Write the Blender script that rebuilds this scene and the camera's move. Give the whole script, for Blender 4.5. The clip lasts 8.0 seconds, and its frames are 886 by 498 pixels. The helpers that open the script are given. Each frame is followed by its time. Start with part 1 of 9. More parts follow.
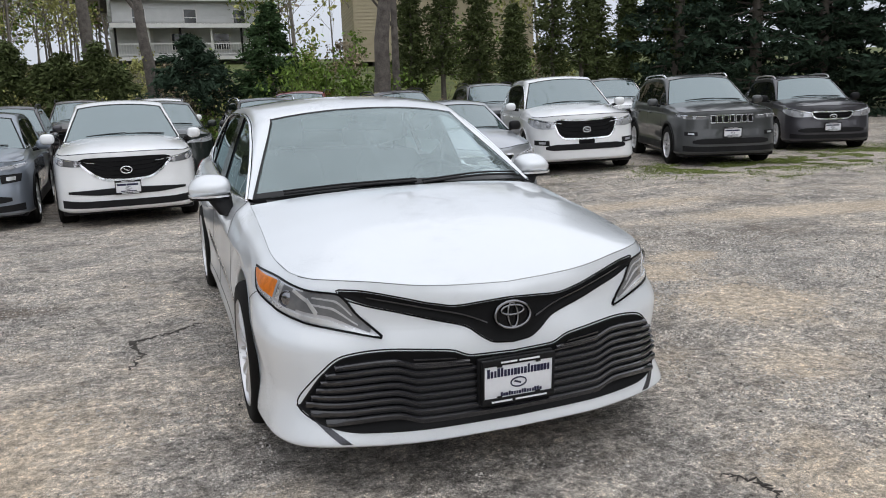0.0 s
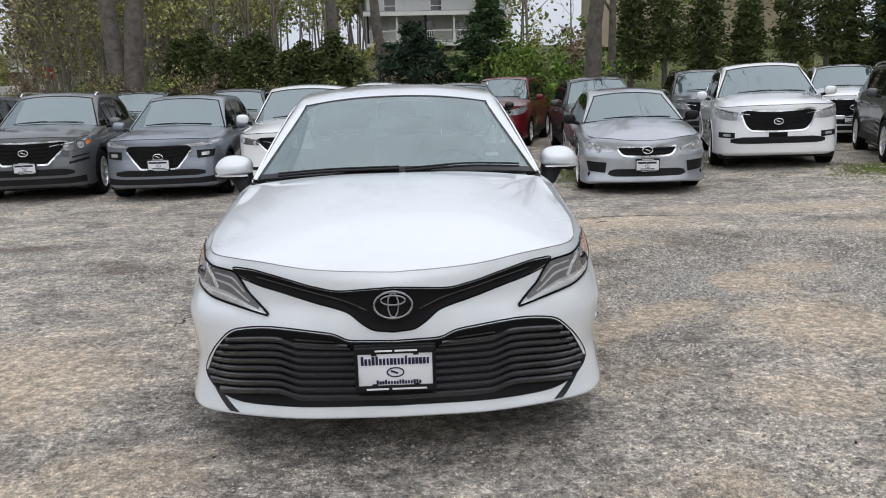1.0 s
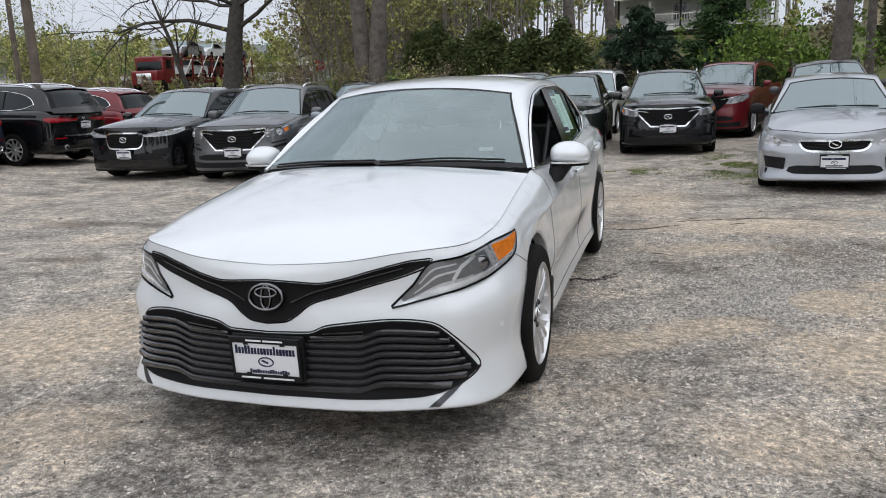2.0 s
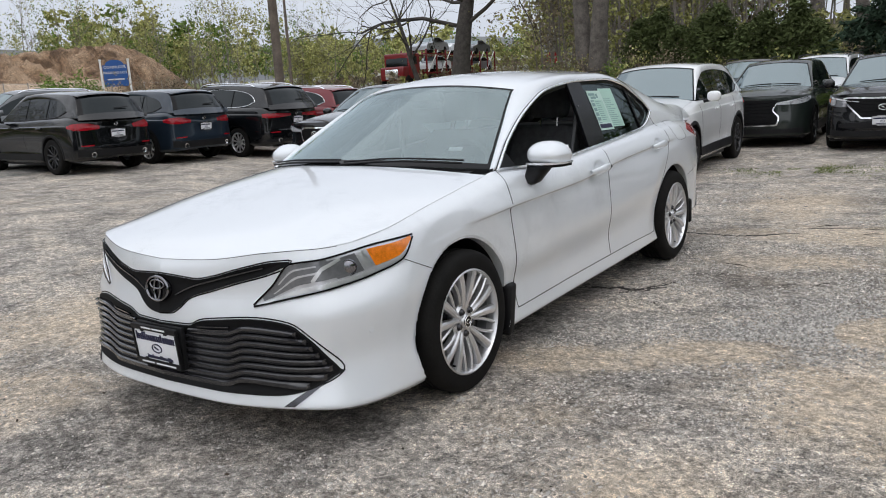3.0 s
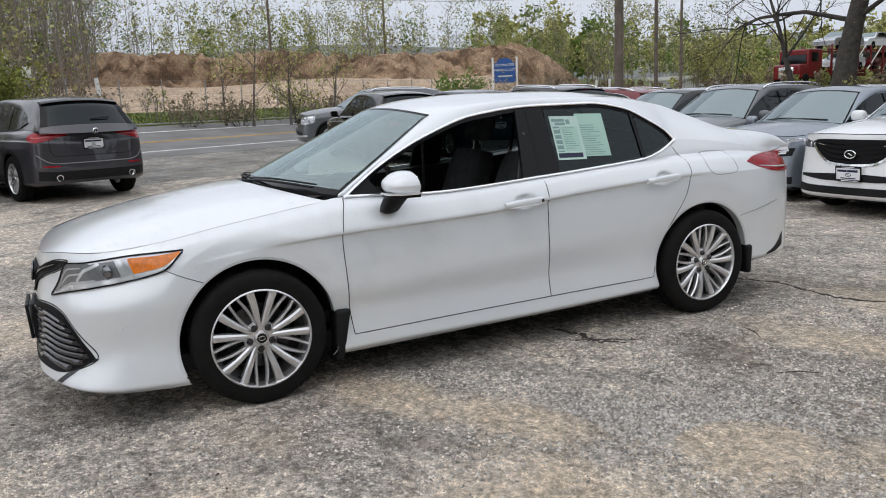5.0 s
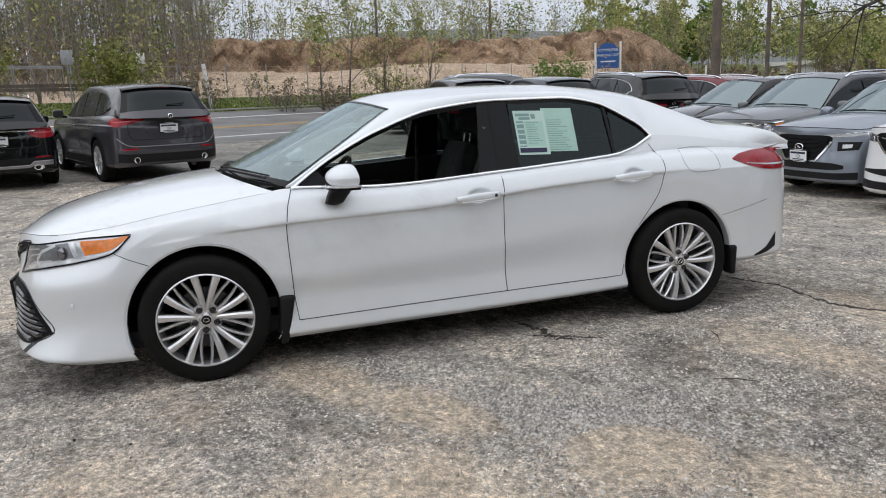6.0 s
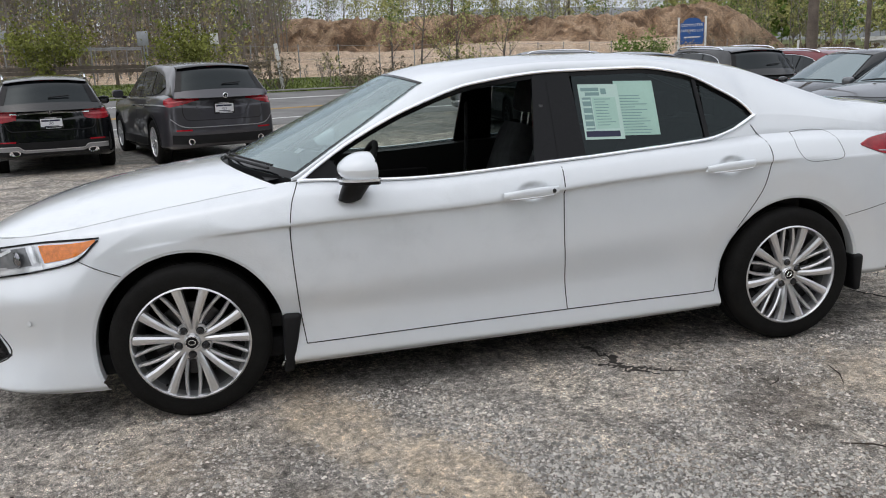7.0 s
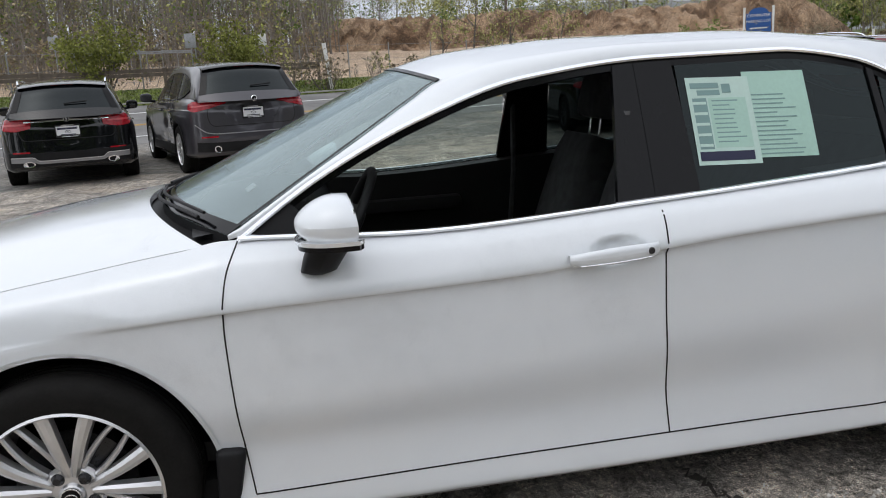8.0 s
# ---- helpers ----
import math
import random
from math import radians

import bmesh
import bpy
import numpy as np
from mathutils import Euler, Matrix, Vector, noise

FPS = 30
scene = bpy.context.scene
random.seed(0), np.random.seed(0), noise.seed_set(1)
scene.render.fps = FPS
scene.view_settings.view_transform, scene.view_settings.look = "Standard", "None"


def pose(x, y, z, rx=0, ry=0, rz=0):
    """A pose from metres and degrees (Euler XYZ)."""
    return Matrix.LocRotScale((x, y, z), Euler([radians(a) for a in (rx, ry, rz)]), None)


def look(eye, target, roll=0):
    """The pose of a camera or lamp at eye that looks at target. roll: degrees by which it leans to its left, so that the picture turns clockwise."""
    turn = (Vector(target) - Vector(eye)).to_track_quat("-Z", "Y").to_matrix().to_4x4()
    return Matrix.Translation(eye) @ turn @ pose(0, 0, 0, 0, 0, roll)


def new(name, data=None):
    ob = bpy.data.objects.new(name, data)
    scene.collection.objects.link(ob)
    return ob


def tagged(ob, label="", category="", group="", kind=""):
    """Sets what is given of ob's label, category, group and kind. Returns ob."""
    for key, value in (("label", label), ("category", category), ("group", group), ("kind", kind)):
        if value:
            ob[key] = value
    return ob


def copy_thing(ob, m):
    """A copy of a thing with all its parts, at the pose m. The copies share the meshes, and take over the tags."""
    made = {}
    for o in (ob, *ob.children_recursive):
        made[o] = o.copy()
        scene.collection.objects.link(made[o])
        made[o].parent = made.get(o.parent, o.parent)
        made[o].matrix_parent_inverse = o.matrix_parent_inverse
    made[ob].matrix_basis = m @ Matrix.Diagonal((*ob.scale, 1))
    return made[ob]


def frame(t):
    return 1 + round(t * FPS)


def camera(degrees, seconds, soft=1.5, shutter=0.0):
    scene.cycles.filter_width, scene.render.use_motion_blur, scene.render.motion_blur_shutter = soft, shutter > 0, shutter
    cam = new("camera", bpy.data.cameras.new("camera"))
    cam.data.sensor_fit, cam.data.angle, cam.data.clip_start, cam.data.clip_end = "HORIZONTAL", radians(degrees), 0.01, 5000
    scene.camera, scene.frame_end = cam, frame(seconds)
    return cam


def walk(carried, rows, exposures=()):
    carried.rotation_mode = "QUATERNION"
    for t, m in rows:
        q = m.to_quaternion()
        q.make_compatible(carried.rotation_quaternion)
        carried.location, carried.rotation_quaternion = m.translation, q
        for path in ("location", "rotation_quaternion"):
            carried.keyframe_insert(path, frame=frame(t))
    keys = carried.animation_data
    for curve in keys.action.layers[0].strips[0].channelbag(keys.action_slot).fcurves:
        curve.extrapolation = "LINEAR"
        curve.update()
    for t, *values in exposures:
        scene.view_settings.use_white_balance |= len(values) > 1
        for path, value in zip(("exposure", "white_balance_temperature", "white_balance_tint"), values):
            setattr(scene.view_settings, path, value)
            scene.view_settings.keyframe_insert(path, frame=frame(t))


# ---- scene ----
from mathutils.bvhtree import BVHTree

cam = camera(59.1, 8.0, soft=1.0)
PATH = [
    (0, (-1.195, -3.541, 1.448), (-0.529, -1.695, 1.06), -2.1),
    (0.5, (-0.604, -3.807, 1.479), (-0.22, -1.885, 1.084), -1.7),
    (0.6, (-0.465, -3.801, 1.474), (-0.14, -1.867, 1.077), -1.6),
    (1, (0.098, -3.817, 1.427), (0.164, -1.859, 1.023), -1.6),
    (1.1, (0.25, -3.821, 1.423), (0.247, -1.862, 1.02), -1.7),
    (1.5, (0.834, -3.786, 1.423), (0.57, -1.847, 1.013), -1.9),
    (2, (1.525, -3.563, 1.41), (0.948, -1.693, 0.997), -2.3),
    (2.2, (1.802, -3.465, 1.399), (1.107, -1.636, 0.986), -2.4),
    (3.3, (3.148, -2.566, 1.372), (1.87, -1.08, 0.977), -3.6),
    (3.5, (3.352, -2.365, 1.386), (1.99, -0.953, 0.995), -3.4),
    (4, (3.768, -1.806, 1.38), (2.226, -0.591, 1.0), -3.2),
    (4.5, (4.231, -1.29, 1.397), (2.552, -0.267, 1.029), -2.8),
    (5, (4.56, -0.769, 1.392), (2.786, 0.081, 1.03), -2.4),
    (5.2, (4.728, -0.532, 1.394), (2.913, 0.231, 1.04), -2.6),
    (5.75, (4.955, -0.135, 1.406), (3.102, 0.510, 1.029), -2.35),
    (6.3, (4.892, 0.117, 1.415), (3.007, 0.649, 1.015), -2.1),
    (6.5, (4.723, 0.188, 1.383), (2.83, 0.681, 0.971), -2.3),
    (7, (4.169, 0.392, 1.363), (2.258, 0.8, 0.933), -2.5),
    (7.5, (3.587, 0.61, 1.369), (1.662, 0.939, 0.939), -2.8),
    (8, (2.903, 0.749, 1.345), (0.968, 1.019, 0.918), -3.5),
]
walk(cam, [(t, look(eye, target, roll)) for t, eye, target, roll in PATH])

EXPOSURE = 0.0
scene.view_settings.exposure = EXPOSURE

# ---- world and light: a bright overcast spring day ----
SUN_EL, SUN_AZ = 66.0, 150.0
world = bpy.data.worlds.new("world")
scene.world = world
world.use_nodes = True
wn, wl = world.node_tree.nodes, world.node_tree.links
wn.clear()
sky = wn.new("ShaderNodeTexSky")
sky.sky_type = "NISHITA"
sky.sun_disc = False
sky.sun_elevation, sky.sun_rotation = radians(SUN_EL), radians(SUN_AZ)
sky.air_density, sky.dust_density, sky.ozone_density = 1.0, 4.0, 1.0
grey = wn.new("ShaderNodeHueSaturation")
grey.inputs["Saturation"].default_value = 0.22
cloud = wn.new("ShaderNodeMix")
cloud.data_type = "RGBA"
cloud.inputs[0].default_value = 0.6
cloud.inputs[7].default_value = (7.9, 8.5, 9.75, 1)
bgn = wn.new("ShaderNodeBackground")
bgn.inputs["Strength"].default_value = 0.115
wout = wn.new("ShaderNodeOutputWorld")
wl.new(sky.outputs[0], grey.inputs["Color"])
wl.new(grey.outputs[0], cloud.inputs[6])
wl.new(cloud.outputs[2], bgn.inputs["Color"])
wl.new(bgn.outputs[0], wout.inputs["Surface"])

sun_data = bpy.data.lights.new("sun", "SUN")
sun_data.energy, sun_data.angle, sun_data.color = 1.15, radians(150), (1.0, 0.98, 0.95)
sun = new("sun", sun_data)
flat = 30 / math.tan(radians(SUN_EL))
sun.matrix_world = look((0, 0, 30), (-flat * math.sin(radians(SUN_AZ)), -flat * math.cos(radians(SUN_AZ)), 0))


# ---- small tools ----
def curve(*keys):
    """A smooth function through (position, value) pairs, without overshoot; vectors allowed."""
    xs = np.array([k[0] for k in keys], float)
    ys = np.array([k[1] for k in keys], float)
    h, d = np.diff(xs), np.diff(ys) / np.diff(xs)
    m = np.zeros(len(xs))
    if len(xs) > 2:
        same = d[:-1] * d[1:] > 0
        w1, w2 = 2 * h[1:] + h[:-1], h[1:] + 2 * h[:-1]
        safe = np.where(same, d[:-1] * d[1:], 1.0)
        m[1:-1] = np.where(same, (w1 + w2) * safe / (w1 * d[1:] + w2 * d[:-1] + (~same) * 1.0), 0.0)
    m[0], m[-1] = d[0], d[-1]

    def at(x):
        x = np.clip(np.asarray(x, float), xs[0], xs[-1])
        i = np.clip(np.searchsorted(xs, x) - 1, 0, len(xs) - 2)
        t = (x - xs[i]) / h[i]
        return ((2 * t ** 3 - 3 * t ** 2 + 1) * ys[i] + (t ** 3 - 2 * t ** 2 + t) * h[i] * m[i]
                + (3 * t ** 2 - 2 * t ** 3) * ys[i + 1] + (t ** 3 - t ** 2) * h[i] * m[i + 1])
    return at


def path3(points, n):
    """n points, evenly spaced along the polyline through points, rounded by a spline."""
    p = np.array(points, float)
    k = np.arange(len(p))
    t = np.linspace(0, len(p) - 1, max(n * 4, 40))
    q = np.stack([curve(*zip(k, p[:, c]))(t) for c in range(p.shape[1])], 1) if len(p) > 2 else p[0] + (p[1] - p[0]) * t[:, None]
    s = np.r_[0, np.cumsum(np.linalg.norm(np.diff(q, axis=0), axis=1))]
    u = np.linspace(0, s[-1], n)
    return np.stack([np.interp(u, s, q[:, c]) for c in range(p.shape[1])], 1)


def smooth01(x, a, b):
    t = np.clip((np.asarray(x, float) - a) / (b - a), 0, 1)
    return t * t * (3 - 2 * t)


def mesh(name, verts, faces, material, smooth=40):
    me = bpy.data.meshes.new(name)
    me.from_pydata([tuple(map(float, v)) for v in verts], [], [tuple(map(int, f)) for f in faces])
    me.materials.append(material)
    if smooth:
        me.shade_smooth()
        me.set_sharp_from_angle(angle=radians(smooth))
    return me


def part(name, geo, material, parent, label="", smooth=40):
    """One mesh under a thing or under a part. geo: (verts, faces) or a bmesh."""
    if isinstance(geo, bmesh.types.BMesh):
        me = bpy.data.meshes.new(name)
        geo.to_mesh(me)
        geo.free()
        me.materials.append(material)
        if smooth:
            me.shade_smooth()
            me.set_sharp_from_angle(angle=radians(smooth))
    else:
        me = mesh(name, geo[0], geo[1], material, smooth)
    ob = new(name, me)
    ob.parent = parent
    return tagged(ob, label)


def thing(name, label, category, group="", at=None):
    ob = new(name)
    ob.empty_display_size = 0.1
    if at is not None:
        ob.matrix_basis = at
    return tagged(ob, label, category, group)


def setting(name, geo, material, label, category="", smooth=40):
    ob = new(name, mesh(name, geo[0], geo[1], material, smooth))
    return tagged(ob, label, category or name.replace("_", " "), kind="structure")


def gridf(n, m, flip=False, base=0):
    i, j = np.meshgrid(np.arange(n - 1), np.arange(m - 1), indexing="ij")
    a = base + i * m + j
    f = np.stack([a, a + m, a + m + 1, a + 1], -1).reshape(-1, 4)
    return f[:, ::-1] if flip else f


def join(*geos):
    vs, fs, n = [], [], 0
    for v, f in geos:
        vs.extend(map(tuple, v))
        fs.extend(tuple(int(i) + n for i in face) for face in f)
        n += len(v)
    return vs, fs


def sheet(P, thick=0.0, out=None, flip=False):
    """A grid of points as a surface, or, with thick, as a plate: out is the outward direction (a vector or a grid of them)."""
    P = np.asarray(P, float)
    n, m = P.shape[:2]
    if not thick:
        return P.reshape(-1, 3), gridf(n, m, flip)
    out = np.broadcast_to(np.asarray(out, float), P.shape)
    Q = P - out * thick
    v = np.r_[P.reshape(-1, 3), Q.reshape(-1, 3)]
    f = [*map(tuple, gridf(n, m, flip)), *map(tuple, gridf(n, m, not flip, n * m))]
    ring = [(0, j) for j in range(m)] + [(i, m - 1) for i in range(1, n)] + [(n - 1, j) for j in range(m - 2, -1, -1)] + [(i, 0) for i in range(n - 2, 0, -1)]
    idx = [i * m + j for i, j in ring]
    for a, b in zip(idx, idx[1:] + idx[:1]):
        f.append((a, b, b + n * m, a + n * m) if flip else (b, a, a + n * m, b + n * m))
    return v, f


def box(cx, cy, cz, sx, sy, sz, bevel=0.0, seg=2):
    bm = bmesh.new()
    bmesh.ops.create_cube(bm, size=1.0, matrix=Matrix.Translation((cx, cy, cz)) @ Matrix.Diagonal((sx, sy, sz, 1)))
    if bevel:
        bmesh.ops.bevel(bm, geom=bm.edges[:], offset=bevel, segments=seg, profile=0.6, affect="EDGES")
    bm.verts.ensure_lookup_table()
    geo = [tuple(v.co) for v in bm.verts], [tuple(v.index for v in f.verts) for f in bm.faces]
    bm.free()
    return geo


def moved(geo, m):
    return [tuple(m @ Vector(v)) for v in geo[0]], geo[1]


def lathe(profile, n=48, axis="x"):
    """Turns (radius, along) pairs round the x axis, or the z axis."""
    prof = np.array(profile, float)
    a = np.linspace(0, 2 * np.pi, n, endpoint=False)
    r, h = prof[:, 0][:, None], prof[:, 1][:, None]
    c, s_ = r * np.cos(a), r * np.sin(a)
    hh = np.broadcast_to(h, c.shape)
    P = np.stack([hh, c, s_] if axis == "x" else [c, s_, hh], -1)
    k = len(prof)
    f = [(i * n + j, (i + 1) * n + j, (i + 1) * n + (j + 1) % n, i * n + (j + 1) % n) for i in range(k - 1) for j in range(n)]
    return P.reshape(-1, 3), f


def tube(points, radius, n=8, closed=False):
    """A round bar along points; radius may be a list."""
    p = np.array(points, float)
    k = len(p)
    rad = np.broadcast_to(np.asarray(radius, float), k)
    t = np.gradient(p, axis=0)
    t /= np.linalg.norm(t, axis=1)[:, None] + 1e-9
    ref = np.array([0, 0, 1.0]) if abs(t[0][2]) < 0.9 else np.array([1.0, 0, 0])
    v = []
    for i in range(k):
        a = np.cross(t[i], ref)
        a /= np.linalg.norm(a) + 1e-9
        b = np.cross(a, t[i])
        ref = b
        for j in range(n):
            w = 2 * np.pi * j / n
            v.append(p[i] + rad[i] * (np.cos(w) * a + np.sin(w) * b))
    f = [(i * n + j, i * n + (j + 1) % n, (i + 1) * n + (j + 1) % n, (i + 1) * n + j) for i in range(k - 1) for j in range(n)]
    f += [tuple(range(n))[::-1], tuple(range((k - 1) * n, k * n))]
    return v, f


def ball(c, rx, ry, rz, n=16):
    th = np.linspace(0, np.pi, n // 2 + 1)
    v, f = lathe([(np.sin(t), -np.cos(t)) for t in th], n, "z")
    return np.asarray(v) * (rx, ry, rz) + np.array(c), f


# ---- materials ----
def material(name, base, rough=0.5, metal=0.0, vary=0.0, scale=4.0, fine=60.0, bump=0.0, coat=0.0, spec=0.5, second=None, noisy=0.0, rvary=0.0, emit=0.0, island=0.0, ior=None):
    """A procedural surface: two scales of variation in colour and roughness, and fine relief."""
    mat = bpy.data.materials.new(name)
    mat.use_nodes = True
    nt = mat.node_tree
    p = nt.nodes["Principled BSDF"]
    p.inputs["Base Color"].default_value = (*base, 1)
    p.inputs["Roughness"].default_value = rough
    p.inputs["Metallic"].default_value = metal
    p.inputs["Specular IOR Level"].default_value = spec
    if ior:
        p.inputs["IOR"].default_value = ior
        p.inputs["Specular Tint"].default_value = (0.86, 0.97, 1.0, 1)
    if coat:
        p.inputs["Coat Weight"].default_value = coat
        p.inputs["Coat Roughness"].default_value = 0.03
    if emit:
        p.inputs["Emission Color"].default_value = (*base, 1)
        p.inputs["Emission Strength"].default_value = emit
    if not (vary or bump or second or rvary or island):
        return mat
    co = nt.nodes.new("ShaderNodeTexCoord")
    big = nt.nodes.new("ShaderNodeTexNoise")
    big.inputs["Scale"].default_value, big.inputs["Detail"].default_value, big.inputs["Roughness"].default_value = scale, 5, 0.6
    small = nt.nodes.new("ShaderNodeTexNoise")
    small.inputs["Scale"].default_value, small.inputs["Detail"].default_value = fine, 3
    for n in (big, small):
        nt.links.new(co.outputs["Object"], n.inputs["Vector"])
    both = nt.nodes.new("ShaderNodeMath")
    both.operation = "MULTIPLY_ADD"
    both.inputs[1].default_value = 0.6
    half = nt.nodes.new("ShaderNodeMath")
    half.operation = "MULTIPLY"
    half.inputs[1].default_value = 0.4
    nt.links.new(small.outputs["Fac"], half.inputs[0])
    nt.links.new(big.outputs["Fac"], both.inputs[0])
    nt.links.new(half.outputs[0], both.inputs[2])
    ramp = nt.nodes.new("ShaderNodeValToRGB")
    lo = [max(0, c * (1 - vary)) for c in base]
    hi = list(second) if second else [min(1, c * (1 + vary)) for c in base]
    ramp.color_ramp.elements[0].position, ramp.color_ramp.elements[0].color = 0.36, (*lo, 1)
    ramp.color_ramp.elements[1].position, ramp.color_ramp.elements[1].color = 0.64, (*hi, 1)
    nt.links.new(both.outputs[0], ramp.inputs[0])
    col = ramp.outputs[0]
    if island:
        geo = nt.nodes.new("ShaderNodeNewGeometry")
        hsv = nt.nodes.new("ShaderNodeHueSaturation")
        rng = nt.nodes.new("ShaderNodeMapRange")
        rng.inputs["To Min"].default_value, rng.inputs["To Max"].default_value = 1 - island, 1 + island
        nt.links.new(geo.outputs["Random Per Island"], rng.inputs[0])
        nt.links.new(rng.outputs[0], hsv.inputs["Value"])
        nt.links.new(col, hsv.inputs["Color"])
        col = hsv.outputs[0]
    nt.links.new(col, p.inputs["Base Color"])
    if rvary:
        rr = nt.nodes.new("ShaderNodeMapRange")
        rr.inputs["From Min"].default_value, rr.inputs["From Max"].default_value = 0.3, 0.7
        rr.inputs["To Min"].default_value, rr.inputs["To Max"].default_value = max(0, rough - rvary), rough + rvary
        nt.links.new(both.outputs[0], rr.inputs[0])
        nt.links.new(rr.outputs[0], p.inputs["Roughness"])
    if bump:
        bp = nt.nodes.new("ShaderNodeBump")
        bp.inputs["Strength"].default_value, bp.inputs["Distance"].default_value = 1.0, bump
        nt.links.new(both.outputs[0], bp.inputs["Height"])
        nt.links.new(bp.outputs[0], p.inputs["Normal"])
    return mat


def paint(name, base, metal=0.0, rough=0.32):
    return material(name, base, rough=rough, metal=metal, spec=0.5 if base[0] > 0.3 else 0.12, vary=0.03, scale=1.5, fine=900, coat=1.0, rvary=0.05)


def glass(name, tint, alpha_rough=0.0, ior=1.75, dust_sheen=0.0):
    """Thin car glass: part clear, part tinted, with a sharp reflection and a dusty film that also paints in pale sky
    sheen.
    """
    mat = bpy.data.materials.new(name)
    mat.use_nodes = True
    nt = mat.node_tree
    nt.nodes.clear()
    out = nt.nodes.new("ShaderNodeOutputMaterial")
    clear = nt.nodes.new("ShaderNodeBsdfTransparent")
    clear.inputs[0].default_value = (*tint, 1)
    film = nt.nodes.new("ShaderNodeBsdfDiffuse")
    # the film's teal grey holds the sheen of reflected sky
    film.inputs[0].default_value = (0.55, 0.645, 0.65, 1)
    dusty = nt.nodes.new("ShaderNodeMixShader")
    speck = nt.nodes.new("ShaderNodeTexNoise")
    speck.inputs["Scale"].default_value, speck.inputs["Detail"].default_value = 5.0, 6.0
    amount = nt.nodes.new("ShaderNodeMapRange")
    amount.inputs["To Min"].default_value, amount.inputs["To Max"].default_value = dust_sheen * 0.5, dust_sheen * 1.5
    co = nt.nodes.new("ShaderNodeTexCoord")
    nt.links.new(co.outputs["Object"], speck.inputs["Vector"])
    nt.links.new(speck.outputs["Fac"], amount.inputs[0])
    nt.links.new(amount.outputs[0], dusty.inputs[0])
    nt.links.new(clear.outputs[0], dusty.inputs[1])
    nt.links.new(film.outputs[0], dusty.inputs[2])
    gloss = nt.nodes.new("ShaderNodeBsdfGlossy")
    gloss.inputs["Roughness"].default_value = 0.02 + alpha_rough
    gloss.inputs["Color"].default_value = (0.81, 0.955, 0.975, 1)
    fres = nt.nodes.new("ShaderNodeFresnel")
    fres.inputs["IOR"].default_value = ior
    mix = nt.nodes.new("ShaderNodeMixShader")
    nt.links.new(fres.outputs[0], mix.inputs[0])
    nt.links.new(dusty.outputs[0], mix.inputs[1])
    nt.links.new(gloss.outputs[0], mix.inputs[2])
    nt.links.new(mix.outputs[0], out.inputs["Surface"])
    return mat


WHITE = paint("white pearl paint", (0.77, 0.80, 0.83), metal=0.12, rough=0.30)
PLAINWHITE = paint("plain white paint", (0.82, 0.83, 0.84), rough=0.25)
BLACKPAINT = paint("black paint", (0.004, 0.0045, 0.0055), rough=0.2)
GREYPAINT = paint("dark grey metallic paint", (0.120, 0.126, 0.134), metal=0.4)
WARMGREY = paint("warm grey metallic paint", (0.070, 0.073, 0.075), metal=0.3)
GRAPHITE = paint("graphite metallic paint", (0.060, 0.058, 0.066), metal=0.4)
SATIN = material("satin silver plastic", (0.30, 0.30, 0.31), rough=0.35, metal=0.5, vary=0.08, fine=60)
SLATE = paint("blue grey metallic paint", (0.25, 0.28, 0.325), metal=0.6)
SILVER = paint("silver metallic paint", (0.44, 0.46, 0.495), metal=0.7)
REDPAINT = paint("dark red metallic paint", (0.16, 0.012, 0.018), metal=0.2)
BLUEPAINT = paint("dark blue paint", (0.016, 0.027, 0.042), metal=0.3)
OLIVE = paint("dark olive grey paint", (0.018, 0.024, 0.021), metal=0.2)
TAUPE = paint("brown grey metallic paint", (0.07, 0.055, 0.05), metal=0.4)
TRIM = material("black plastic trim", (0.013, 0.013, 0.014), rough=0.45, spec=0.16, vary=0.25, scale=6, fine=400, bump=0.0004, rvary=0.08)
GLOSSBLACK = material("gloss black plastic", (0.005, 0.005, 0.006), rough=0.10, spec=0.2, vary=0.1, fine=300, rvary=0.04)
SMOKE = material("smoke grey metal paint", (0.10, 0.10, 0.11), rough=0.22, metal=0.8, vary=0.08, fine=200, rvary=0.05)
DARKCHROME = material("dark chrome", (0.24, 0.24, 0.255), rough=0.12, metal=1.0, vary=0.05, fine=200, rvary=0.03)
CHROME = material("chrome", (0.92, 0.93, 0.95), rough=0.14, metal=1.0, vary=0.03, fine=200, rvary=0.03)
ALLOY = material("silver alloy", (0.72, 0.72, 0.73), rough=0.30, metal=0.85, vary=0.03, scale=6, fine=60, rvary=0.03)
# alloy colour darkened to stand in for shade inside the rim
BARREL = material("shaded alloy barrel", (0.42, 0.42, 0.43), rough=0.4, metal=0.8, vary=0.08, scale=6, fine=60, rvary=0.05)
DARKALLOY = material("dark alloy", (0.055, 0.055, 0.058), rough=0.3, metal=0.8, vary=0.1, fine=300, rvary=0.08)
RUBBER = material("tyre rubber", (0.011, 0.0105, 0.010), rough=0.78, spec=0.12, vary=0.35, scale=9, fine=120, bump=0.0015, rvary=0.1)
SEAM = material("shut line", (0.006, 0.006, 0.006), rough=0.8)
CLOTH = material("black seat cloth", (0.115, 0.118, 0.125), rough=0.85, vary=0.3, scale=20, fine=500, bump=0.001)
DASH = material("dark dashboard plastic", (0.014, 0.014, 0.015), rough=0.55, vary=0.2, scale=12, fine=500, bump=0.0006)
HEADLINER = material("grey headliner", (0.16, 0.16, 0.155), rough=0.95, vary=0.08, fine=300)
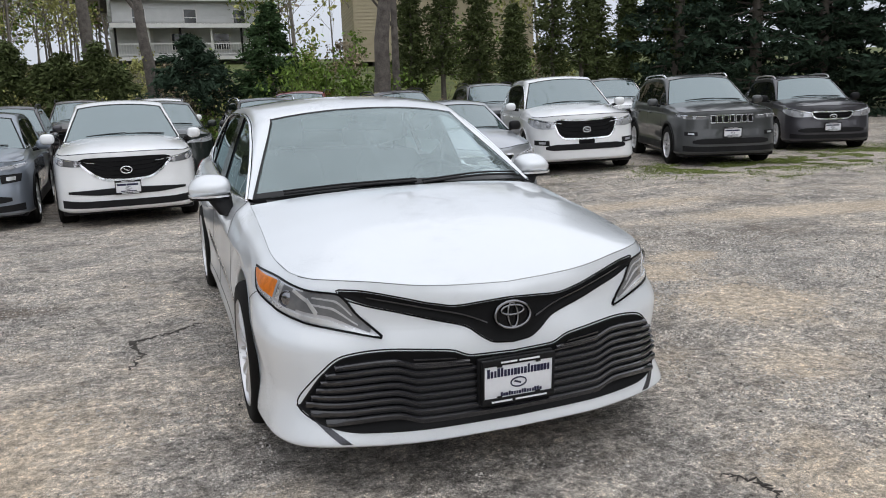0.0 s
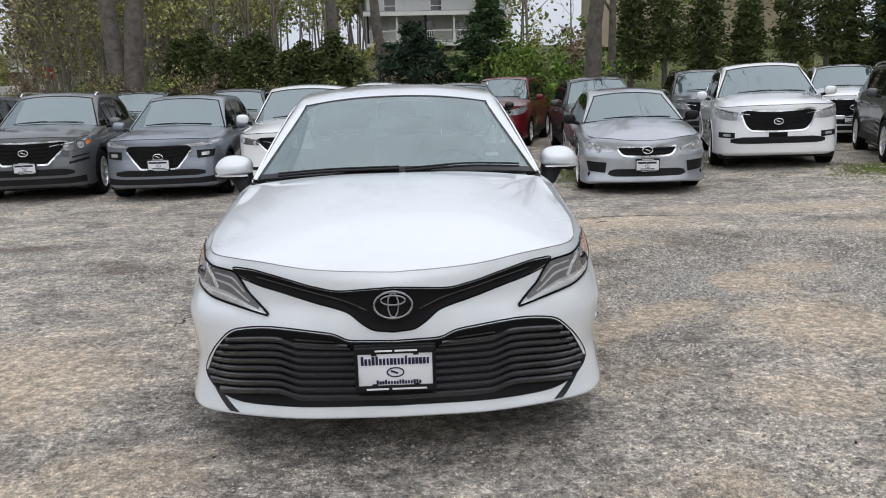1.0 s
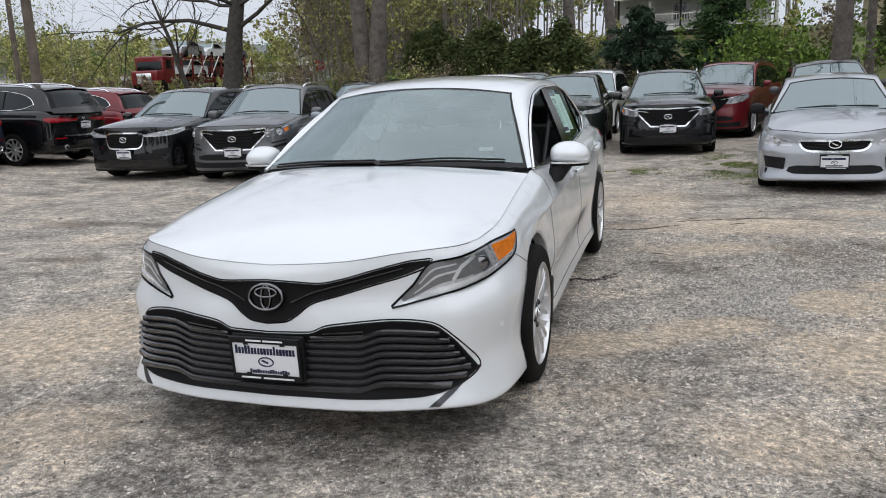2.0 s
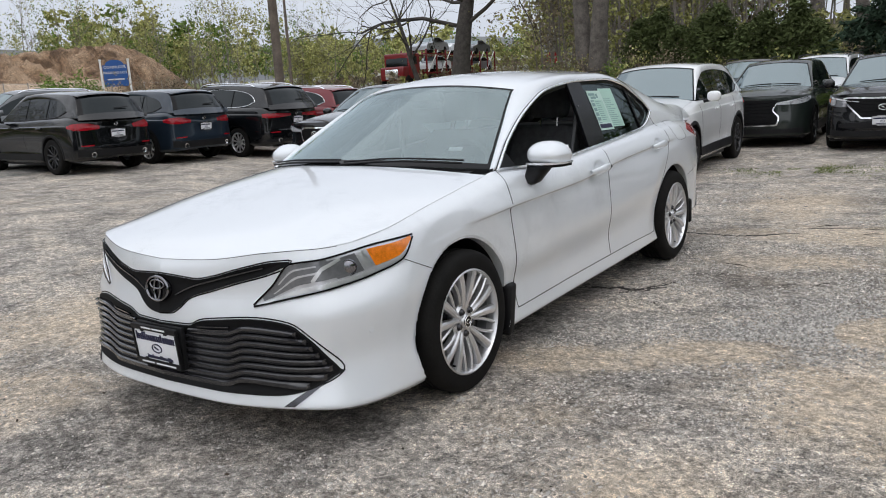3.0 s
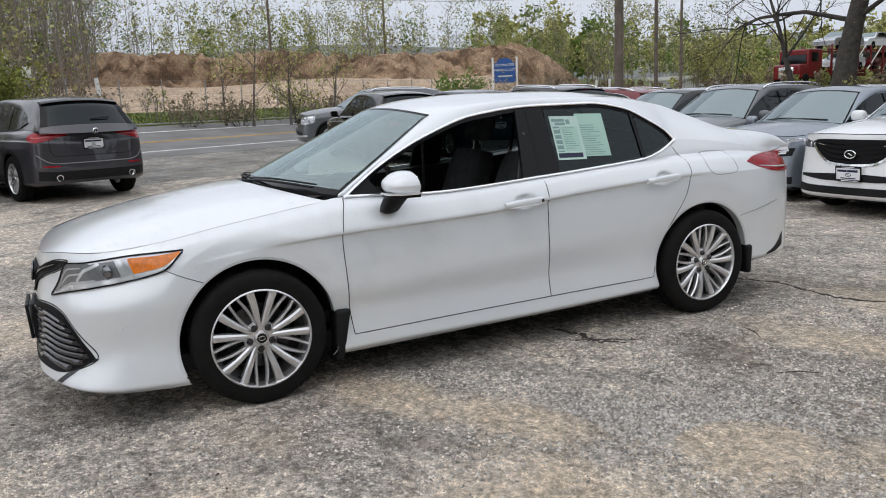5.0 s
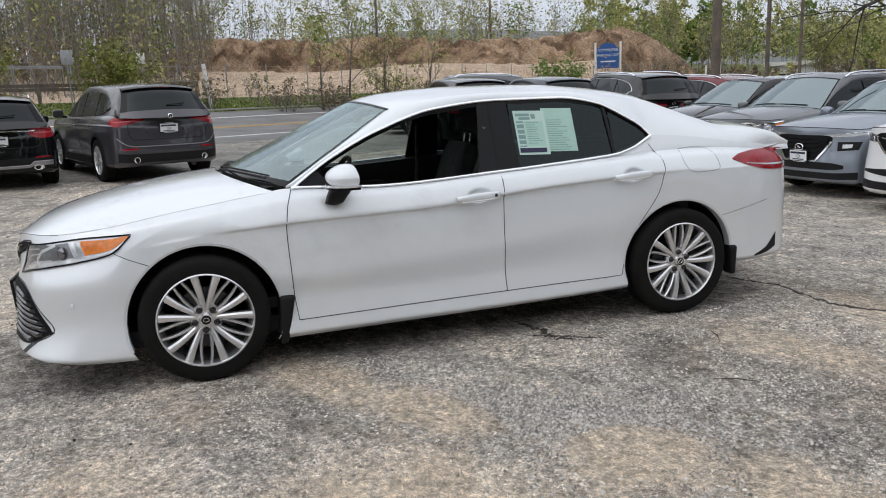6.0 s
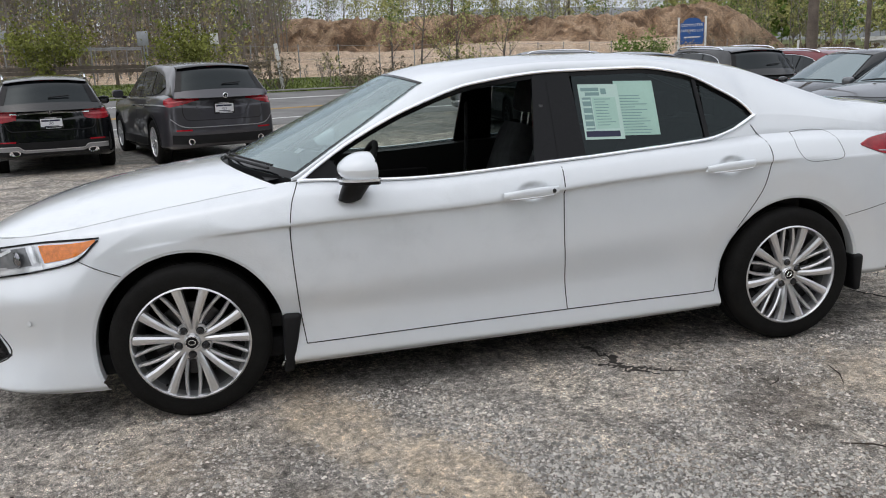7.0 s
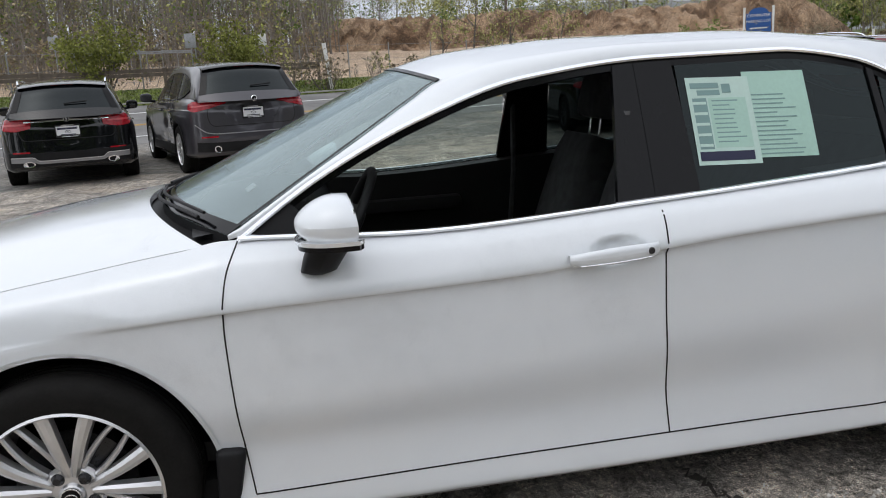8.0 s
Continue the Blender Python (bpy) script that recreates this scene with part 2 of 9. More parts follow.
AMBER = material("amber lens", (0.75, 0.20, 0.015), rough=0.12, coat=0.8, vary=0.25, scale=40, fine=250, bump=0.001)
REDLENS = material("red lens", (0.30, 0.006, 0.014), rough=0.12, coat=0.35, spec=0.3, vary=0.35, scale=25, fine=160)
CLEARLENS = material("clear lamp lens", (0.55, 0.57, 0.60), rough=0.12, metal=0.35, vary=0.3, scale=20, fine=120, coat=1.0)
LAMPDARK = material("dark lamp housing", (0.17, 0.175, 0.185), rough=0.25, metal=0.4, vary=0.15, scale=12, fine=60, coat=1.0)
LAMPRED = material("bright red lamp bar", (0.52, 0.06, 0.07), rough=0.15, coat=0.4, vary=0.2, scale=30, fine=160)
LAMPSILVER = material("silver lamp bowl", (0.62, 0.63, 0.66), rough=0.25, metal=0.6, vary=0.10, scale=14, fine=60, coat=1.0)
LAMPCHROME = material("bright lamp reflector", (0.86, 0.88, 0.90), rough=0.22, metal=0.7, vary=0.06, scale=20, fine=60, coat=1.0)
GRILLEBLACK = material("matt black grille mesh", (0.006, 0.006, 0.0065), rough=0.65, spec=0.15, vary=0.2, fine=200)
GRILLEGREY = material("charcoal grille plastic", (0.020, 0.020, 0.023), rough=0.20, metal=0.0, vary=0.06, fine=40, coat=0.6)
PLATE = material("white plate", (0.84, 0.85, 0.88), rough=0.35, vary=0.03, fine=80)
INK = material("dark navy ink", (0.012, 0.014, 0.05), rough=0.5)
GREENPAPER = material("pale green paper", (0.40, 0.60, 0.52), rough=0.8, vary=0.05, fine=100)
PALEPAPER = material("paler green paper", (0.50, 0.66, 0.60), rough=0.8, vary=0.05, fine=100)
PAPERINK = material("grey print", (0.20, 0.32, 0.31), rough=0.8)
WINDSHIELD = glass("clear windscreen", (0.55, 0.64, 0.64), 0.0, 2.20, 0.25)
TINTED = glass("tinted side glass", (0.07, 0.09, 0.09), 0.0, 1.42)
SIDEGLASS = glass("clear side glass", (0.60, 0.68, 0.64), 0.0, 1.5, 0.03)
FARGLASS = material("dark car window", (0.005, 0.006, 0.007), rough=0.03, spec=0.5, ior=1.42, vary=0.3, scale=3, fine=20)
SCREENGLASS = material("windscreen glass", (0.055, 0.080, 0.082), rough=0.03, spec=0.5, ior=3.1, vary=0.06, scale=1.2, fine=40)


# ---- cars ----
# A car stands with its front axle at the origin, nose to -y, wheels on z = 0.
def pchip_rows(Y, q):
    """Interpolates rows Y (rows, n, 3) at the row positions q, without overshoot."""
    R = len(Y)
    d = np.diff(Y, axis=0)
    m = np.zeros_like(Y)
    prod = d[:-1] * d[1:]
    m[1:-1] = np.where(prod > 0, 2 * prod / (d[:-1] + d[1:] + (prod <= 0) * 1.0), 0)
    m[0], m[-1] = d[0], d[-1]
    i = np.clip(np.floor(q).astype(int), 0, R - 2)
    t = (q - i)[:, None, None]
    return ((2 * t ** 3 - 3 * t ** 2 + 1) * Y[i] + (t ** 3 - 2 * t ** 2 + t) * m[i]
            + (3 * t ** 2 - 2 * t ** 3) * Y[i + 1] + (t ** 3 - t ** 2) * m[i + 1])


def mir(geo):
    return [(-v[0], v[1], v[2]) for v in geo[0]], [tuple(f)[::-1] for f in geo[1]]


def both(geo):
    return join(geo, mir(geo))


def pair(name, geo, mat, parent, label="", smooth=40):
    """A left part and its mirrored twin."""
    return part(name, geo, mat, parent, label, smooth), part(name, mir(geo), mat, parent, label, smooth)


def weld(geo):
    """Merges points that fall together, so that two halves become one piece."""
    seen, idx, vs = {}, [], []
    for v in geo[0]:
        key = (round(float(v[0]), 4), round(float(v[1]), 4), round(float(v[2]), 4))
        if key not in seen:
            seen[key] = len(vs)
            vs.append(tuple(map(float, v)))
        idx.append(seen[key])
    fs = []
    for f in geo[1]:
        g = []
        for i in f:
            if idx[i] not in g:
                g.append(idx[i])
        if len(g) > 2:
            fs.append(tuple(g))
    return vs, fs


WAYS = {"front": ((1, 0, 0), (0, 0, 1), (0, 1, 0)), "rear": ((1, 0, 0), (0, 0, 1), (0, -1, 0)), "side": ((0, 1, 0), (0, 0, 1), (-1, 0, 0)),
        "top": ((1, 0, 0), (0, 1, 0), (0, 0, -1)), "diag": ((0.7071, 0.7071, 0), (0, 0, 1), (-0.7071, 0.7071, 0)),
        "reardiag": ((0.7071, -0.7071, 0), (0, 0, 1), (-0.7071, -0.7071, 0))}


class Body:
    """The skin of a car from its curves, and a way to lay trim on it."""

    def __init__(self, sp, fine=1.0):
        self.sp = sp
        sx, sy, sz = sp.get("scale", (1, 1, 1))
        self.scale = np.array((sx, sy, sz))
        plan = np.array(sp["plan"], float)
        K = np.arange(len(plan))
        fx, fy = curve(*zip(K, plan[:, 0])), curve(*zip(K, plan[:, 1]))
        nk = int(sp.get("nk", 150) * fine)
        k = np.interp(np.linspace(0, 1, nk), [0, 0.36, 0.8, 1], [0, 6, 11.5, 16])
        px, py = fx(k), fy(k)
        tx, ty = np.gradient(px, k), np.gradient(py, k)
        ln = np.hypot(tx, ty)
        nx, ny = ty / ln, -tx / ln
        nx[0], ny[0], nx[-1], ny[-1] = 0, -1, 0, 1
        self.hz = sp["hood_z"]
        rows = []
        for zk, dk in sp["rows"]:
            d = curve(*dk)(k)
            x, y = np.maximum(px - nx * d, 0), py - ny * d
            rows.append(np.stack([x, y, curve(*zk)(k)], 1))
        d = curve(*sp["top_inset"])(k)
        top = np.stack([np.maximum(px - nx * d, 0), py - ny * d, curve(*sp["belt_z"])(k)], 1)
        hood = top[:, 1] < sp["cowl"]
        blend = smooth01(top[:, 1], sp["cowl"] - 0.12, sp["cowl"])
        zh = self.hood_height(top[:, 0], top[:, 1])
        top[:, 2] = np.where(hood, zh * (1 - blend) + top[:, 2] * blend, top[:, 2])
        last = rows[-1]
        shoulder = last + (top - last) * np.array([0.42, 0.42, 0.68])
        rows += [shoulder, top]
        Y = np.array(rows)
        q = np.unique(np.r_[np.linspace(0, len(rows) - 1, int(sp.get("nw", 44) * fine)), np.arange(len(rows))])
        P = np.swapaxes(pchip_rows(Y, q), 0, 1)
        if "recess" in sp:
            front = P[..., 1] < -0.3
            P[..., 1] += np.where(front, sp["recess"](P[..., 0], P[..., 2]), 0)
        if "dents" in sp:
            P[..., 0] -= np.where(P[..., 0] > 0.6, sp["dents"](P[..., 1], P[..., 2]), 0)
        self.k, self.top = k, top
        self.P = P
        side = (k >= 5.5) & (k <= 13)
        self.xb = lambda y: np.interp(y, top[side, 1], top[side, 0])
        self.zb = lambda y: np.interp(y, top[side, 1], top[side, 2])
        self.xe = curve(*[(a, b) for a, b, c in sp["edge"]])
        self.ze = curve(*[(a, c) for a, b, c in sp["edge"]])
        self.zu = curve(*sp["glass_top"])
        self.g0, self.g1 = sp["glass_top"][0][0], sp["glass_top"][-1][0]
        lift = curve(*sp["glass_lift"])
        self.zl = lambda y: self.zb(y) + lift(y)
        self.lean = sp.get("lean", 0.42)
        self.make()

    def hood_height(self, x, y):
        zc, ze, X, p = self.hz
        f = np.clip(np.abs(x) / X(y), 0, 1.05)
        return zc(y) - (zc(y) - ze(y)) * f ** p

    def glass_x(self, y, z):
        dz = z - self.zb(y)
        return self.xb(y) - self.lean * dz - 0.10 * dz * dz

    def make(self):
        sp = self.sp
        g = {}
        P = self.P
        full = np.concatenate([(P * (-1, 1, 1))[::-1], P[1:]], 0)
        g["shell"] = sheet(full, flip=False)
        # bonnet
        nf, nt = sp.get("hood_grid", (61, 41))
        f = np.linspace(-1, 1, nf)
        t = np.linspace(0, 1, nt) ** 0.9
        front = self.top[self.k <= 4.6]
        X = self.hz[2]
        xw = float(front[-1, 0]) * 0.999
        yf = np.interp(np.abs(f) * xw, front[:, 0], front[:, 1])
        yr = sp["cowl"] - 0.06 - sp["cowl_bow"] * (1 - np.abs(f) ** 2.2)
        y = yf + (yr - yf) * t[:, None]
        ye = y[:, -1]
        x = f * np.interp(ye, self.top[:, 1], self.top[:, 0])[:, None] * 0.9992
        g["bonnet"] = sheet(np.stack([x, y, self.hood_height(x, y) + 0.002], -1), 0.02, (0, 0, 1))
        self.hood_edge = np.stack([x[-1], y[-1], self.hood_height(x[-1], y[-1])], -1)
        # windscreen
        y0, y1 = sp["screen"]
        t = np.linspace(0, 1, 17)
        f = np.linspace(-1, 1, 33)

        def cross(ya, yb, bow, rise, n=17, over=0.0):
            s = np.linspace(0, 1, n)
            ye = ya + (yb - ya) * s
            c = 1 - np.abs(f) ** 2.2
            b = (bow[0] + (bow[1] - bow[0]) * s)[:, None] * c
            r = (rise[0] + (rise[1] - rise[0]) * s)[:, None] * c
            return np.stack([self.xe(ye)[:, None] * f, ye[:, None] + b, self.ze(ye)[:, None] + r + over], -1)
        b0, b1 = sp["screen_bow"]
        r0, r1 = sp["screen_rise"]
        W = cross(y0, y1, (-b0, -b1), (r0, r1))
        self.screen = W
        g["windscreen"] = sheet(W, flip=True)
        cow = np.stack([self.hood_edge[np.linspace(0, nf - 1, 33).astype(int)] - (0, 0.01, 0.025), W[0] - (0, 0, 0.03), W[0] + (0, 0.0, 0.0)], 0)
        g["cowl"] = sheet(cow)
        # roof, rear glass, tail
        ya, yb, yc = sp["roof_end"], sp["rear_glass_end"], sp["edge"][-1][0]
        c0, c1, c2, c3 = sp["crown"]
        g["roof"] = sheet(cross(y1, ya, (-b1, sp["roof_bow"]), (r1, c0), 33), flip=True)
        self.roof = cross(y1, ya, (-b1, sp["roof_bow"]), (r1, c0), 33)
        self.back = cross(ya, yb, (sp["roof_bow"], sp["tail_bow"]), (c0, c1))
        g["rear_glass"] = sheet(self.back, flip=True)
        self.tail = cross(yb, yc, (sp["tail_bow"], sp["tail_bow"] + 0.06), (c1, c2))
        # close to the rear bumper
        rear = self.top[self.k >= 12.6][::-1]
        xr = np.abs(f) * rear[-1, 0]
        low = np.stack([f * rear[-1, 0], np.interp(xr, rear[:, 0], rear[:, 1]), np.interp(xr, rear[:, 0], rear[:, 2])], -1)
        g["tail"] = sheet(np.concatenate([self.tail, low[None]], 0), flip=True)
        # side above the glass and behind it
        ys = np.r_[np.linspace(y0, self.g1, sp.get("ny", 70)), np.linspace(self.g1, yc, sp.get("ny", 70) // 2 - 5)[1:]]
        tip = float(self.zu(self.g1))
        mid = np.where(ys <= self.g1, self.zu(ys), tip + (self.zb(yc) + 0.03 - tip) * smooth01(ys, self.g1, yc))
        xm = self.glass_x(ys, mid)
        xe, ze = self.xe(ys), self.ze(ys)
        xm = np.maximum(xm, xe + 0.004)
        rows = []
        for w in np.linspace(0, 1, 9):
            bul = 0.018 * 4 * w * (1 - w)
            rows.append(np.stack([xm + (xe - xm) * w + bul * 0.6, ys, mid + (ze - mid) * w + bul * 0.5], 1))
        self.upper = np.stack(rows, 1)
        ylow = np.linspace(sp["glass_lift"][0][0], yc, sp.get("ny", 70) - 10)
        mid2 = np.where(ylow <= self.g1, np.minimum(self.zl(ylow), tip), np.interp(ylow, ys, mid))
        zb = self.zb(ylow)
        rows = []
        for w in np.linspace(0, 1, 7):
            z = zb + (mid2 - zb) * w
            xx = np.maximum(self.glass_x(ylow, z), np.interp(ylow, ys, np.maximum(xm, xe + 0.004)) * w + (1 - w) * -1)
            rows.append(np.stack([np.where(w == 1, np.interp(ylow, ys, xm), xx) if w == 1 else self.xb(ylow) + (np.maximum(self.glass_x(ylow, mid2), np.interp(ylow, ys, xe)) - self.xb(ylow)) * w ** 1.15, ylow, z], 1))
        self.lower_q = np.stack(rows, 1)
        g["upper"] = join(sheet(self.upper), sheet(self.lower_q))
        g["upper"] = both(g["upper"])
        self.g = g
        allg = join(g["shell"], g["bonnet"], g["upper"], g["tail"], g["roof"], g["windscreen"], g["rear_glass"])
        self.tree = BVHTree.FromPolygons([Vector(map(float, v)) for v in allg[0]], [tuple(map(int, f)) for f in allg[1]], all_triangles=False)

    def lay(self, way, A):
        """The points of the skin behind the flat points A (n, m, 2) as seen along a way."""
        e1, e2, d = (np.array(v, float) for v in WAYS[way])
        A = np.asarray(A, float)
        out = np.zeros(A.shape[:-1] + (3,))
        flat, res, last = A.reshape(-1, 2), out.reshape(-1, 3), None
        dv = Vector(d)
        for i, (a, b) in enumerate(flat):
            o = e1 * a + e2 * b - d * 6
            hit = self.tree.ray_cast(Vector(o), dv)[0]
            if hit is None:
                depth = last if last is not None else 5.0
                res[i] = o + d * depth
            else:
                res[i] = hit
                last = float((np.array(hit) - o) @ d)
        return out, -d

    def strip(self, way, lo, hi, n=20, m=5, off=0.003, thick=0.006):
        a, b = path3(lo, n), path3(hi, n)
        w = np.linspace(0, 1, m)[None, :, None]
        P, out = self.lay(way, a[:, None] * (1 - w) + b[:, None] * w)
        P = P + out * off
        c = np.cross(P[1, 0] - P[0, 0] + P[-1, 0] - P[-2, 0] + P[n // 2, 0] - P[n // 2 - 1, 0], P[n // 2, -1] - P[n // 2, 0])
        return sheet(P, thick, out, flip=bool(c @ out < 0))

    def line(self, way, pts, width=0.006, off=0.0012, n=40):
        """A thin band along a line on the skin, such as a shut line."""
        p = path3(pts, n)
        t = np.gradient(p, axis=0)
        t /= np.linalg.norm(t, axis=1)[:, None] + 1e-9
        nrm = np.stack([-t[:, 1], t[:, 0]], 1) * width / 2
        P, out = self.lay(way, np.stack([p - nrm, p + nrm], 1))
        P = P + out * off
        c = np.cross(P[n // 2, 0] - P[n // 2 - 1, 0], P[n // 2, 1] - P[n // 2, 0])
        return sheet(P, 0.003, out, flip=bool(c @ out < 0))

    def cut_shell(self, arches):
        """The lower skin with the wheel openings cut: arches are (y, z, radius)."""
        v = np.array(self.g["shell"][0], float)
        f = np.array(self.g["shell"][1])
        keep = np.ones(len(f), bool)
        for y, z, r in arches:
            dist = np.hypot(v[:, 1] - y, v[:, 2] - z)
            c = v[f].mean(1)
            inside = (np.hypot(c[:, 1] - y, c[:, 2] - z) < r) & (np.abs(c[:, 0]) > 0.45)
            keep &= ~inside
            near = (dist < r) & (np.abs(v[:, 0]) > 0.45)
            s = np.where(near, r / np.maximum(dist, 1e-6), 1)
            used = np.zeros(len(v), bool)
            used[f[keep].ravel()] = True
            move = near & used
            v[move, 1] = y + (v[move, 1] - y) * s[move]
            v[move, 2] = z + (v[move, 2] - z) * s[move]
        return v, f[keep]


def tyre_geo(r, rim, w, n=72):
    h = w / 2
    side = [(rim, h * 0.86), (rim + 0.01, h * 0.97), ((r + rim) / 2, h), (r - 0.025, h * 0.97), (r - 0.008, h * 0.86), (r, h * 0.62)]
    groove = []
    for c in (-0.36, -0.12, 0.12, 0.36):
        groove += [(r + 0.001, h * (c + 0.06)), (r - 0.008, h * (c + 0.045)), (r - 0.008, h * (c - 0.045)), (r + 0.001, h * (c - 0.06))][::1]
    groove = sorted(groove, key=lambda a: -a[1])
    prof = side + groove + [(a, -b) for a, b in side[::-1]]
    return lathe(prof, n)


def wheel_parts(parent, r, rim, w, spokes, mat, twin=False, lip=None, face=None, n=72):
    """Tyre, rim and brake disc; the outer face looks to +x."""
    h = w / 2
    tyre = part("tyre", tyre_geo(r, rim - 0.004, w, n), RUBBER, parent, "black rubber tyre")
    prof = [(rim - 0.003, h * 0.90), (rim + 0.006, h * 0.95), (rim - 0.002, h * 0.99), (rim - 0.006, h * 0.94), (rim - 0.009, h * 0.80), (rim - 0.014, h * 0.50)]
    rimob = part("rim", lathe(prof, n), mat, parent, "alloy rim")
    # both barrel colours hold the shade that lies behind the spokes
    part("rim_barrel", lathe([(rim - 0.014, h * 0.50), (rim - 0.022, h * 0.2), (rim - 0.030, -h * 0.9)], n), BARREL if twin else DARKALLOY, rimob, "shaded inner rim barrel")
    part("brake_disc", lathe([(0.03, h * 0.22), (rim * 0.66, h * 0.22), (rim * 0.66, h * 0.1), (0.03, h * 0.1)], 40), DARKALLOY, parent, "dull steel brake disc")
    part("hub", lathe([(0.0, h * 0.80), (0.030, h * 0.80), (0.034, h * 0.76), (0.036, h * 0.70), (0.074, h * 0.68), (0.084, h * 0.56), (0.07, h * 0.2)], 32), mat, parent)
    z0, z1 = h * 0.66, h * 0.86
    def bar(a0, a1, r0, r1, wa, wb, d0, d1):
        t = np.linspace(0, 1, 9)
        a = a0 + (a1 - a0) * t
        rr = r0 + (r1 - r0) * t
        wd = wa + (wb - wa) * t
        dep = d0 + (d1 - d0) * t ** 1.5 + 0.010 * np.sin(np.pi * t)
        v = []
        for i in range(9):
            er, et = np.array([0, -np.sin(a[i]), np.cos(a[i])]), np.array([0, np.cos(a[i]), np.sin(a[i])])
            c = er * rr[i]
            for s_, q in ((-0.5, -0.022), (-0.42, 0.0), (-0.16, 0.006), (0.16, 0.006), (0.42, 0.0), (0.5, -0.022)):
                v.append(c + et * s_ * wd[i] + np.array([dep[i] + q, 0, 0]))
        fs = [(i * 6 + j, i * 6 + j + 1, i * 6 + j + 7, i * 6 + j + 6) for i in range(8) for j in range(5)]
        return v, fs
    for s in range(spokes):
        a = 2 * np.pi * s / spokes
        if twin:
            # a broad V to either side of the gap, then two thin blades round each lug
            for g_ in (-1, 1):
                part("spoke", bar(a + g_ * 0.17, a + g_ * 0.245, 0.052, rim - 0.004, 0.026, 0.046, z0, z1), mat, rimob, smooth=25)
                part("spoke", bar(a + g_ * 0.37, a + g_ * 0.535, 0.080, rim - 0.006, 0.019, 0.016, z0 * 0.92, z1 * 0.97), mat, rimob, smooth=25)
            continue
        geo = bar(a, a + 0.04, 0.05, rim - 0.014, 0.045, 0.034, z0, z1)
        part("spoke", geo, mat, rimob, smooth=25)
    for s in range(5 if n > 40 else 0):
        a = 2 * np.pi * (s + 0.5) / 5
        part("lug_nut", moved(lathe([(0.0, 0.013), (0.010, 0.013), (0.014, 0.006), (0.0175, 0.0)], 12), Matrix.Translation((h * 0.70, -0.057 * math.sin(a), 0.057 * math.cos(a)))), DARKALLOY, rimob)
    if face:
        part("valve", moved(lathe([(0.0, 0.014), (0.004, 0.014), (0.005, 0.0)], 8), Matrix.Translation((h * 0.70, -(rim - 0.026) * math.sin(2.62), (rim - 0.026) * math.cos(2.62)))), TRIM, rimob)
        part("centre_cap", moved(lathe([(0, 0.006), (0.024, 0.005), (0.027, 0)], 24), Matrix.Translation((h * 0.80, 0, 0))), face, rimob, "badge cap")
        a = np.linspace(0, 2 * np.pi, 25)
        part("cap_ring", tube([(h * 0.80 + 0.004, 0.0255 * np.cos(t), 0.0255 * np.sin(t)) for t in a], 0.0022, 6), CHROME, rimob)
        part("cap_emblem", tube([(h * 0.80 + 0.006, 0.015 * np.cos(t), 0.010 * np.sin(t)) for t in a], 0.0018, 6), CHROME, rimob)


def add_wheels(car, wb, track, r, rim, w, spokes, mat, twin=False, zf=None, zr=None, face=None, n=72):
    first = new("wheel")
    first.empty_display_size = 0.1
    first.parent = car
    wheel_parts(first, r, rim, w, spokes, mat, twin, face=face, n=n)
    first.matrix_basis = pose(track / 2, 0, zf or r, -4, 0, 0)
    for x, y, z, tw in ((-track / 2, 0, zf or r, 0), (track / 2, wb, zr or r, 40), (-track / 2, wb, zr or r, 20)):
        c = copy_thing(first, pose(x, y, z, tw, 0, 180 if x < 0 else 0))
        c.parent = car


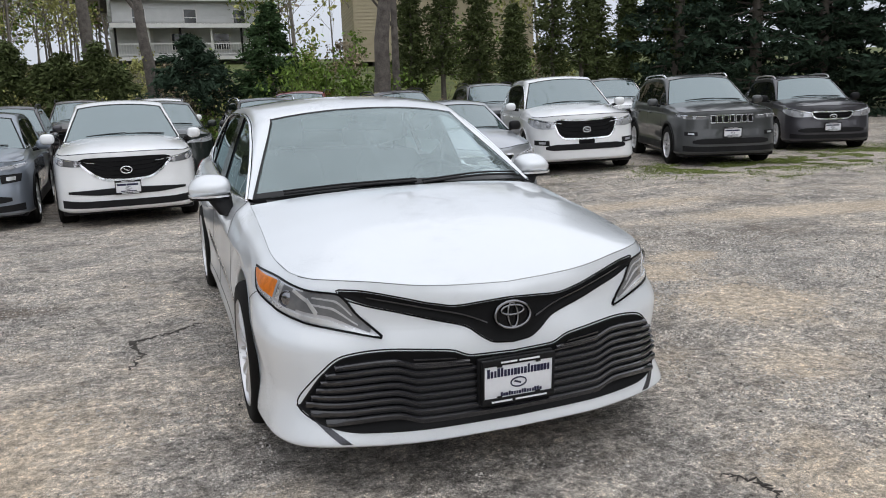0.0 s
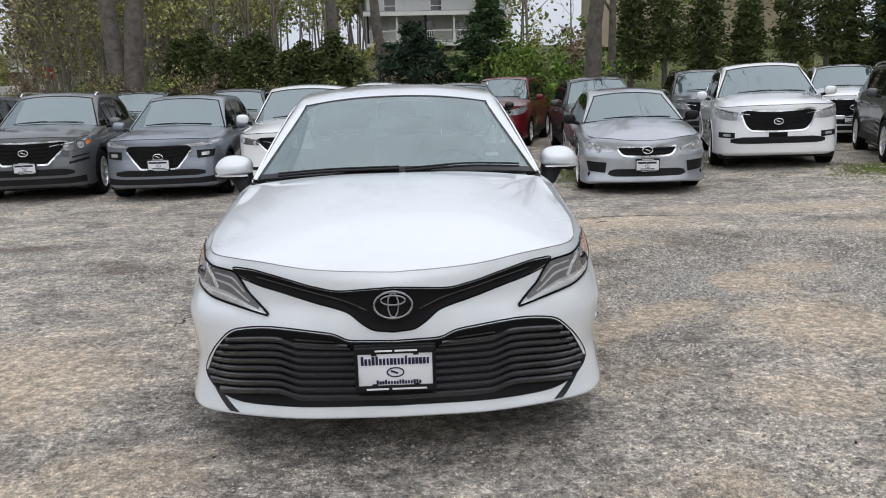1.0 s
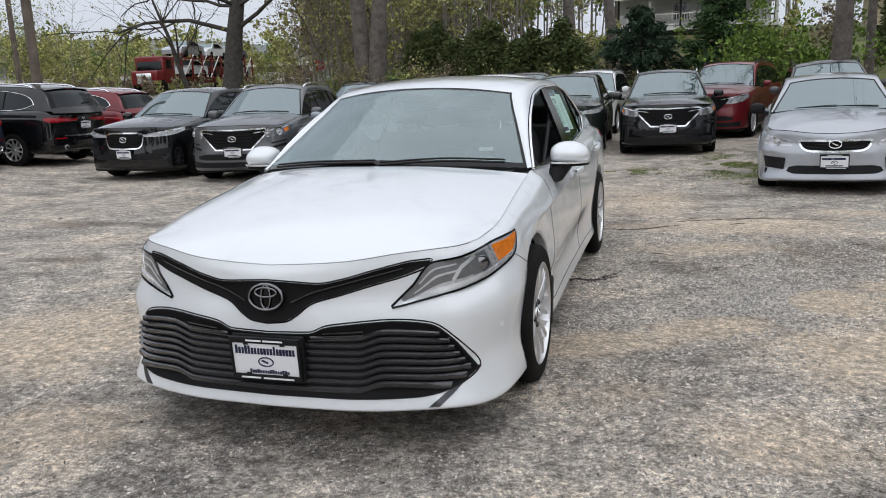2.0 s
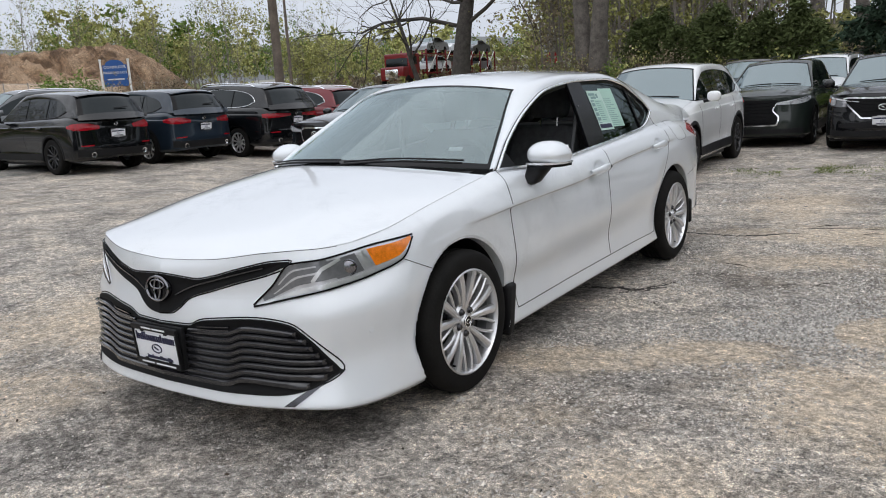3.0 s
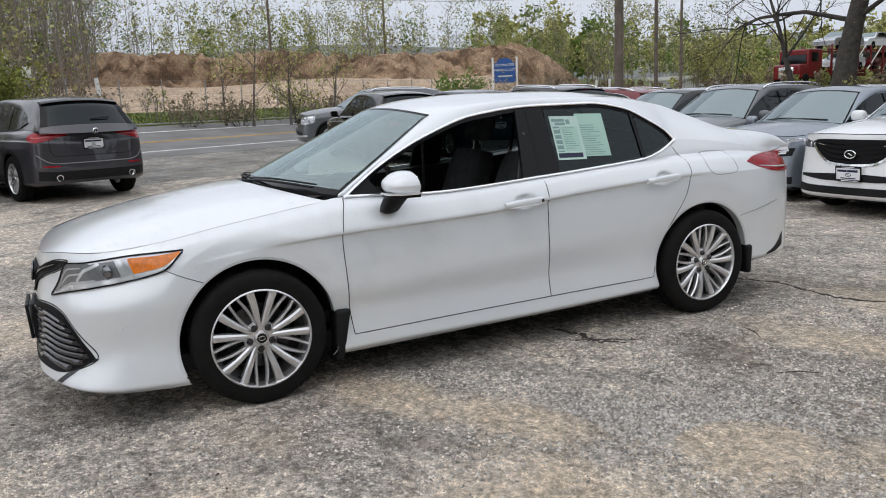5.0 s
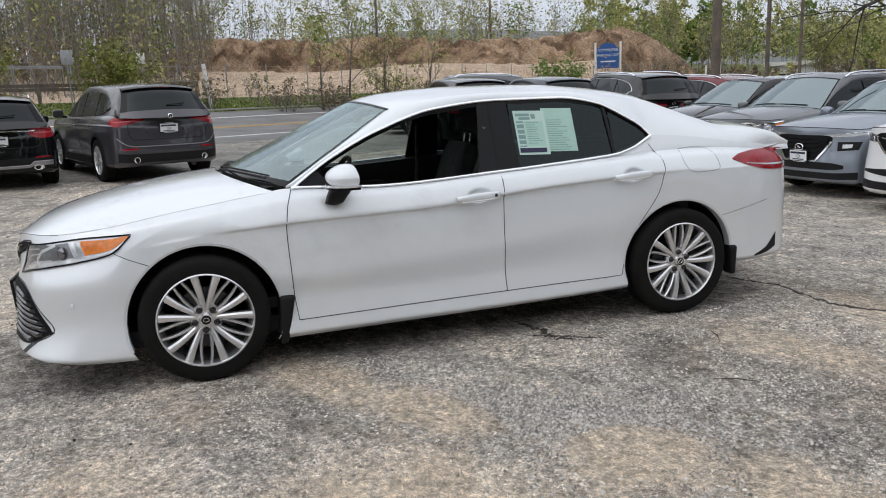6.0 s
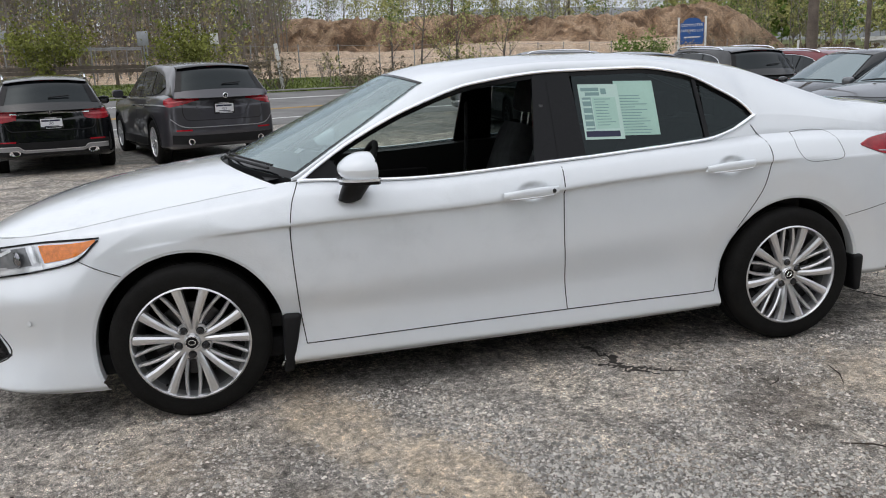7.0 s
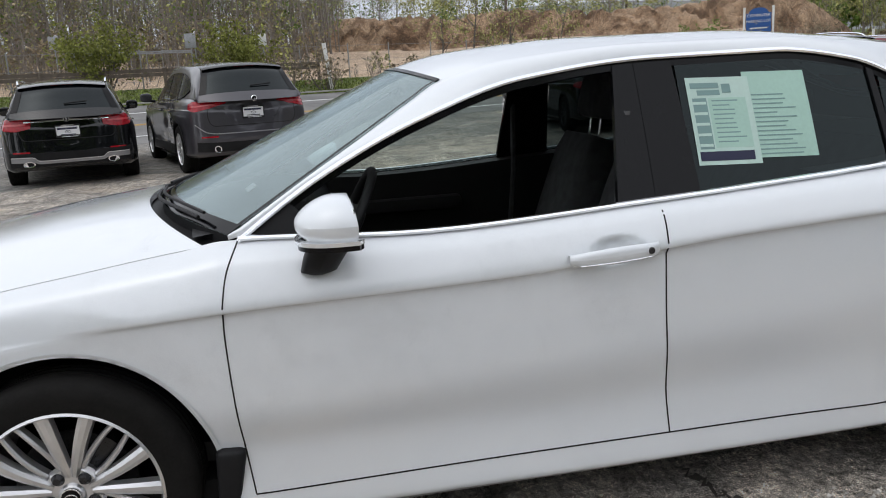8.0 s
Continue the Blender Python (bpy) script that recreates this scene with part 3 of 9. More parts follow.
def plate_frame(car, m, ink=True, close=False):
    """A dealer's plate in a black frame; the writing stays plain bars."""
    pl = part("plate", moved(box(0, 0, 0, 0.305, 0.012, 0.152, 0.003), m), PLATE, car, "white dealer plate in a black frame")
    for x, z, w, h in ((0, 0.079, 0.322, 0.024), (0, -0.079, 0.322, 0.024), (0.156, 0, 0.010, 0.134), (-0.156, 0, 0.010, 0.134)):
        part("plate_frame", moved(box(x, -0.004, z, w, 0.016, h, 0.002), m), TRIM, pl)
    if ink:
        if close:
            # each letter of the two lines stands as one plain bar
            for x0, x1, z, h, n, seed in ((-0.140, 0.140, 0.038, 0.036, 19, 3), (-0.080, 0.105, -0.053, 0.017, 16, 5)):
                rnd, step = random.Random(seed), (x1 - x0) / n
                for i in range(n):
                    k = 1.0 if rnd.random() < 0.35 or i == 0 else 0.74
                    part("writing_bar", moved(box(x0 + step * (i + 0.5), -0.0075, z - h * (1 - k) / 2, step * rnd.uniform(0.6, 0.85), 0.002, h * k), m), INK, pl)
            for x, z in ((-0.085, 0.066), (0.085, 0.066), (-0.085, -0.066), (0.085, -0.066)):
                part("bolt_cover", moved(box(x, -0.009, z, 0.022, 0.006, 0.013, 0.003), m), TRIM, pl)
            for x, z, w in ((-0.045, 0.080, 0.07), (0.045, 0.080, 0.09), (-0.075, -0.080, 0.09), (0.055, -0.080, 0.14)):
                part("writing_bar", moved(box(x, -0.0125, z, w, 0.002, 0.007), m), PLATE, pl)
        else:
            for x, w in ((-0.078, 0.115), (0.052, 0.135)):
                part("writing_bar", moved(box(x, -0.0075, 0.034, w, 0.002, 0.026), m), INK, pl)
            part("writing_bar", moved(box(0, -0.0075, -0.050, 0.19, 0.002, 0.012), m), INK, pl)
            for x, z, w in ((0, 0.079, 0.16), (0.02, -0.079, 0.21)):
                part("writing_bar", moved(box(x, -0.0125, z, w, 0.002, 0.007), m), PLATE, pl)
        a = np.linspace(0, 2 * np.pi, 25)
        part("badge_oval", moved(tube([(0.034 * np.cos(t), -0.007, -0.012 + 0.019 * np.sin(t)) for t in a], 0.003, 6), m), INK, pl)
        part("badge_bar", moved(box(0, -0.0075, -0.012, 0.030, 0.002, 0.007), m @ pose(0, 0, 0, 0, 20, 0)), INK, pl)
    return pl


# ---- the white saloon ----
hood_c = curve((-0.98, 0.720), (-0.927, 0.750), (-0.89, 0.776), (-0.84, 0.808), (-0.65, 0.878), (-0.40, 0.938), (-0.1, 0.985), (0.15, 1.012), (0.5, 1.03))
hood_e = curve((-0.96, 0.730), (-0.80, 0.760), (-0.55, 0.792), (-0.3, 0.838), (0.0, 0.888), (0.3, 0.932), (0.5, 0.955))
hood_w = curve((-0.96, 0.80), (-0.5, 0.803), (-0.2, 0.795), (0.1, 0.775), (0.5, 0.765))


def sedan_recess(x, z):
    x = np.abs(x)
    hi = curve((0, 0.480), (0.16, 0.482), (0.245, 0.508), (0.47, 0.527), (0.62, 0.510), (0.70, 0.45), (0.78, 0.32), (0.9, 0.31))(x)
    lo = curve((0, 0.248), (0.3, 0.248), (0.571, 0.252), (0.69, 0.27), (0.78, 0.318), (0.9, 0.318))(x)
    d = 0.010 * smooth01(np.minimum(hi - z, z - lo), 0.0, 0.022)
    hu = curve((0, 0.688), (0.204, 0.676), (0.413, 0.722), (0.55, 0.750), (0.6, 0.752))(x)
    lu = curve((0, 0.532), (0.07, 0.538), (0.12, 0.564), (0.175, 0.606), (0.417, 0.678), (0.55, 0.712), (0.6, 0.752))(x)
    d = d + 0.006 * smooth01(np.minimum(hu - z, z - lu), 0.0, 0.016)
    return d


HANDLES = ((1.375, 1.63, 0.838, 0.852), (2.355, 2.60, 0.894, 0.908))


def sedan_dents(y, z):
    """How far the flank draws in: the flat rings round the wheel arches and the hollows behind the door handles."""
    d = 0 * y
    for ya, za, r in ((0.004, 0.322, 0.384), (2.825, 0.345, 0.380)):
        d = d + 0.016 * np.clip((r + 0.125 - np.hypot(y - ya, z - za)) / 0.125, 0, 1) * smooth01(z, 0.20, 0.34)
    for y0, y1, z0, z1 in HANDLES:
        e = np.hypot((y - (y0 + y1) / 2 - 0.012) / 0.070, (z - (z0 + z1) / 2 - 0.002) / 0.046)
        d = d + 0.020 * (1 - smooth01(e, 0.45, 1.0))
    return d


SEDAN = dict(
    nk=420, nw=110, dents=sedan_dents,
    plan=[(0, -0.985), (0.30, -0.968), (0.58, -0.90), (0.795, -0.775), (0.882, -0.58), (0.907, -0.32), (0.907, 0.0), (0.907, 0.5), (0.90, 1.2), (0.90, 1.9), (0.912, 2.5), (0.917, 2.9), (0.895, 3.3), (0.80, 3.65), (0.60, 3.83), (0.30, 3.90), (0, 3.915)],
    rows=[
        ([(0, 0.172), (2, 0.168), (3.5, 0.152), (5, 0.15), (7, 0.165), (9, 0.19), (10, 0.215), (12, 0.29), (16, 0.25)], [(0, 0.05), (3, 0.04), (5, 0.03), (7, 0.05), (10, 0.05), (12, 0.05), (16, 0.08)]),
        ([(0, 0.197), (2, 0.197), (3.5, 0.186), (5, 0.186), (7, 0.205), (9, 0.225), (10, 0.25), (12, 0.33), (16, 0.30)], [(0, -0.012), (2, -0.018), (3, -0.010), (5, 0.008), (7, 0.012), (9.5, 0.012), (12, 0.01), (16, 0.02)]),
        ([(0, 0.33), (4, 0.36), (6, 0.40), (7, 0.38), (8, 0.38), (9, 0.41), (11, 0.44), (16, 0.42)], [(0, 0.008), (2, 0.018), (3, 0.042), (4, 0.030), (5, 0.008), (6, 0.004), (7, 0.028), (8, 0.034), (9, 0.030), (9.8, 0.018), (11, 0.0), (12, 0.01), (16, 0.0)]),
        ([(0, 0.50), (4, 0.54), (6, 0.57), (7, 0.52), (8, 0.55), (9, 0.60), (10, 0.66), (11, 0.67), (16, 0.60)], [(0, 0.012), (1, 0.022), (2, 0.034), (3, 0.026), (4, 0.01), (5, 0.0), (6, 0.0), (8, 0.006), (11, 0.0), (16, 0.02)]),
        ([(0, 0.60), (2, 0.615), (3, 0.63), (4, 0.66), (5, 0.70), (6, 0.742), (7, 0.772), (8, 0.790), (9, 0.850), (10.2, 0.888), (12, 0.90), (16, 0.80)], [(0, 0.022), (1.2, 0.046), (1.8, 0.056), (2.5, 0.062), (3.2, 0.068), (4, 0.062), (5, 0.030), (6, 0.016), (6.5, 0.020), (7, 0.024), (9, 0.024), (10.2, 0.020), (11, 0.014), (16, 0.03)]),
        ([(0, 0.622), (2, 0.638), (3, 0.655), (4, 0.685), (5, 0.722), (6, 0.760), (7, 0.792), (8, 0.811), (9, 0.871), (10.2, 0.908), (12, 0.915), (16, 0.82)], [(0, 0.026), (1.2, 0.050), (1.8, 0.060), (2.5, 0.066), (3.2, 0.073), (4, 0.068), (5, 0.036), (6, 0.022), (6.5, 0.012), (7, 0.008), (9, 0.008), (10.2, 0.010), (11, 0.018), (16, 0.035)]),
    ],
    top_inset=[(0, 0.056), (0.4, 0.057), (1, 0.062), (2, 0.078), (3, 0.108), (4, 0.116), (5, 0.114), (6, 0.122), (7, 0.128), (8, 0.098), (9, 0.095), (10, 0.112), (11, 0.13), (12, 0.12), (13, 0.10), (16, 0.10)],
    belt_z=[(0, 0.77), (6.9, 0.953), (7.0, 0.953), (7.7, 0.934), (8.65, 0.967), (9.75, 1.011), (10.5, 1.028), (11.2, 1.03), (12, 1.015), (13, 0.98), (16, 0.95)],
    hood_z=(hood_c, hood_e, hood_w, 2.6),
    recess=sedan_recess,
    cowl=0.46, cowl_bow=0.26,
    screen=(0.465, 1.10), screen_bow=(0.29, 0.10), screen_rise=(0.050, 0.048),
    edge=[(0.45, 0.765, 0.953), (0.6, 0.715, 1.043), (0.8, 0.647, 1.163), (1.0, 0.580, 1.283), (1.1, 0.555, 1.340), (1.3, 0.572, 1.388), (1.7, 0.585, 1.413), (2.1, 0.58, 1.411), (2.4, 0.57, 1.388), (2.74, 0.555, 1.335), (2.9, 0.575, 1.280), (3.1, 0.605, 1.208), (3.25, 0.63, 1.160), (3.5, 0.665, 1.128), (3.66, 0.68, 1.090), (3.76, 0.69, 1.03)],
    glass_top=[(0.49, 0.955), (0.60, 1.030), (0.712, 1.100), (1.016, 1.243), (1.325, 1.337), (1.72, 1.374), (2.10, 1.375), (2.34, 1.339), (2.52, 1.253), (2.64, 1.172), (2.68, 1.12)],
    glass_lift=[(2.2, 0.0), (2.40, 0.006), (2.55, 0.036), (2.68, 0.09)],
    lean=0.38,
    roof_end=2.74, rear_glass_end=3.25, roof_bow=0.06, tail_bow=0.10, crown=(0.045, 0.03, 0.02, 0.0),
)


def build_saloon():
    car = thing("saloon_car", "white pearl four-door saloon with chrome window trim on gravel", "car")
    B = Body(SEDAN)
    WB = 2.825
    arches = [(0.004, 0.322, 0.384), (WB, 0.345, 0.380)]
    part("body_shell", B.cut_shell(arches), WHITE, car, "white pearl painted body")
    part("bonnet", B.g["bonnet"], WHITE, car)
    part("roof", B.g["roof"], WHITE, car)
    part("upper_side", B.g["upper"], WHITE, car)
    part("boot_lid", B.g["tail"], WHITE, car)
    ws = part("windscreen", B.g["windscreen"], WINDSHIELD, car, "clear laminated windscreen")
    ws.visible_shadow = False
    rg = part("rear_window", B.g["rear_glass"], TINTED, car)
    rg.visible_shadow = False
    part("cowl", B.g["cowl"], TRIM, car, "black plastic cowl")
    # black band along the screen's edges
    W = B.screen
    pair("screen_band", sheet(np.stack([W[:, 0] + (0, -0.004, 0.004), W[:, 1] * 0.25 + W[:, 0] * 0.75 + (0, -0.003, 0.004)], 1)), GLOSSBLACK, ws)
    part("screen_band", sheet(np.stack([W[-1] + (0, -0.001, 0.003), W[-2] * 0.3 + W[-1] * 0.7 + (0, -0.001, 0.003)], 0)), GLOSSBLACK, ws)
    part("screen_band", sheet(np.stack([W[0] + (0, -0.001, 0.003), W[1] * 0.9 + W[0] * 0.1 + (0, -0.001, 0.003)], 0)), GLOSSBLACK, ws)
    for (y, z, r), (a0, a1) in zip(arches, ((9, 199), (-1, 194))):
        a = np.linspace(radians(a0), radians(a1), 60)
        P, out = B.lay("side", np.stack([y + (r + 0.012) * np.cos(a), z + (r + 0.012) * np.sin(a)], -1)[None])
        Q = P[0] + (0.000, 0, 0)
        inner = np.stack([Q[:, 0] - 0.004, y + (r - 0.002) * np.cos(a), z + (r - 0.002) * np.sin(a)], 1)
        deep = inner - (0.05, 0, 0)
        lipgeo = sheet(np.stack([Q + (0.003, 0, 0), (Q + inner) / 2 + (0.003, 0, 0), inner, deep], 1))
        part("arch_lip", lipgeo, WHITE, car)
        part("arch_lip", mir(lipgeo), WHITE, car)
        lin = np.stack([np.stack([np.full(60, x), y + (r + 0.004) * np.cos(a), z + (r + 0.004) * np.sin(a)], 1) for x in (0.45, 0.72, 0.845)], 1)
        pair("arch_liner", join(sheet(lin), (np.r_[lin[:, 0], [[0.45, y, z]]], [(i, i + 1, 60) for i in range(59)])), TRIM, car)
    part("underbody", box(0, 1.22, 0.235, 1.62, 3.7, 0.10, 0.03), TRIM, car)
    # front
    part("lower_grille", weld(both(B.strip("front", [(0, 0.246), (0.3, 0.246), (0.571, 0.248), (0.69, 0.264), (0.775, 0.316)], [(0, 0.486), (0.16, 0.488), (0.245, 0.516), (0.47, 0.535), (0.62, 0.518), (0.70, 0.455), (0.778, 0.322)], 60, 22, 0.0125, 0.012))), GRILLEBLACK, car, "black slatted lower grille")
    part("upper_grille", weld(both(B.strip("front", [(0, 0.530), (0.07, 0.536), (0.12, 0.562), (0.175, 0.604), (0.30, 0.642), (0.417, 0.676), (0.53, 0.706), (0.62, 0.742)], [(0, 0.690), (0.1, 0.684), (0.204, 0.678), (0.30, 0.694), (0.413, 0.724), (0.48, 0.74), (0.555, 0.754), (0.622, 0.757)], 60, 12, 0.0085, 0.010))), GRILLEBLACK, car, "gloss black V-shaped grille")
    for nm_, edge_ in (("lower_grille_edge", [(-0.0, 0.492), (0.16, 0.494), (0.245, 0.522), (0.47, 0.541), (0.622, 0.524), (0.706, 0.459), (0.786, 0.322), (0.695, 0.258), (0.571, 0.240), (0.3, 0.238), (0.0, 0.238)]),
                       ("upper_grille_edge", [(0.0, 0.694), (0.1, 0.688), (0.204, 0.682), (0.30, 0.698), (0.413, 0.728), (0.56, 0.759), (0.628, 0.762), (0.62, 0.738), (0.535, 0.702), (0.417, 0.671), (0.30, 0.637), (0.175, 0.599), (0.12, 0.557), (0.07, 0.531), (0.0, 0.525)])):
        E_ = B.lay("front", path3(edge_, 90)[None])[0][0] + (0, 0.001, 0)
        ring_ = np.concatenate([E_, (E_ * (-1, 1, 1))[-2:0:-1], E_[:1]])
        part("grille_edge", tube(ring_, 0.0032, 8), GLOSSBLACK, car)
    for i in range(8):
        z = 0.262 + 0.0285 * i
        zt = z + 0.016
        xe = float(np.interp(zt, (0.322, 0.455, 0.518), (0.778, 0.700, 0.620)) if zt > 0.322 else np.interp(zt, (0.248, 0.264, 0.316), (0.600, 0.690, 0.775))) - 0.008
        wav = []
        for x in np.linspace(0, xe, 60):
            up_ = 0.026 * float(smooth01(x, 0.36, 0.46)) - 0.022 * float(smooth01(x, 0.46, 0.75))
            wav.append((x, z + up_))
        if z > 0.44:
            wav = [w for w in wav if w[1] < 0.494 and w[0] > 0.17]
        wav = np.array(wav)
        # the slats stand deep in the middle and come forward past the step
        a = path3(wav, 64)
        out_ = 0.016 + 0.014 * smooth01(a[:, 0], 0.36, 0.47)
        prof = np.array([-0.001, 0.002, 0.005, 0.0075, 0.008, 0.001])
        g = B.strip("front", wav, wav + (0, 0.022), 64, 6, out_[:, None, None] + prof[None, :, None], 0.020)
        if z > 0.44:
            pair("grille_slat", g, GRILLEGREY, car, "dark metallic grille slat")
        else:
            part("grille_slat", weld(both(g)), GRILLEGREY, car, "dark metallic grille slat")
    for i in range(3):
        z = 0.462 + 0.014 * i
        pair("fine_slat", B.strip("front", [(0.17 + 0.03 * i, z), (0.30, z + 0.004), (0.385, z + 0.008)], [(0.17 + 0.03 * i, z + 0.006), (0.30, z + 0.010), (0.385, z + 0.014)], 16, 2, 0.022, 0.010), GRILLEGREY, car)
    pair("grille_bar", B.strip("front", [(0.10, 0.608), (0.19, 0.646), (0.30, 0.676), (0.42, 0.706), (0.53, 0.732)], [(0.10, 0.614), (0.19, 0.652), (0.30, 0.682), (0.42, 0.712), (0.53, 0.737)], 30, 3, 0.018, 0.012), GRILLEGREY, car)
    part("grille_surround", weld(both(B.strip("front", [(0, 0.240), (0.3, 0.239), (0.571, 0.241), (0.70, 0.258), (0.79, 0.316)], [(0, 0.252), (0.3, 0.251), (0.571, 0.254), (0.69, 0.270), (0.775, 0.324)], 40, 3, 0.006, 0.01))), TRIM, car)
    pair("corner_fin", B.strip("front", [(0.622, 0.200), (0.672, 0.240), (0.735, 0.288)], [(0.662, 0.200), (0.712, 0.246), (0.778, 0.322)], 12, 4, 0.005, 0.008), SMOKE, car, "dark corner strake")
    # emblem: rings on a dark disc
    ec = B.lay("front", np.array([[[0.0, 0.63]]]))[0][0, 0] + (0, -0.012, 0)
    tilt = Matrix.Translation(ec) @ pose(0, 0, 0, -8)
    em = part("emblem", moved(lathe([(0.0, -0.004), (0.07, -0.002), (0.074, 0.004), (0.074, 0.02)], 40), tilt @ pose(0, 0, 0, 0, 0, 90) @ Matrix.Diagonal((1, 1, 0.70, 1))), GLOSSBLACK, car, "chrome ring emblem")

    def ring(rx, rz, cz=0.0, r=0.0042):
        a = np.linspace(0, 2 * np.pi, 41)
        return moved(tube([(rx * np.cos(t), -0.008, cz + rz * np.sin(t)) for t in a], r, 8), tilt)
    for rx, rz, cz, r in ((0.072, 0.050, 0, 0.0055), (0.020, 0.046, 0.0, 0.0042), (0.046, 0.018, 0.018, 0.0042)):
        part("ring", ring(rx, rz, cz, r), DARKCHROME, em)
    plate_frame(car, pose(0.0, -1.006, 0.392, 4) @ Matrix.Diagonal((0.93, 1, 0.97, 1)), close=True)
    part("plate_holder", box(0, -0.985, 0.392, 0.31, 0.02, 0.18, 0.006), TRIM, car)
    # lamps
    lo = [(-0.283, 0.584), (-0.1, 0.622), (0.05, 0.646), (0.19, 0.668), (0.327, 0.706), (0.378, 0.780)]
    hi = [(-0.283, 0.590), (-0.205, 0.662), (-0.125, 0.748), (-0.01, 0.757), (0.19, 0.780), (0.378, 0.788)]
    def lampx(v, u0, u1, f0, f1, off, th, mat, name, lab="", f2=None, f3=None):
        """A piece of the lamp between the shares u along it and f up it; f2, f3: the shares up at its far end."""
        a, b = path3(lo, 60), path3(hi, 60)
        i0, i1 = int(u0 * 59), int(u1 * 59)
        A, Bq = a[i0:i1 + 1], b[i0:i1 + 1]
        w = np.linspace(0, 1, len(A))[:, None]
        fa = f0 + ((f0 if f2 is None else f2) - f0) * w
        fb = f1 + ((f1 if f3 is None else f3) - f1) * w
        g = B.strip("diag", A + (Bq - A) * fa, A + (Bq - A) * fb, 26, 5, off, th)
        for s_, gg in ((1, g), (-1, mir(g))):
            part(name, gg, mat, v[s_], lab)
    lamps = {}
    hl = B.strip("diag", lo, hi, 60, 9, 0.003, 0.006)
    lamps[1] = part("headlamp", hl, LAMPSILVER, car, "silver clear-lens headlamp with amber corner")
    lamps[-1] = part("headlamp", mir(hl), LAMPSILVER, car, "silver clear-lens headlamp with amber corner")
    lampx(lamps, 0.08, 0.50, 0.36, 0.96, 0.0045, 0.004, LAMPDARK, "lamp_housing", "dark inner lamp housing", 0.30, 0.96)
    lampx(lamps, 0.02, 0.70, 0.09, 0.25, 0.0065, 0.004, LAMPCHROME, "light_guide", "bright lower light strip", 0.05, 0.17)
    lampx(lamps, 0.14, 0.44, 0.50, 0.57, 0.006, 0.004, LAMPSILVER, "inner_step", "", 0.56, 0.62)
    lampx(lamps, 0.20, 0.44, 0.74, 0.80, 0.006, 0.004, LAMPSILVER, "inner_step", "", 0.78, 0.83)
    lampx(lamps, 0.36, 0.45, 0.25, 0.38, 0.0065, 0.004, LAMPCHROME, "light_guide", "bright stepped light strip", 0.62, 0.74)
    lampx(lamps, 0.45, 0.56, 0.62, 0.74, 0.0065, 0.004, LAMPCHROME, "light_guide", "bright stepped light strip", 0.82, 0.93)
    lampx(lamps, 0.50, 0.66, 0.24, 0.90, 0.0045, 0.004, LAMPDARK, "projector_well", "dark projector well")
    for k in range(5):
        u = 0.665 + 0.014 * k
        lampx(lamps, u, u + 0.010 + 0.008, 0.30, 0.92, 0.0055, 0.004, LAMPCHROME if k % 2 == 0 else LAMPSILVER, "reflector_rib")
    lampx(lamps, 0.72, 0.985, 0.24, 0.90, 0.006, 0.004, AMBER, "amber_marker", "amber side marker", 0.20, 0.80)
    lampx(lamps, 0.72, 0.985, 0.08, 0.20, 0.006, 0.004, LAMPCHROME, "light_guide", "bright lower light strip", 0.08, 0.18)
    a, b = path3(lo, 60), path3(hi, 60)
    for u in (0.585,):
        i = int(u * 59)
        c, out = B.lay("diag", ((a[i] + b[i]) / 2)[None, None])
        c = c[0, 0]
        g = moved(lathe([(0, 0.010), (0.014, 0.009), (0.026, 0.003), (0.029, 0.0), (0.032, 0.005), (0.034, 0.0)], 28), Matrix.Translation(c + out * 0.004) @ pose(0, 0, 0, 0, 0, -52) )
        for s_, gg in ((1, g), (-1, mir(g))):
            part("projector", gg, DARKCHROME, lamps[s_], "round projector lens")
    for ed in (lo, hi):
        g = B.line("diag", ed, 0.007, 0.008, 60)
        pair("lamp_edge", g, GLOSSBLACK, car)
    # seams
    seam = []
    edge = B.top[B.k <= 3.4]
    edge = np.concatenate([(edge * (-1, 1, 1))[:0:-1], edge])
    part("bonnet_gap", tube(edge + (0, 0.001, -0.0010), 0.0016, 6), SEAM, car)
    front_door = [(0.489, 0.950), (0.455, 0.86), (0.441, 0.732), (0.448, 0.55), (0.458, 0.40), (0.474, 0.262)]
    seam += [B.line("side", p, w_) for p, w_ in (
        (front_door, 0.0042), ([(0.474, 0.262), (1.0, 0.272), (1.673, 0.285), (2.42, 0.300)], 0.004),
        ([(1.667, 0.945), (1.662, 0.8), (1.657, 0.629), (1.664, 0.45), (1.673, 0.285)], 0.0042),
        ([(2.655, 1.075), (2.70, 0.99), (2.705, 0.945), (2.665, 0.80), (2.523, 0.588), (2.462, 0.464), (2.42, 0.300)], 0.0036),
        ([(-0.407, 0.703), (-0.33, 0.665), (-0.242, 0.627)], 0.003),
        ([(3.12, 0.612), (3.3, 0.648), (3.49, 0.682)], 0.002),
        ([(2.86, 1.03), (2.845, 0.97), (2.88, 0.905), (2.94, 0.892), (3.07, 0.897), (3.10, 0.92), (3.08, 1.0), (3.05, 1.03), (2.95, 1.037), (2.86, 1.03)], 0.0017))]
    for g in seam:
        pair("shut_line", g, SEAM, car, smooth=0)
    # window band: chrome, black frames, glass
    ys = np.linspace(B.g0 + 0.002, B.g1, 90)

    def glass_pts(y, z, off=0.0):
        return np.stack([B.glass_x(y, z) + off, y, z], -1)
    low, upp = glass_pts(ys, np.minimum(B.zl(ys), B.zu(ys) - 0.001)), glass_pts(ys, B.zu(ys))

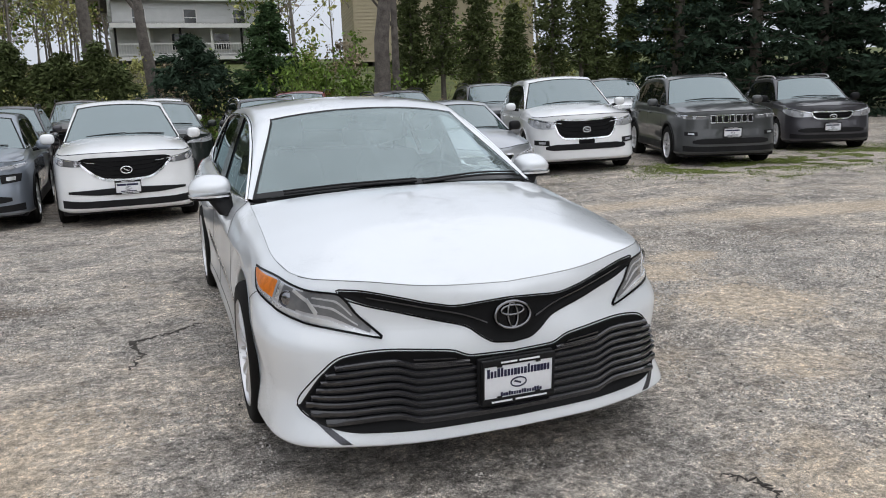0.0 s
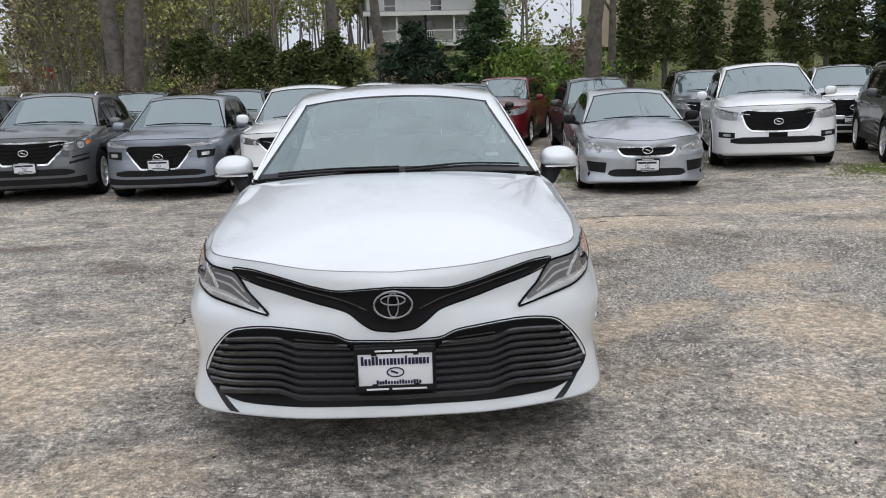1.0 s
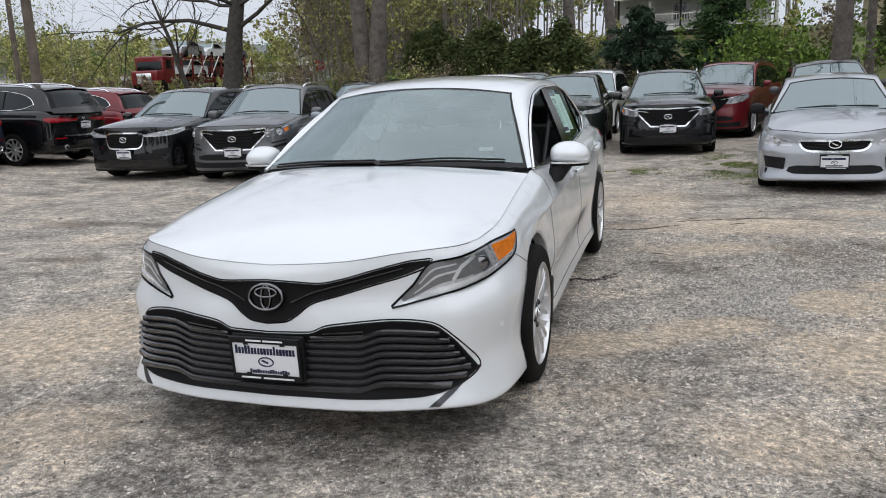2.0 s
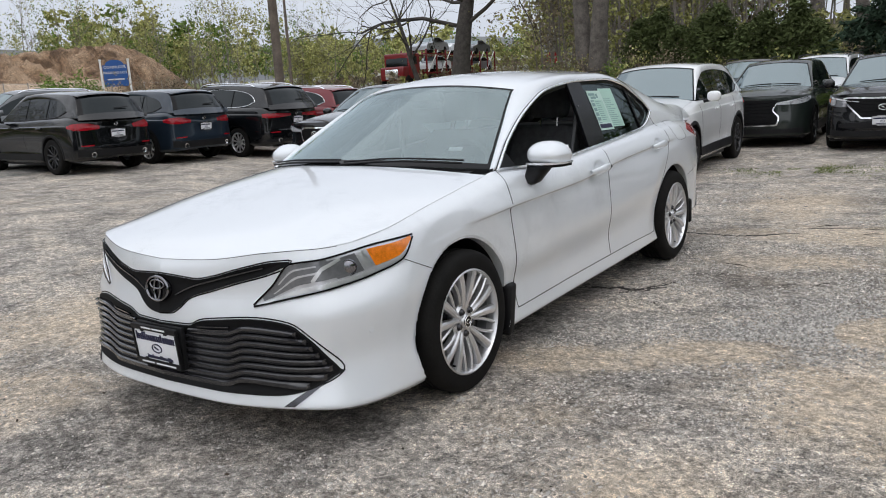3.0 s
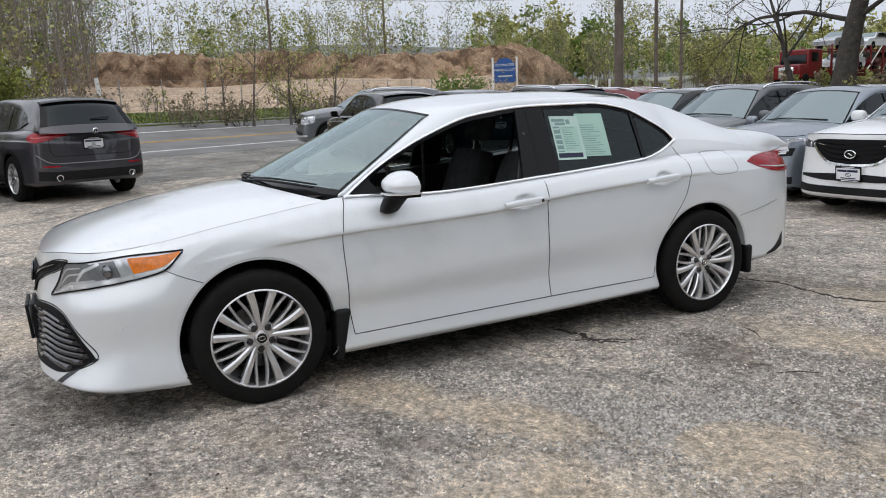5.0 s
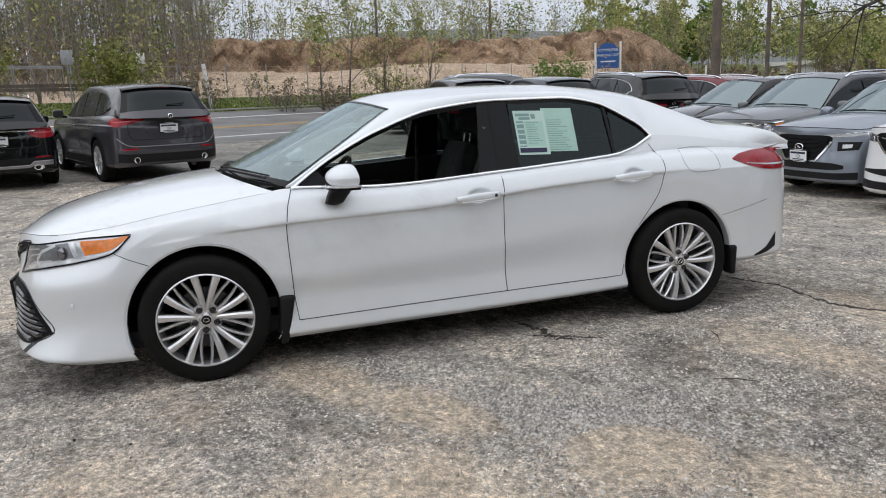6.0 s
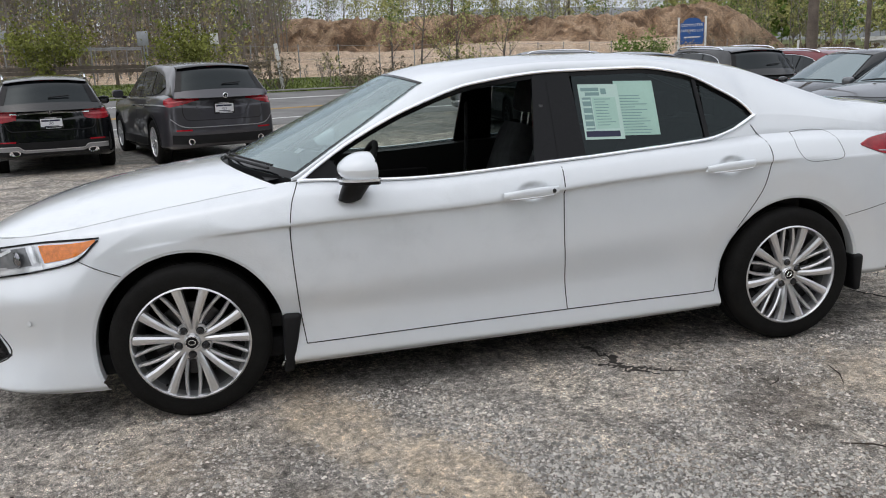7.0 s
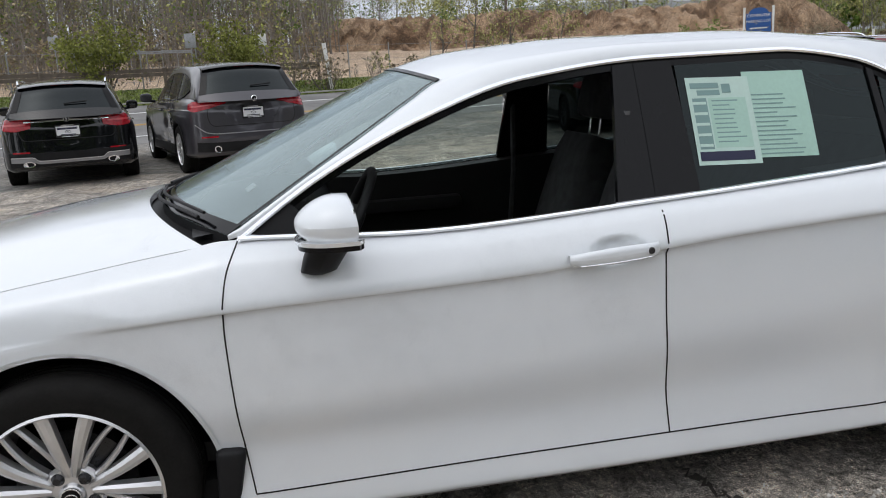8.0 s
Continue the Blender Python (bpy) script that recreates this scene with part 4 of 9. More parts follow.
    def band(edge, w0, w1, off):
        rows = []
        for w in (w0, (w0 + w1) / 2, w1):
            z = edge + w
            rows.append(glass_pts(ys, z, off))
        return sheet(np.stack(rows, 1), 0.008, (1, 0, 0.3))
    zl, zu = np.minimum(B.zl(ys), B.zu(ys) - 0.001), B.zu(ys)
    for g in (tube(glass_pts(ys, zu - 0.006, 0.009), 0.0078, 8), tube(glass_pts(ys, zl + 0.004, 0.010), 0.0082, 8)):
        pair("chrome_trim", g, CHROME, car, "bright chrome window trim")
    g = tube(np.concatenate([glass_pts(ys, zl + 0.002, 0.006)[-6:], glass_pts(ys, zu - 0.002, 0.006)[-6:][::-1]]), 0.006, 6)
    part("chrome_trim", g, CHROME, car, "bright chrome window trim")
    part("chrome_trim", mir(g), CHROME, car, "bright chrome window trim")
    top_frame = sheet(np.stack([glass_pts(ys, np.maximum(zu - 0.008, zl)), glass_pts(ys, np.maximum(zu - 0.034, zl), -0.006)], 1), 0.02, (1, 0, 0.2))
    pair("window_frame", top_frame, GLOSSBLACK, car)

    def pane(y0, y1, off, n=24):
        yy = np.linspace(y0, y1, n)
        lo_, up_ = np.minimum(B.zl(yy), B.zu(yy)), B.zu(yy)
        w = np.linspace(0, 1, 7)[None, :]
        z = lo_[:, None] * (1 - w) + up_[:, None] * w
        return sheet(glass_pts(np.repeat(yy[:, None], 7, 1), z, off))

    def pillar(ya0, ya1, yb0, yb1, off, mat, name):
        """A post between the belt (a) and the rail (b)."""
        w = np.linspace(0, 1, 9)
        rows = []
        for s_ in np.linspace(0, 1, 4):
            y = (ya0 + (ya1 - ya0) * s_) * (1 - w) + (yb0 + (yb1 - yb0) * s_) * w
            z = B.zl(y) * (1 - w) + B.zu(y) * w
            rows.append(glass_pts(y, z, off))
        g_ = sheet(np.stack(rows, 0), 0.02, (1, 0, 0.3))
        part(name, g_, mat, car)
        part(name, mir(g_), mat, car)
    pillar(1.55, 1.6630, 1.60, 1.6600, 0.003, GLOSSBLACK, "door_post")
    pillar(1.6645, 1.80, 1.6615, 1.775, 0.003, GLOSSBLACK, "door_post")
    pillar(2.405, 2.43, 2.385, 2.405, 0.002, GLOSSBLACK, "window_divider")
    # mirror-side corner piece
    yy = np.linspace(0.495, 0.70, 12)
    zc = np.minimum(B.zu(yy), B.zl(yy) + 0.25 * (0.70 - yy) / 0.2 + 0.02)
    pair("corner_panel", sheet(np.stack([glass_pts(yy, B.zl(yy) + 0.006, 0.0), glass_pts(yy, np.maximum(B.zl(yy) + 0.007, zc - 0.01), 0.0)], 1), 0.012, (1, 0, 0)), TRIM, car)
    for y0, y1, sides in ((1.79, 2.40, (1, -1)), (2.425, 2.675, (1, -1)), (0.52, 1.57, (-1,))):
        g = pane(y0, y1, -0.006)
        for s_ in sides:
            gl = part("side_window", g if s_ > 0 else mir(g), TINTED if y0 > 1 else SIDEGLASS, car, "dark tinted side window" if y0 > 1 else "clear greenish side window")
            gl.visible_shadow = False
    # door skins stand as their own thin plates
    # handles
    for y0, y1, z0, z1 in HANDLES:
        ends = B.lay("side", np.array([[[y0, z0], [y1, z1]]]))[0][0]
        t_ = np.linspace(0, 1, 21)[:, None]
        c = ends[0] + (ends[1] - ends[0]) * t_
        c[:, 0] += 0.006 + 0.026 * np.sin(np.linspace(0, np.pi, 21)) ** 0.45
        hgt = 0.010 + 0.0135 * np.sin(np.linspace(0.12, np.pi - 0.35, 21)) ** 0.7
        ring_ = np.linspace(0, 2 * np.pi, 17)
        rows_ = [c + np.stack([0.011 * np.cos(w_) * np.ones(21), np.zeros(21), hgt * np.sin(w_)], 1) for w_ in ring_]
        g = sheet(np.stack(rows_, 1))
        line = tube(c[2:-2] + (0.008, 0.0, -0.0165), 0.0014, 6)
        for s_ in (1, -1):
            h = part("door_handle", g if s_ > 0 else mir(g), WHITE, car, "white pull door handle")
            part("chrome_trim", line if s_ > 0 else mir(line), CHROME, h)
    lk = B.lay("side", np.array([[[1.60, 0.851]]]))[0][0, 0]
    part("key_lock", moved(lathe([(0, 0.004), (0.008, 0.004), (0.010, 0)], 16), Matrix.Translation(lk + (0.034, 0, 0.0))), DARKALLOY, car)
    # fuel flap sits left only; drawn by its shut line
    # mirrors
    mc = np.array((0.945, 0.752, 1.010))
    v, f = ball((0, 0, 0), 1, 1, 1, 40)
    v = np.sign(v) * np.abs(v) ** 0.80
    front_ = np.clip(-v[:, 1], 0, 1)
    v = v * np.array((0.108, 0.102, 0.068))
    v[:, 2] *= 1 - 0.42 * front_ ** 1.6
    v[:, 1] = np.where(v[:, 1] > 0.035, 0.035 + (v[:, 1] - 0.035) * 0.18, v[:, 1])
    v[:, 2] = np.where(v[:, 2] < -0.042, -0.042 + (v[:, 2] + 0.042) * 0.2, v[:, 2])
    v[:, 2] -= np.where(v[:, 2] > 0, 1.6 * np.clip(v[:, 0], 0, 1) ** 2, 0)
    v[:, 1] += 0.9 * np.clip(v[:, 0], 0, 1) ** 2 * 2
    v += mc
    for s_ in (1, -1):
        shell_ = (v, f) if s_ > 0 else mir((v, f))
        mr = part("wing_mirror", shell_, WHITE, car, "white door mirror with black foot")
        foot = loft_foot(mc)
        part("mirror_foot", foot if s_ > 0 else mir(foot), TRIM, mr)
        for h0_, h1_, grow_, mt_, nm_ in ((-0.060, -0.046, 0.94, GLOSSBLACK, "lower_edge"), (-0.046, -0.036, 1.0, LAMPCHROME, "signal_strip")):
            tt = np.linspace(-0.6, 2.1, 30)
            ex_, ey_ = np.sign(np.sin(tt)) * np.abs(np.sin(tt)) ** 0.72, -np.sign(np.cos(tt)) * np.abs(np.cos(tt)) ** 0.72
            ey_ = np.where(ey_ > 0.343, 0.343 + (ey_ - 0.343) * 0.18, ey_)
            px_, py_ = 0.110 * grow_ * ex_, 0.104 * grow_ * ey_ + 1.8 * np.clip(0.110 * ex_, 0, 1) ** 2
            sig = sheet(np.stack([np.stack([mc[0] + px_, mc[1] + py_, np.full_like(tt, mc[2] + h_)], 1) for h_ in (h0_, h1_)], 1), 0.02, (1, -0.5, 0))
            part(nm_, sig if s_ > 0 else mir(sig), mt_, mr)
        gl = moved(box(0, 0, 0, 0.18, 0.004, 0.075, 0.002), Matrix.Translation(mc + (0, 0.047, 0.005)))
        part("mirror_glass", gl if s_ > 0 else mir(gl), CHROME, mr)
    # tail lamps, sill, flaps
    tl = B.strip("reardiag", [(-1.66, 0.950), (-1.74, 0.905), (-1.90, 0.870), (-2.2, 0.86)], [(-1.66, 0.958), (-1.74, 0.985), (-1.90, 0.995), (-2.2, 0.99)], 30, 6, 0.006, 0.01)
    for s_ in (1, -1):
        t_ = part("tail_lamp", tl if s_ > 0 else mir(tl), REDLENS, car, "red wraparound tail lamp")
        wl_ = B.strip("reardiag", [(-1.72, 0.921), (-1.90, 0.899), (-2.2, 0.89)], [(-1.72, 0.925), (-1.90, 0.909), (-2.2, 0.90)], 20, 3, 0.009, 0.006)
        part("lamp_strip", wl_ if s_ > 0 else mir(wl_), CLEARLENS, t_)
    pair("rear_diffuser", B.strip("side", [(3.40, 0.318), (3.50, 0.33), (3.60, 0.36)], [(3.40, 0.330), (3.50, 0.365), (3.60, 0.45)], 12, 4, 0.004, 0.01), TRIM, car)
    for y, z0, z1, wide in ((0.407, 0.14, 0.40, 0.115), (3.205, 0.22, 0.41, 0.10)):
        g = box(0.897 - wide / 2, y, (z0 + z1) / 2, wide, 0.085 if y < 1 else 0.062, z1 - z0, 0.024, 4)
        back = max(v[1] for v in g[0])
        g = ([(a, back - (back - b_) * (0.5 + 0.5 * (c - z0) / (z1 - z0)), c) for a, b_, c in g[0]], g[1])
        g = ([(a, b_ + (0.15 if y < 1 else -0.02) * (c - z1) + (0.012 if c > z1 - 0.05 else 0), c) for a, b_, c in g[0]], g[1])
        pair("mud_flap", g, TRIM, car, "black rubber mud flap")
    sc = B.lay("side", np.array([[[-0.62, 0.46]]]))[0][0, 0]
    part("parking_sensor", moved(lathe([(0, 0.003), (0.011, 0.003), (0.012, 0)], 18), Matrix.Translation(sc) @ pose(0, 0, 0, 0, 0, -35)), WHITE, car)
    # wipers
    for pts in ([(0.05, 0.165, 1.018), (0.35, 0.215, 1.030), (0.66, 0.375, 1.005)], [(-0.62, 0.33, 0.995), (-0.3, 0.21, 1.022), (0.02, 0.175, 1.028)]):
        w_ = part("wiper", tube(path3(pts, 14), 0.006, 6), TRIM, car, "black wiper arm and blade")
        part("wiper_blade", tube(path3([(a, b_ + 0.018, c + 0.012) for a, b_, c in pts], 14), 0.005, 6), TRIM, w_)
    add_wheels(car, WB, 1.60, 0.330, 0.240, 0.225, 5, ALLOY, True, 0.322, 0.344, face=GLOSSBLACK)
    saloon_inside(car, B)
    # the screen's sensor box and stickers
    part("sensor_box", box(0, 0.97, 1.33, 0.20, 0.10, 0.05, 0.015), DASH, car)
    part("inner_mirror", box(0, 1.02, 1.285, 0.23, 0.03, 0.06, 0.014), GLOSSBLACK, car)
    part("sticker", moved(box(0, 0, 0, 0.075, 0.002, 0.032), Matrix.Translation((0.53, 0.515, 1.062)) @ pose(0, 0, 0, -58, 0, 12)), PLATE, car, "small white windscreen sticker")
    # price sheets in the rear side window
    for (y0, z0), (y1, z1), lab in (((1.812, 1.052), (2.006, 1.302), "pale green price sheet with dark print"), ((1.990, 1.062), (2.185, 1.310), "pale green print sheet")):
        yy = np.linspace(y0, y1, 6)
        w = np.linspace(0, 1, 6)
        off = -0.003 if y0 < 1.9 else -0.0045

        def patch(ya, yb, za, zb_, o):
            Y = np.repeat(np.linspace(ya, yb, 5)[:, None], 5, 1)
            Z = np.repeat(np.linspace(za, zb_, 5)[None], 5, 0) - 0.03 * (Y - y0)
            return sheet(glass_pts(Y, Z, o))
        sh = part("price_sheet", patch(y0, y1, z0, z1, off), PALEPAPER if y0 < 1.9 else GREENPAPER, car, lab)
        rnd = random.Random(int(y0 * 100))
        if y0 < 1.9:
            part("inner_page", patch(y0 + 0.060, y1 - 0.018, z0 + 0.048, z1 - 0.060, off + 0.0005), GREENPAPER, sh)
            for i in range(5):
                part("print_bar", patch(y0 + 0.012, y0 + 0.052, z0 + 0.052 + 0.030 * i, z0 + 0.060 + 0.030 * i, off + 0.0016), PALEPAPER, sh)
            part("print_bar", patch(y0 + 0.012, y0 + 0.055, z0 + 0.045, z0 + 0.19, off + 0.0008), PAPERINK, sh)
            part("print_bar", patch(y0 + 0.008, y1 - 0.02, z0 + 0.012, z0 + 0.038, off + 0.0008), INK, sh)
            part("print_bar", patch(y0 + 0.012, y0 + 0.10, z1 - 0.032, z1 - 0.016, off + 0.0008), PAPERINK, sh)
            part("print_bar", patch(y0 + 0.03, y0 + 0.10, z1 - 0.052, z1 - 0.037, off + 0.0008), PAPERINK, sh)
            part("print_bar", patch(y0 + 0.108, y0 + 0.135, z1 - 0.046, z1 - 0.02, off + 0.0008), PAPERINK, sh)
        for i in range(14):
            z = z1 - 0.07 - i * 0.013
            if z < z0 + 0.06 and y0 < 1.9:
                break
            a0 = y0 + (0.07 if y0 < 1.9 else 0.018)
            part("print_line", patch(a0, a0 + (y1 - a0 - 0.02) * rnd.uniform(0.45, 1), z, z + 0.0035, off + 0.0008), PAPERINK, sh)
    return car


def loft_foot(mc):
    """A black wedge from the door up into the mirror's shell."""
    rows = []
    a = np.linspace(0, 2 * np.pi, 17)
    for t, (cx, cy, cz, rx, ry) in enumerate(((-0.035, -0.01, -0.035, 0.070, 0.062), (-0.045, -0.015, -0.062, 0.064, 0.060), (-0.060, -0.035, -0.10, 0.052, 0.055), (-0.075, -0.052, -0.138, 0.042, 0.048), (-0.080, -0.055, -0.150, 0.020, 0.02))):
        ca, sa = np.sign(np.cos(a)) * np.abs(np.cos(a)) ** 0.7, np.sign(np.sin(a)) * np.abs(np.sin(a)) ** 0.7
        rows.append(np.stack([mc[0] + cx + rx * ca, mc[1] + cy + ry * sa, np.full(17, mc[2] + cz)], 1))
    return sheet(np.stack(rows, 0))


def saloon_inside(car, B):
    cabin = part("cabin_floor", box(0, 1.6, 0.34, 1.5, 2.6, 0.06), DASH, car)
    ys = np.linspace(0.42, 3.0, 40)
    zb = B.zb(ys)
    xi = B.xb(ys) - 0.075
    card = sheet(np.stack([np.stack([xi + 0.065, ys, zb - 0.004], 1), np.stack([xi, ys, zb - 0.012], 1), np.stack([xi - 0.02, ys, zb - 0.25], 1), np.stack([xi, ys, np.full(40, 0.33)], 1)], 1), 0.01, (-1, 0, 0))
    part("door_card", card, DASH, car)
    part("door_card", mir(card), DASH, car)
    arm = box(0.70, 1.05, 0.78, 0.08, 0.6, 0.06, 0.02)
    pair("armrest", arm, DASH, car)
    top = sheet(B.roof * (0.985, 1, 1) - (0, 0, 0.03))
    part("headliner", top, HEADLINER, car)
    rail = sheet(B.upper[:, ::2] * (0.965, 1, 1) - (0.0, 0, 0.012), flip=True)
    pair("pillar_lining", rail, DASH, car)
    shelf = box(0, 3.05, 1.02, 1.2, 0.5, 0.03)
    part("rear_shelf", shelf, DASH, car)
    f = np.linspace(-1, 1, 25)
    prof = [(0.30, 0.985), (0.42, 1.0), (0.55, 0.985), (0.66, 0.955), (0.70, 0.86), (0.66, 0.60), (0.60, 0.35)]
    P = np.stack([np.stack([0.70 * f, y + 0.06 * f ** 2, z - 0.03 * f ** 2 + 0.0 * f], 1) for y, z in prof], 0)
    part("dashboard", sheet(P), DASH, car, "dark moulded dashboard")
    part("instrument_hood", box(0.36, 0.60, 0.985, 0.36, 0.16, 0.06, 0.025), DASH, car)
    part("console", box(0, 1.15, 0.55, 0.22, 1.1, 0.34, 0.04), DASH, car)
    wh = new("steering_wheel")
    wh.parent = car
    wh.matrix_basis = pose(0.36, 0.80, 0.90, 62, 0, 0)
    a = np.linspace(0, 2 * np.pi, 41)
    part("rim", tube([(0.185 * np.cos(t), 0.185 * np.sin(t), 0) for t in a], 0.015, 10), DASH, wh)
    part("hub", box(0, 0, -0.01, 0.16, 0.12, 0.05, 0.02), DASH, wh)
    part("spoke", box(0, 0, -0.005, 0.34, 0.035, 0.02, 0.006), DASH, wh)
    part("spoke", box(0, -0.09, -0.005, 0.05, 0.16, 0.02, 0.006), DASH, wh)
    part("steering_column", tube([(0.36, 0.79, 0.895), (0.36, 0.55, 0.80)], 0.04, 10), DASH, car)
    for x in (0.36, -0.36):
        seat = new("front_seat")
        seat.parent = car
        seat.matrix_basis = pose(x, 1.40, 0.365)
        t = np.linspace(0, 1, 13)
        part("cushion", soft_slab([(0, -0.22, 0.16), (0, 0.28, 0.12)], 0.50, 0.15), CLOTH, seat)
        part("backrest", soft_slab([(0, 0.26, 0.12), (0, 0.36, 0.40), (0, 0.47, 0.70)], 0.48, 0.14), CLOTH, seat)
        hd = part("headrest", moved(box(0, 0, 0, 0.27, 0.11, 0.20, 0.05, 3), Matrix.Translation((0, 0.52, 0.87)) @ pose(0, 0, 0, -14)), CLOTH, seat)
        for sx in (-0.06, 0.06):
            part("headrest_post", tube([(sx, 0.485, 0.66), (sx, 0.505, 0.80)], 0.0065, 8), CHROME, hd)
    bench = new("rear_bench")
    bench.parent = car
    bench.matrix_basis = pose(0, 2.25, 0.42)
    part("cushion", soft_slab([(0, -0.25, 0.16), (0, 0.25, 0.12)], 1.30, 0.16), CLOTH, bench)
    part("backrest", soft_slab([(0, 0.27, 0.12), (0, 0.38, 0.38), (0, 0.50, 0.60)], 1.30, 0.14), CLOTH, bench)
    for x in (-0.38, 0.38):
        part("headrest", box(x, 0.56, 0.72, 0.24, 0.10, 0.15, 0.04, 3), CLOTH, bench)
    belt = tube([(0.70, 1.62, 1.22), (0.66, 1.60, 0.9), (0.62, 1.55, 0.5)], 0.012, 6)
    pair("seat_belt", belt, CLOTH, car)


def soft_slab(pts, width, thick):
    """A padded slab along a line in the yz plane."""
    p = path3(pts, 9)
    t = np.gradient(p, axis=0)
    t /= np.linalg.norm(t, axis=1)[:, None]
    nrm = np.stack([np.zeros(9), t[:, 2], -t[:, 1]], 1)
    a = np.linspace(0, 2 * np.pi, 24, endpoint=False)
    ex = np.sign(np.cos(a)) * np.abs(np.cos(a)) ** 0.45
    ez = np.sign(np.sin(a)) * np.abs(np.sin(a)) ** 0.6
    v = []
    for i in range(9):
        s_ = 0.82 if i in (0, 8) else (0.97 if i in (1, 7) else 1.0)
        for j in range(24):
            bol = 0.02 * abs(ex[j]) ** 6
            v.append(p[i] + np.array([ex[j] * width / 2 * s_, 0, 0]) + nrm[i] * (ez[j] * (thick / 2 * s_ + bol)))
    f = [(i * 24 + j, i * 24 + (j + 1) % 24, (i + 1) * 24 + (j + 1) % 24, (i + 1) * 24 + j) for i in range(8) for j in range(24)]
    f += [tuple(range(24))[::-1], tuple(range(8 * 24, 9 * 24))]
    return v, f


build_saloon()


# ---- the parked cars ----
def scaled(pairs, s):
    return [(k, v * s) for k, v in pairs]


def car_curves(length, width, height, kind="suv"):
    """The curves of a parked car of that size: an suv, a van or a saloon."""
    if kind == "saloon":
        sx, sy, sz = width / 1.835, length / 4.90, height / 1.455
        b = SEDAN
        hc, he, hw, p = b["hood_z"]
    else:
        sx, sy, sz = width / 1.83, length / 4.57, height / 1.66
        b = SUV
        hc, he, hw, p = b["hood_z"]
    sp = dict(b)
    sp.pop("recess", None)
    sp.pop("dents", None)
    sp["nk"], sp["nw"], sp["hood_grid"] = 84, 24, (27, 17)
    sp["ny"] = 36
    sp["plan"] = [(x * sx, y * sy) for x, y in b["plan"]]
    sp["rows"] = [(scaled(z, sz), scaled(d, sx)) for z, d in b["rows"]]
    sp["top_inset"] = scaled(b["top_inset"], sx)
    sp["belt_z"] = scaled(b["belt_z"], sz)
    sp["hood_z"] = (lambda y: hc(np.asarray(y) / sy) * sz, lambda y: he(np.asarray(y) / sy) * sz, lambda y: hw(np.asarray(y) / sy) * sx, p)
    for key in ("cowl", "cowl_bow", "roof_end", "rear_glass_end", "roof_bow", "tail_bow"):
        sp[key] = b[key] * sy
    sp["screen"] = tuple(v * sy for v in b["screen"])
    sp["screen_bow"] = tuple(v * sy for v in b["screen_bow"])
    sp["screen_rise"] = tuple(v * sz for v in b["screen_rise"])
    sp["crown"] = tuple(v * sz for v in b["crown"])
    sp["edge"] = [(y * sy, x * sx, z * sz) for y, x, z in b["edge"]]
    sp["glass_top"] = [(y * sy, z * sz) for y, z in b["glass_top"]]
    sp["glass_lift"] = [(y * sy, z * sz) for y, z in b["glass_lift"]]
    return sp, (sx, sy, sz)


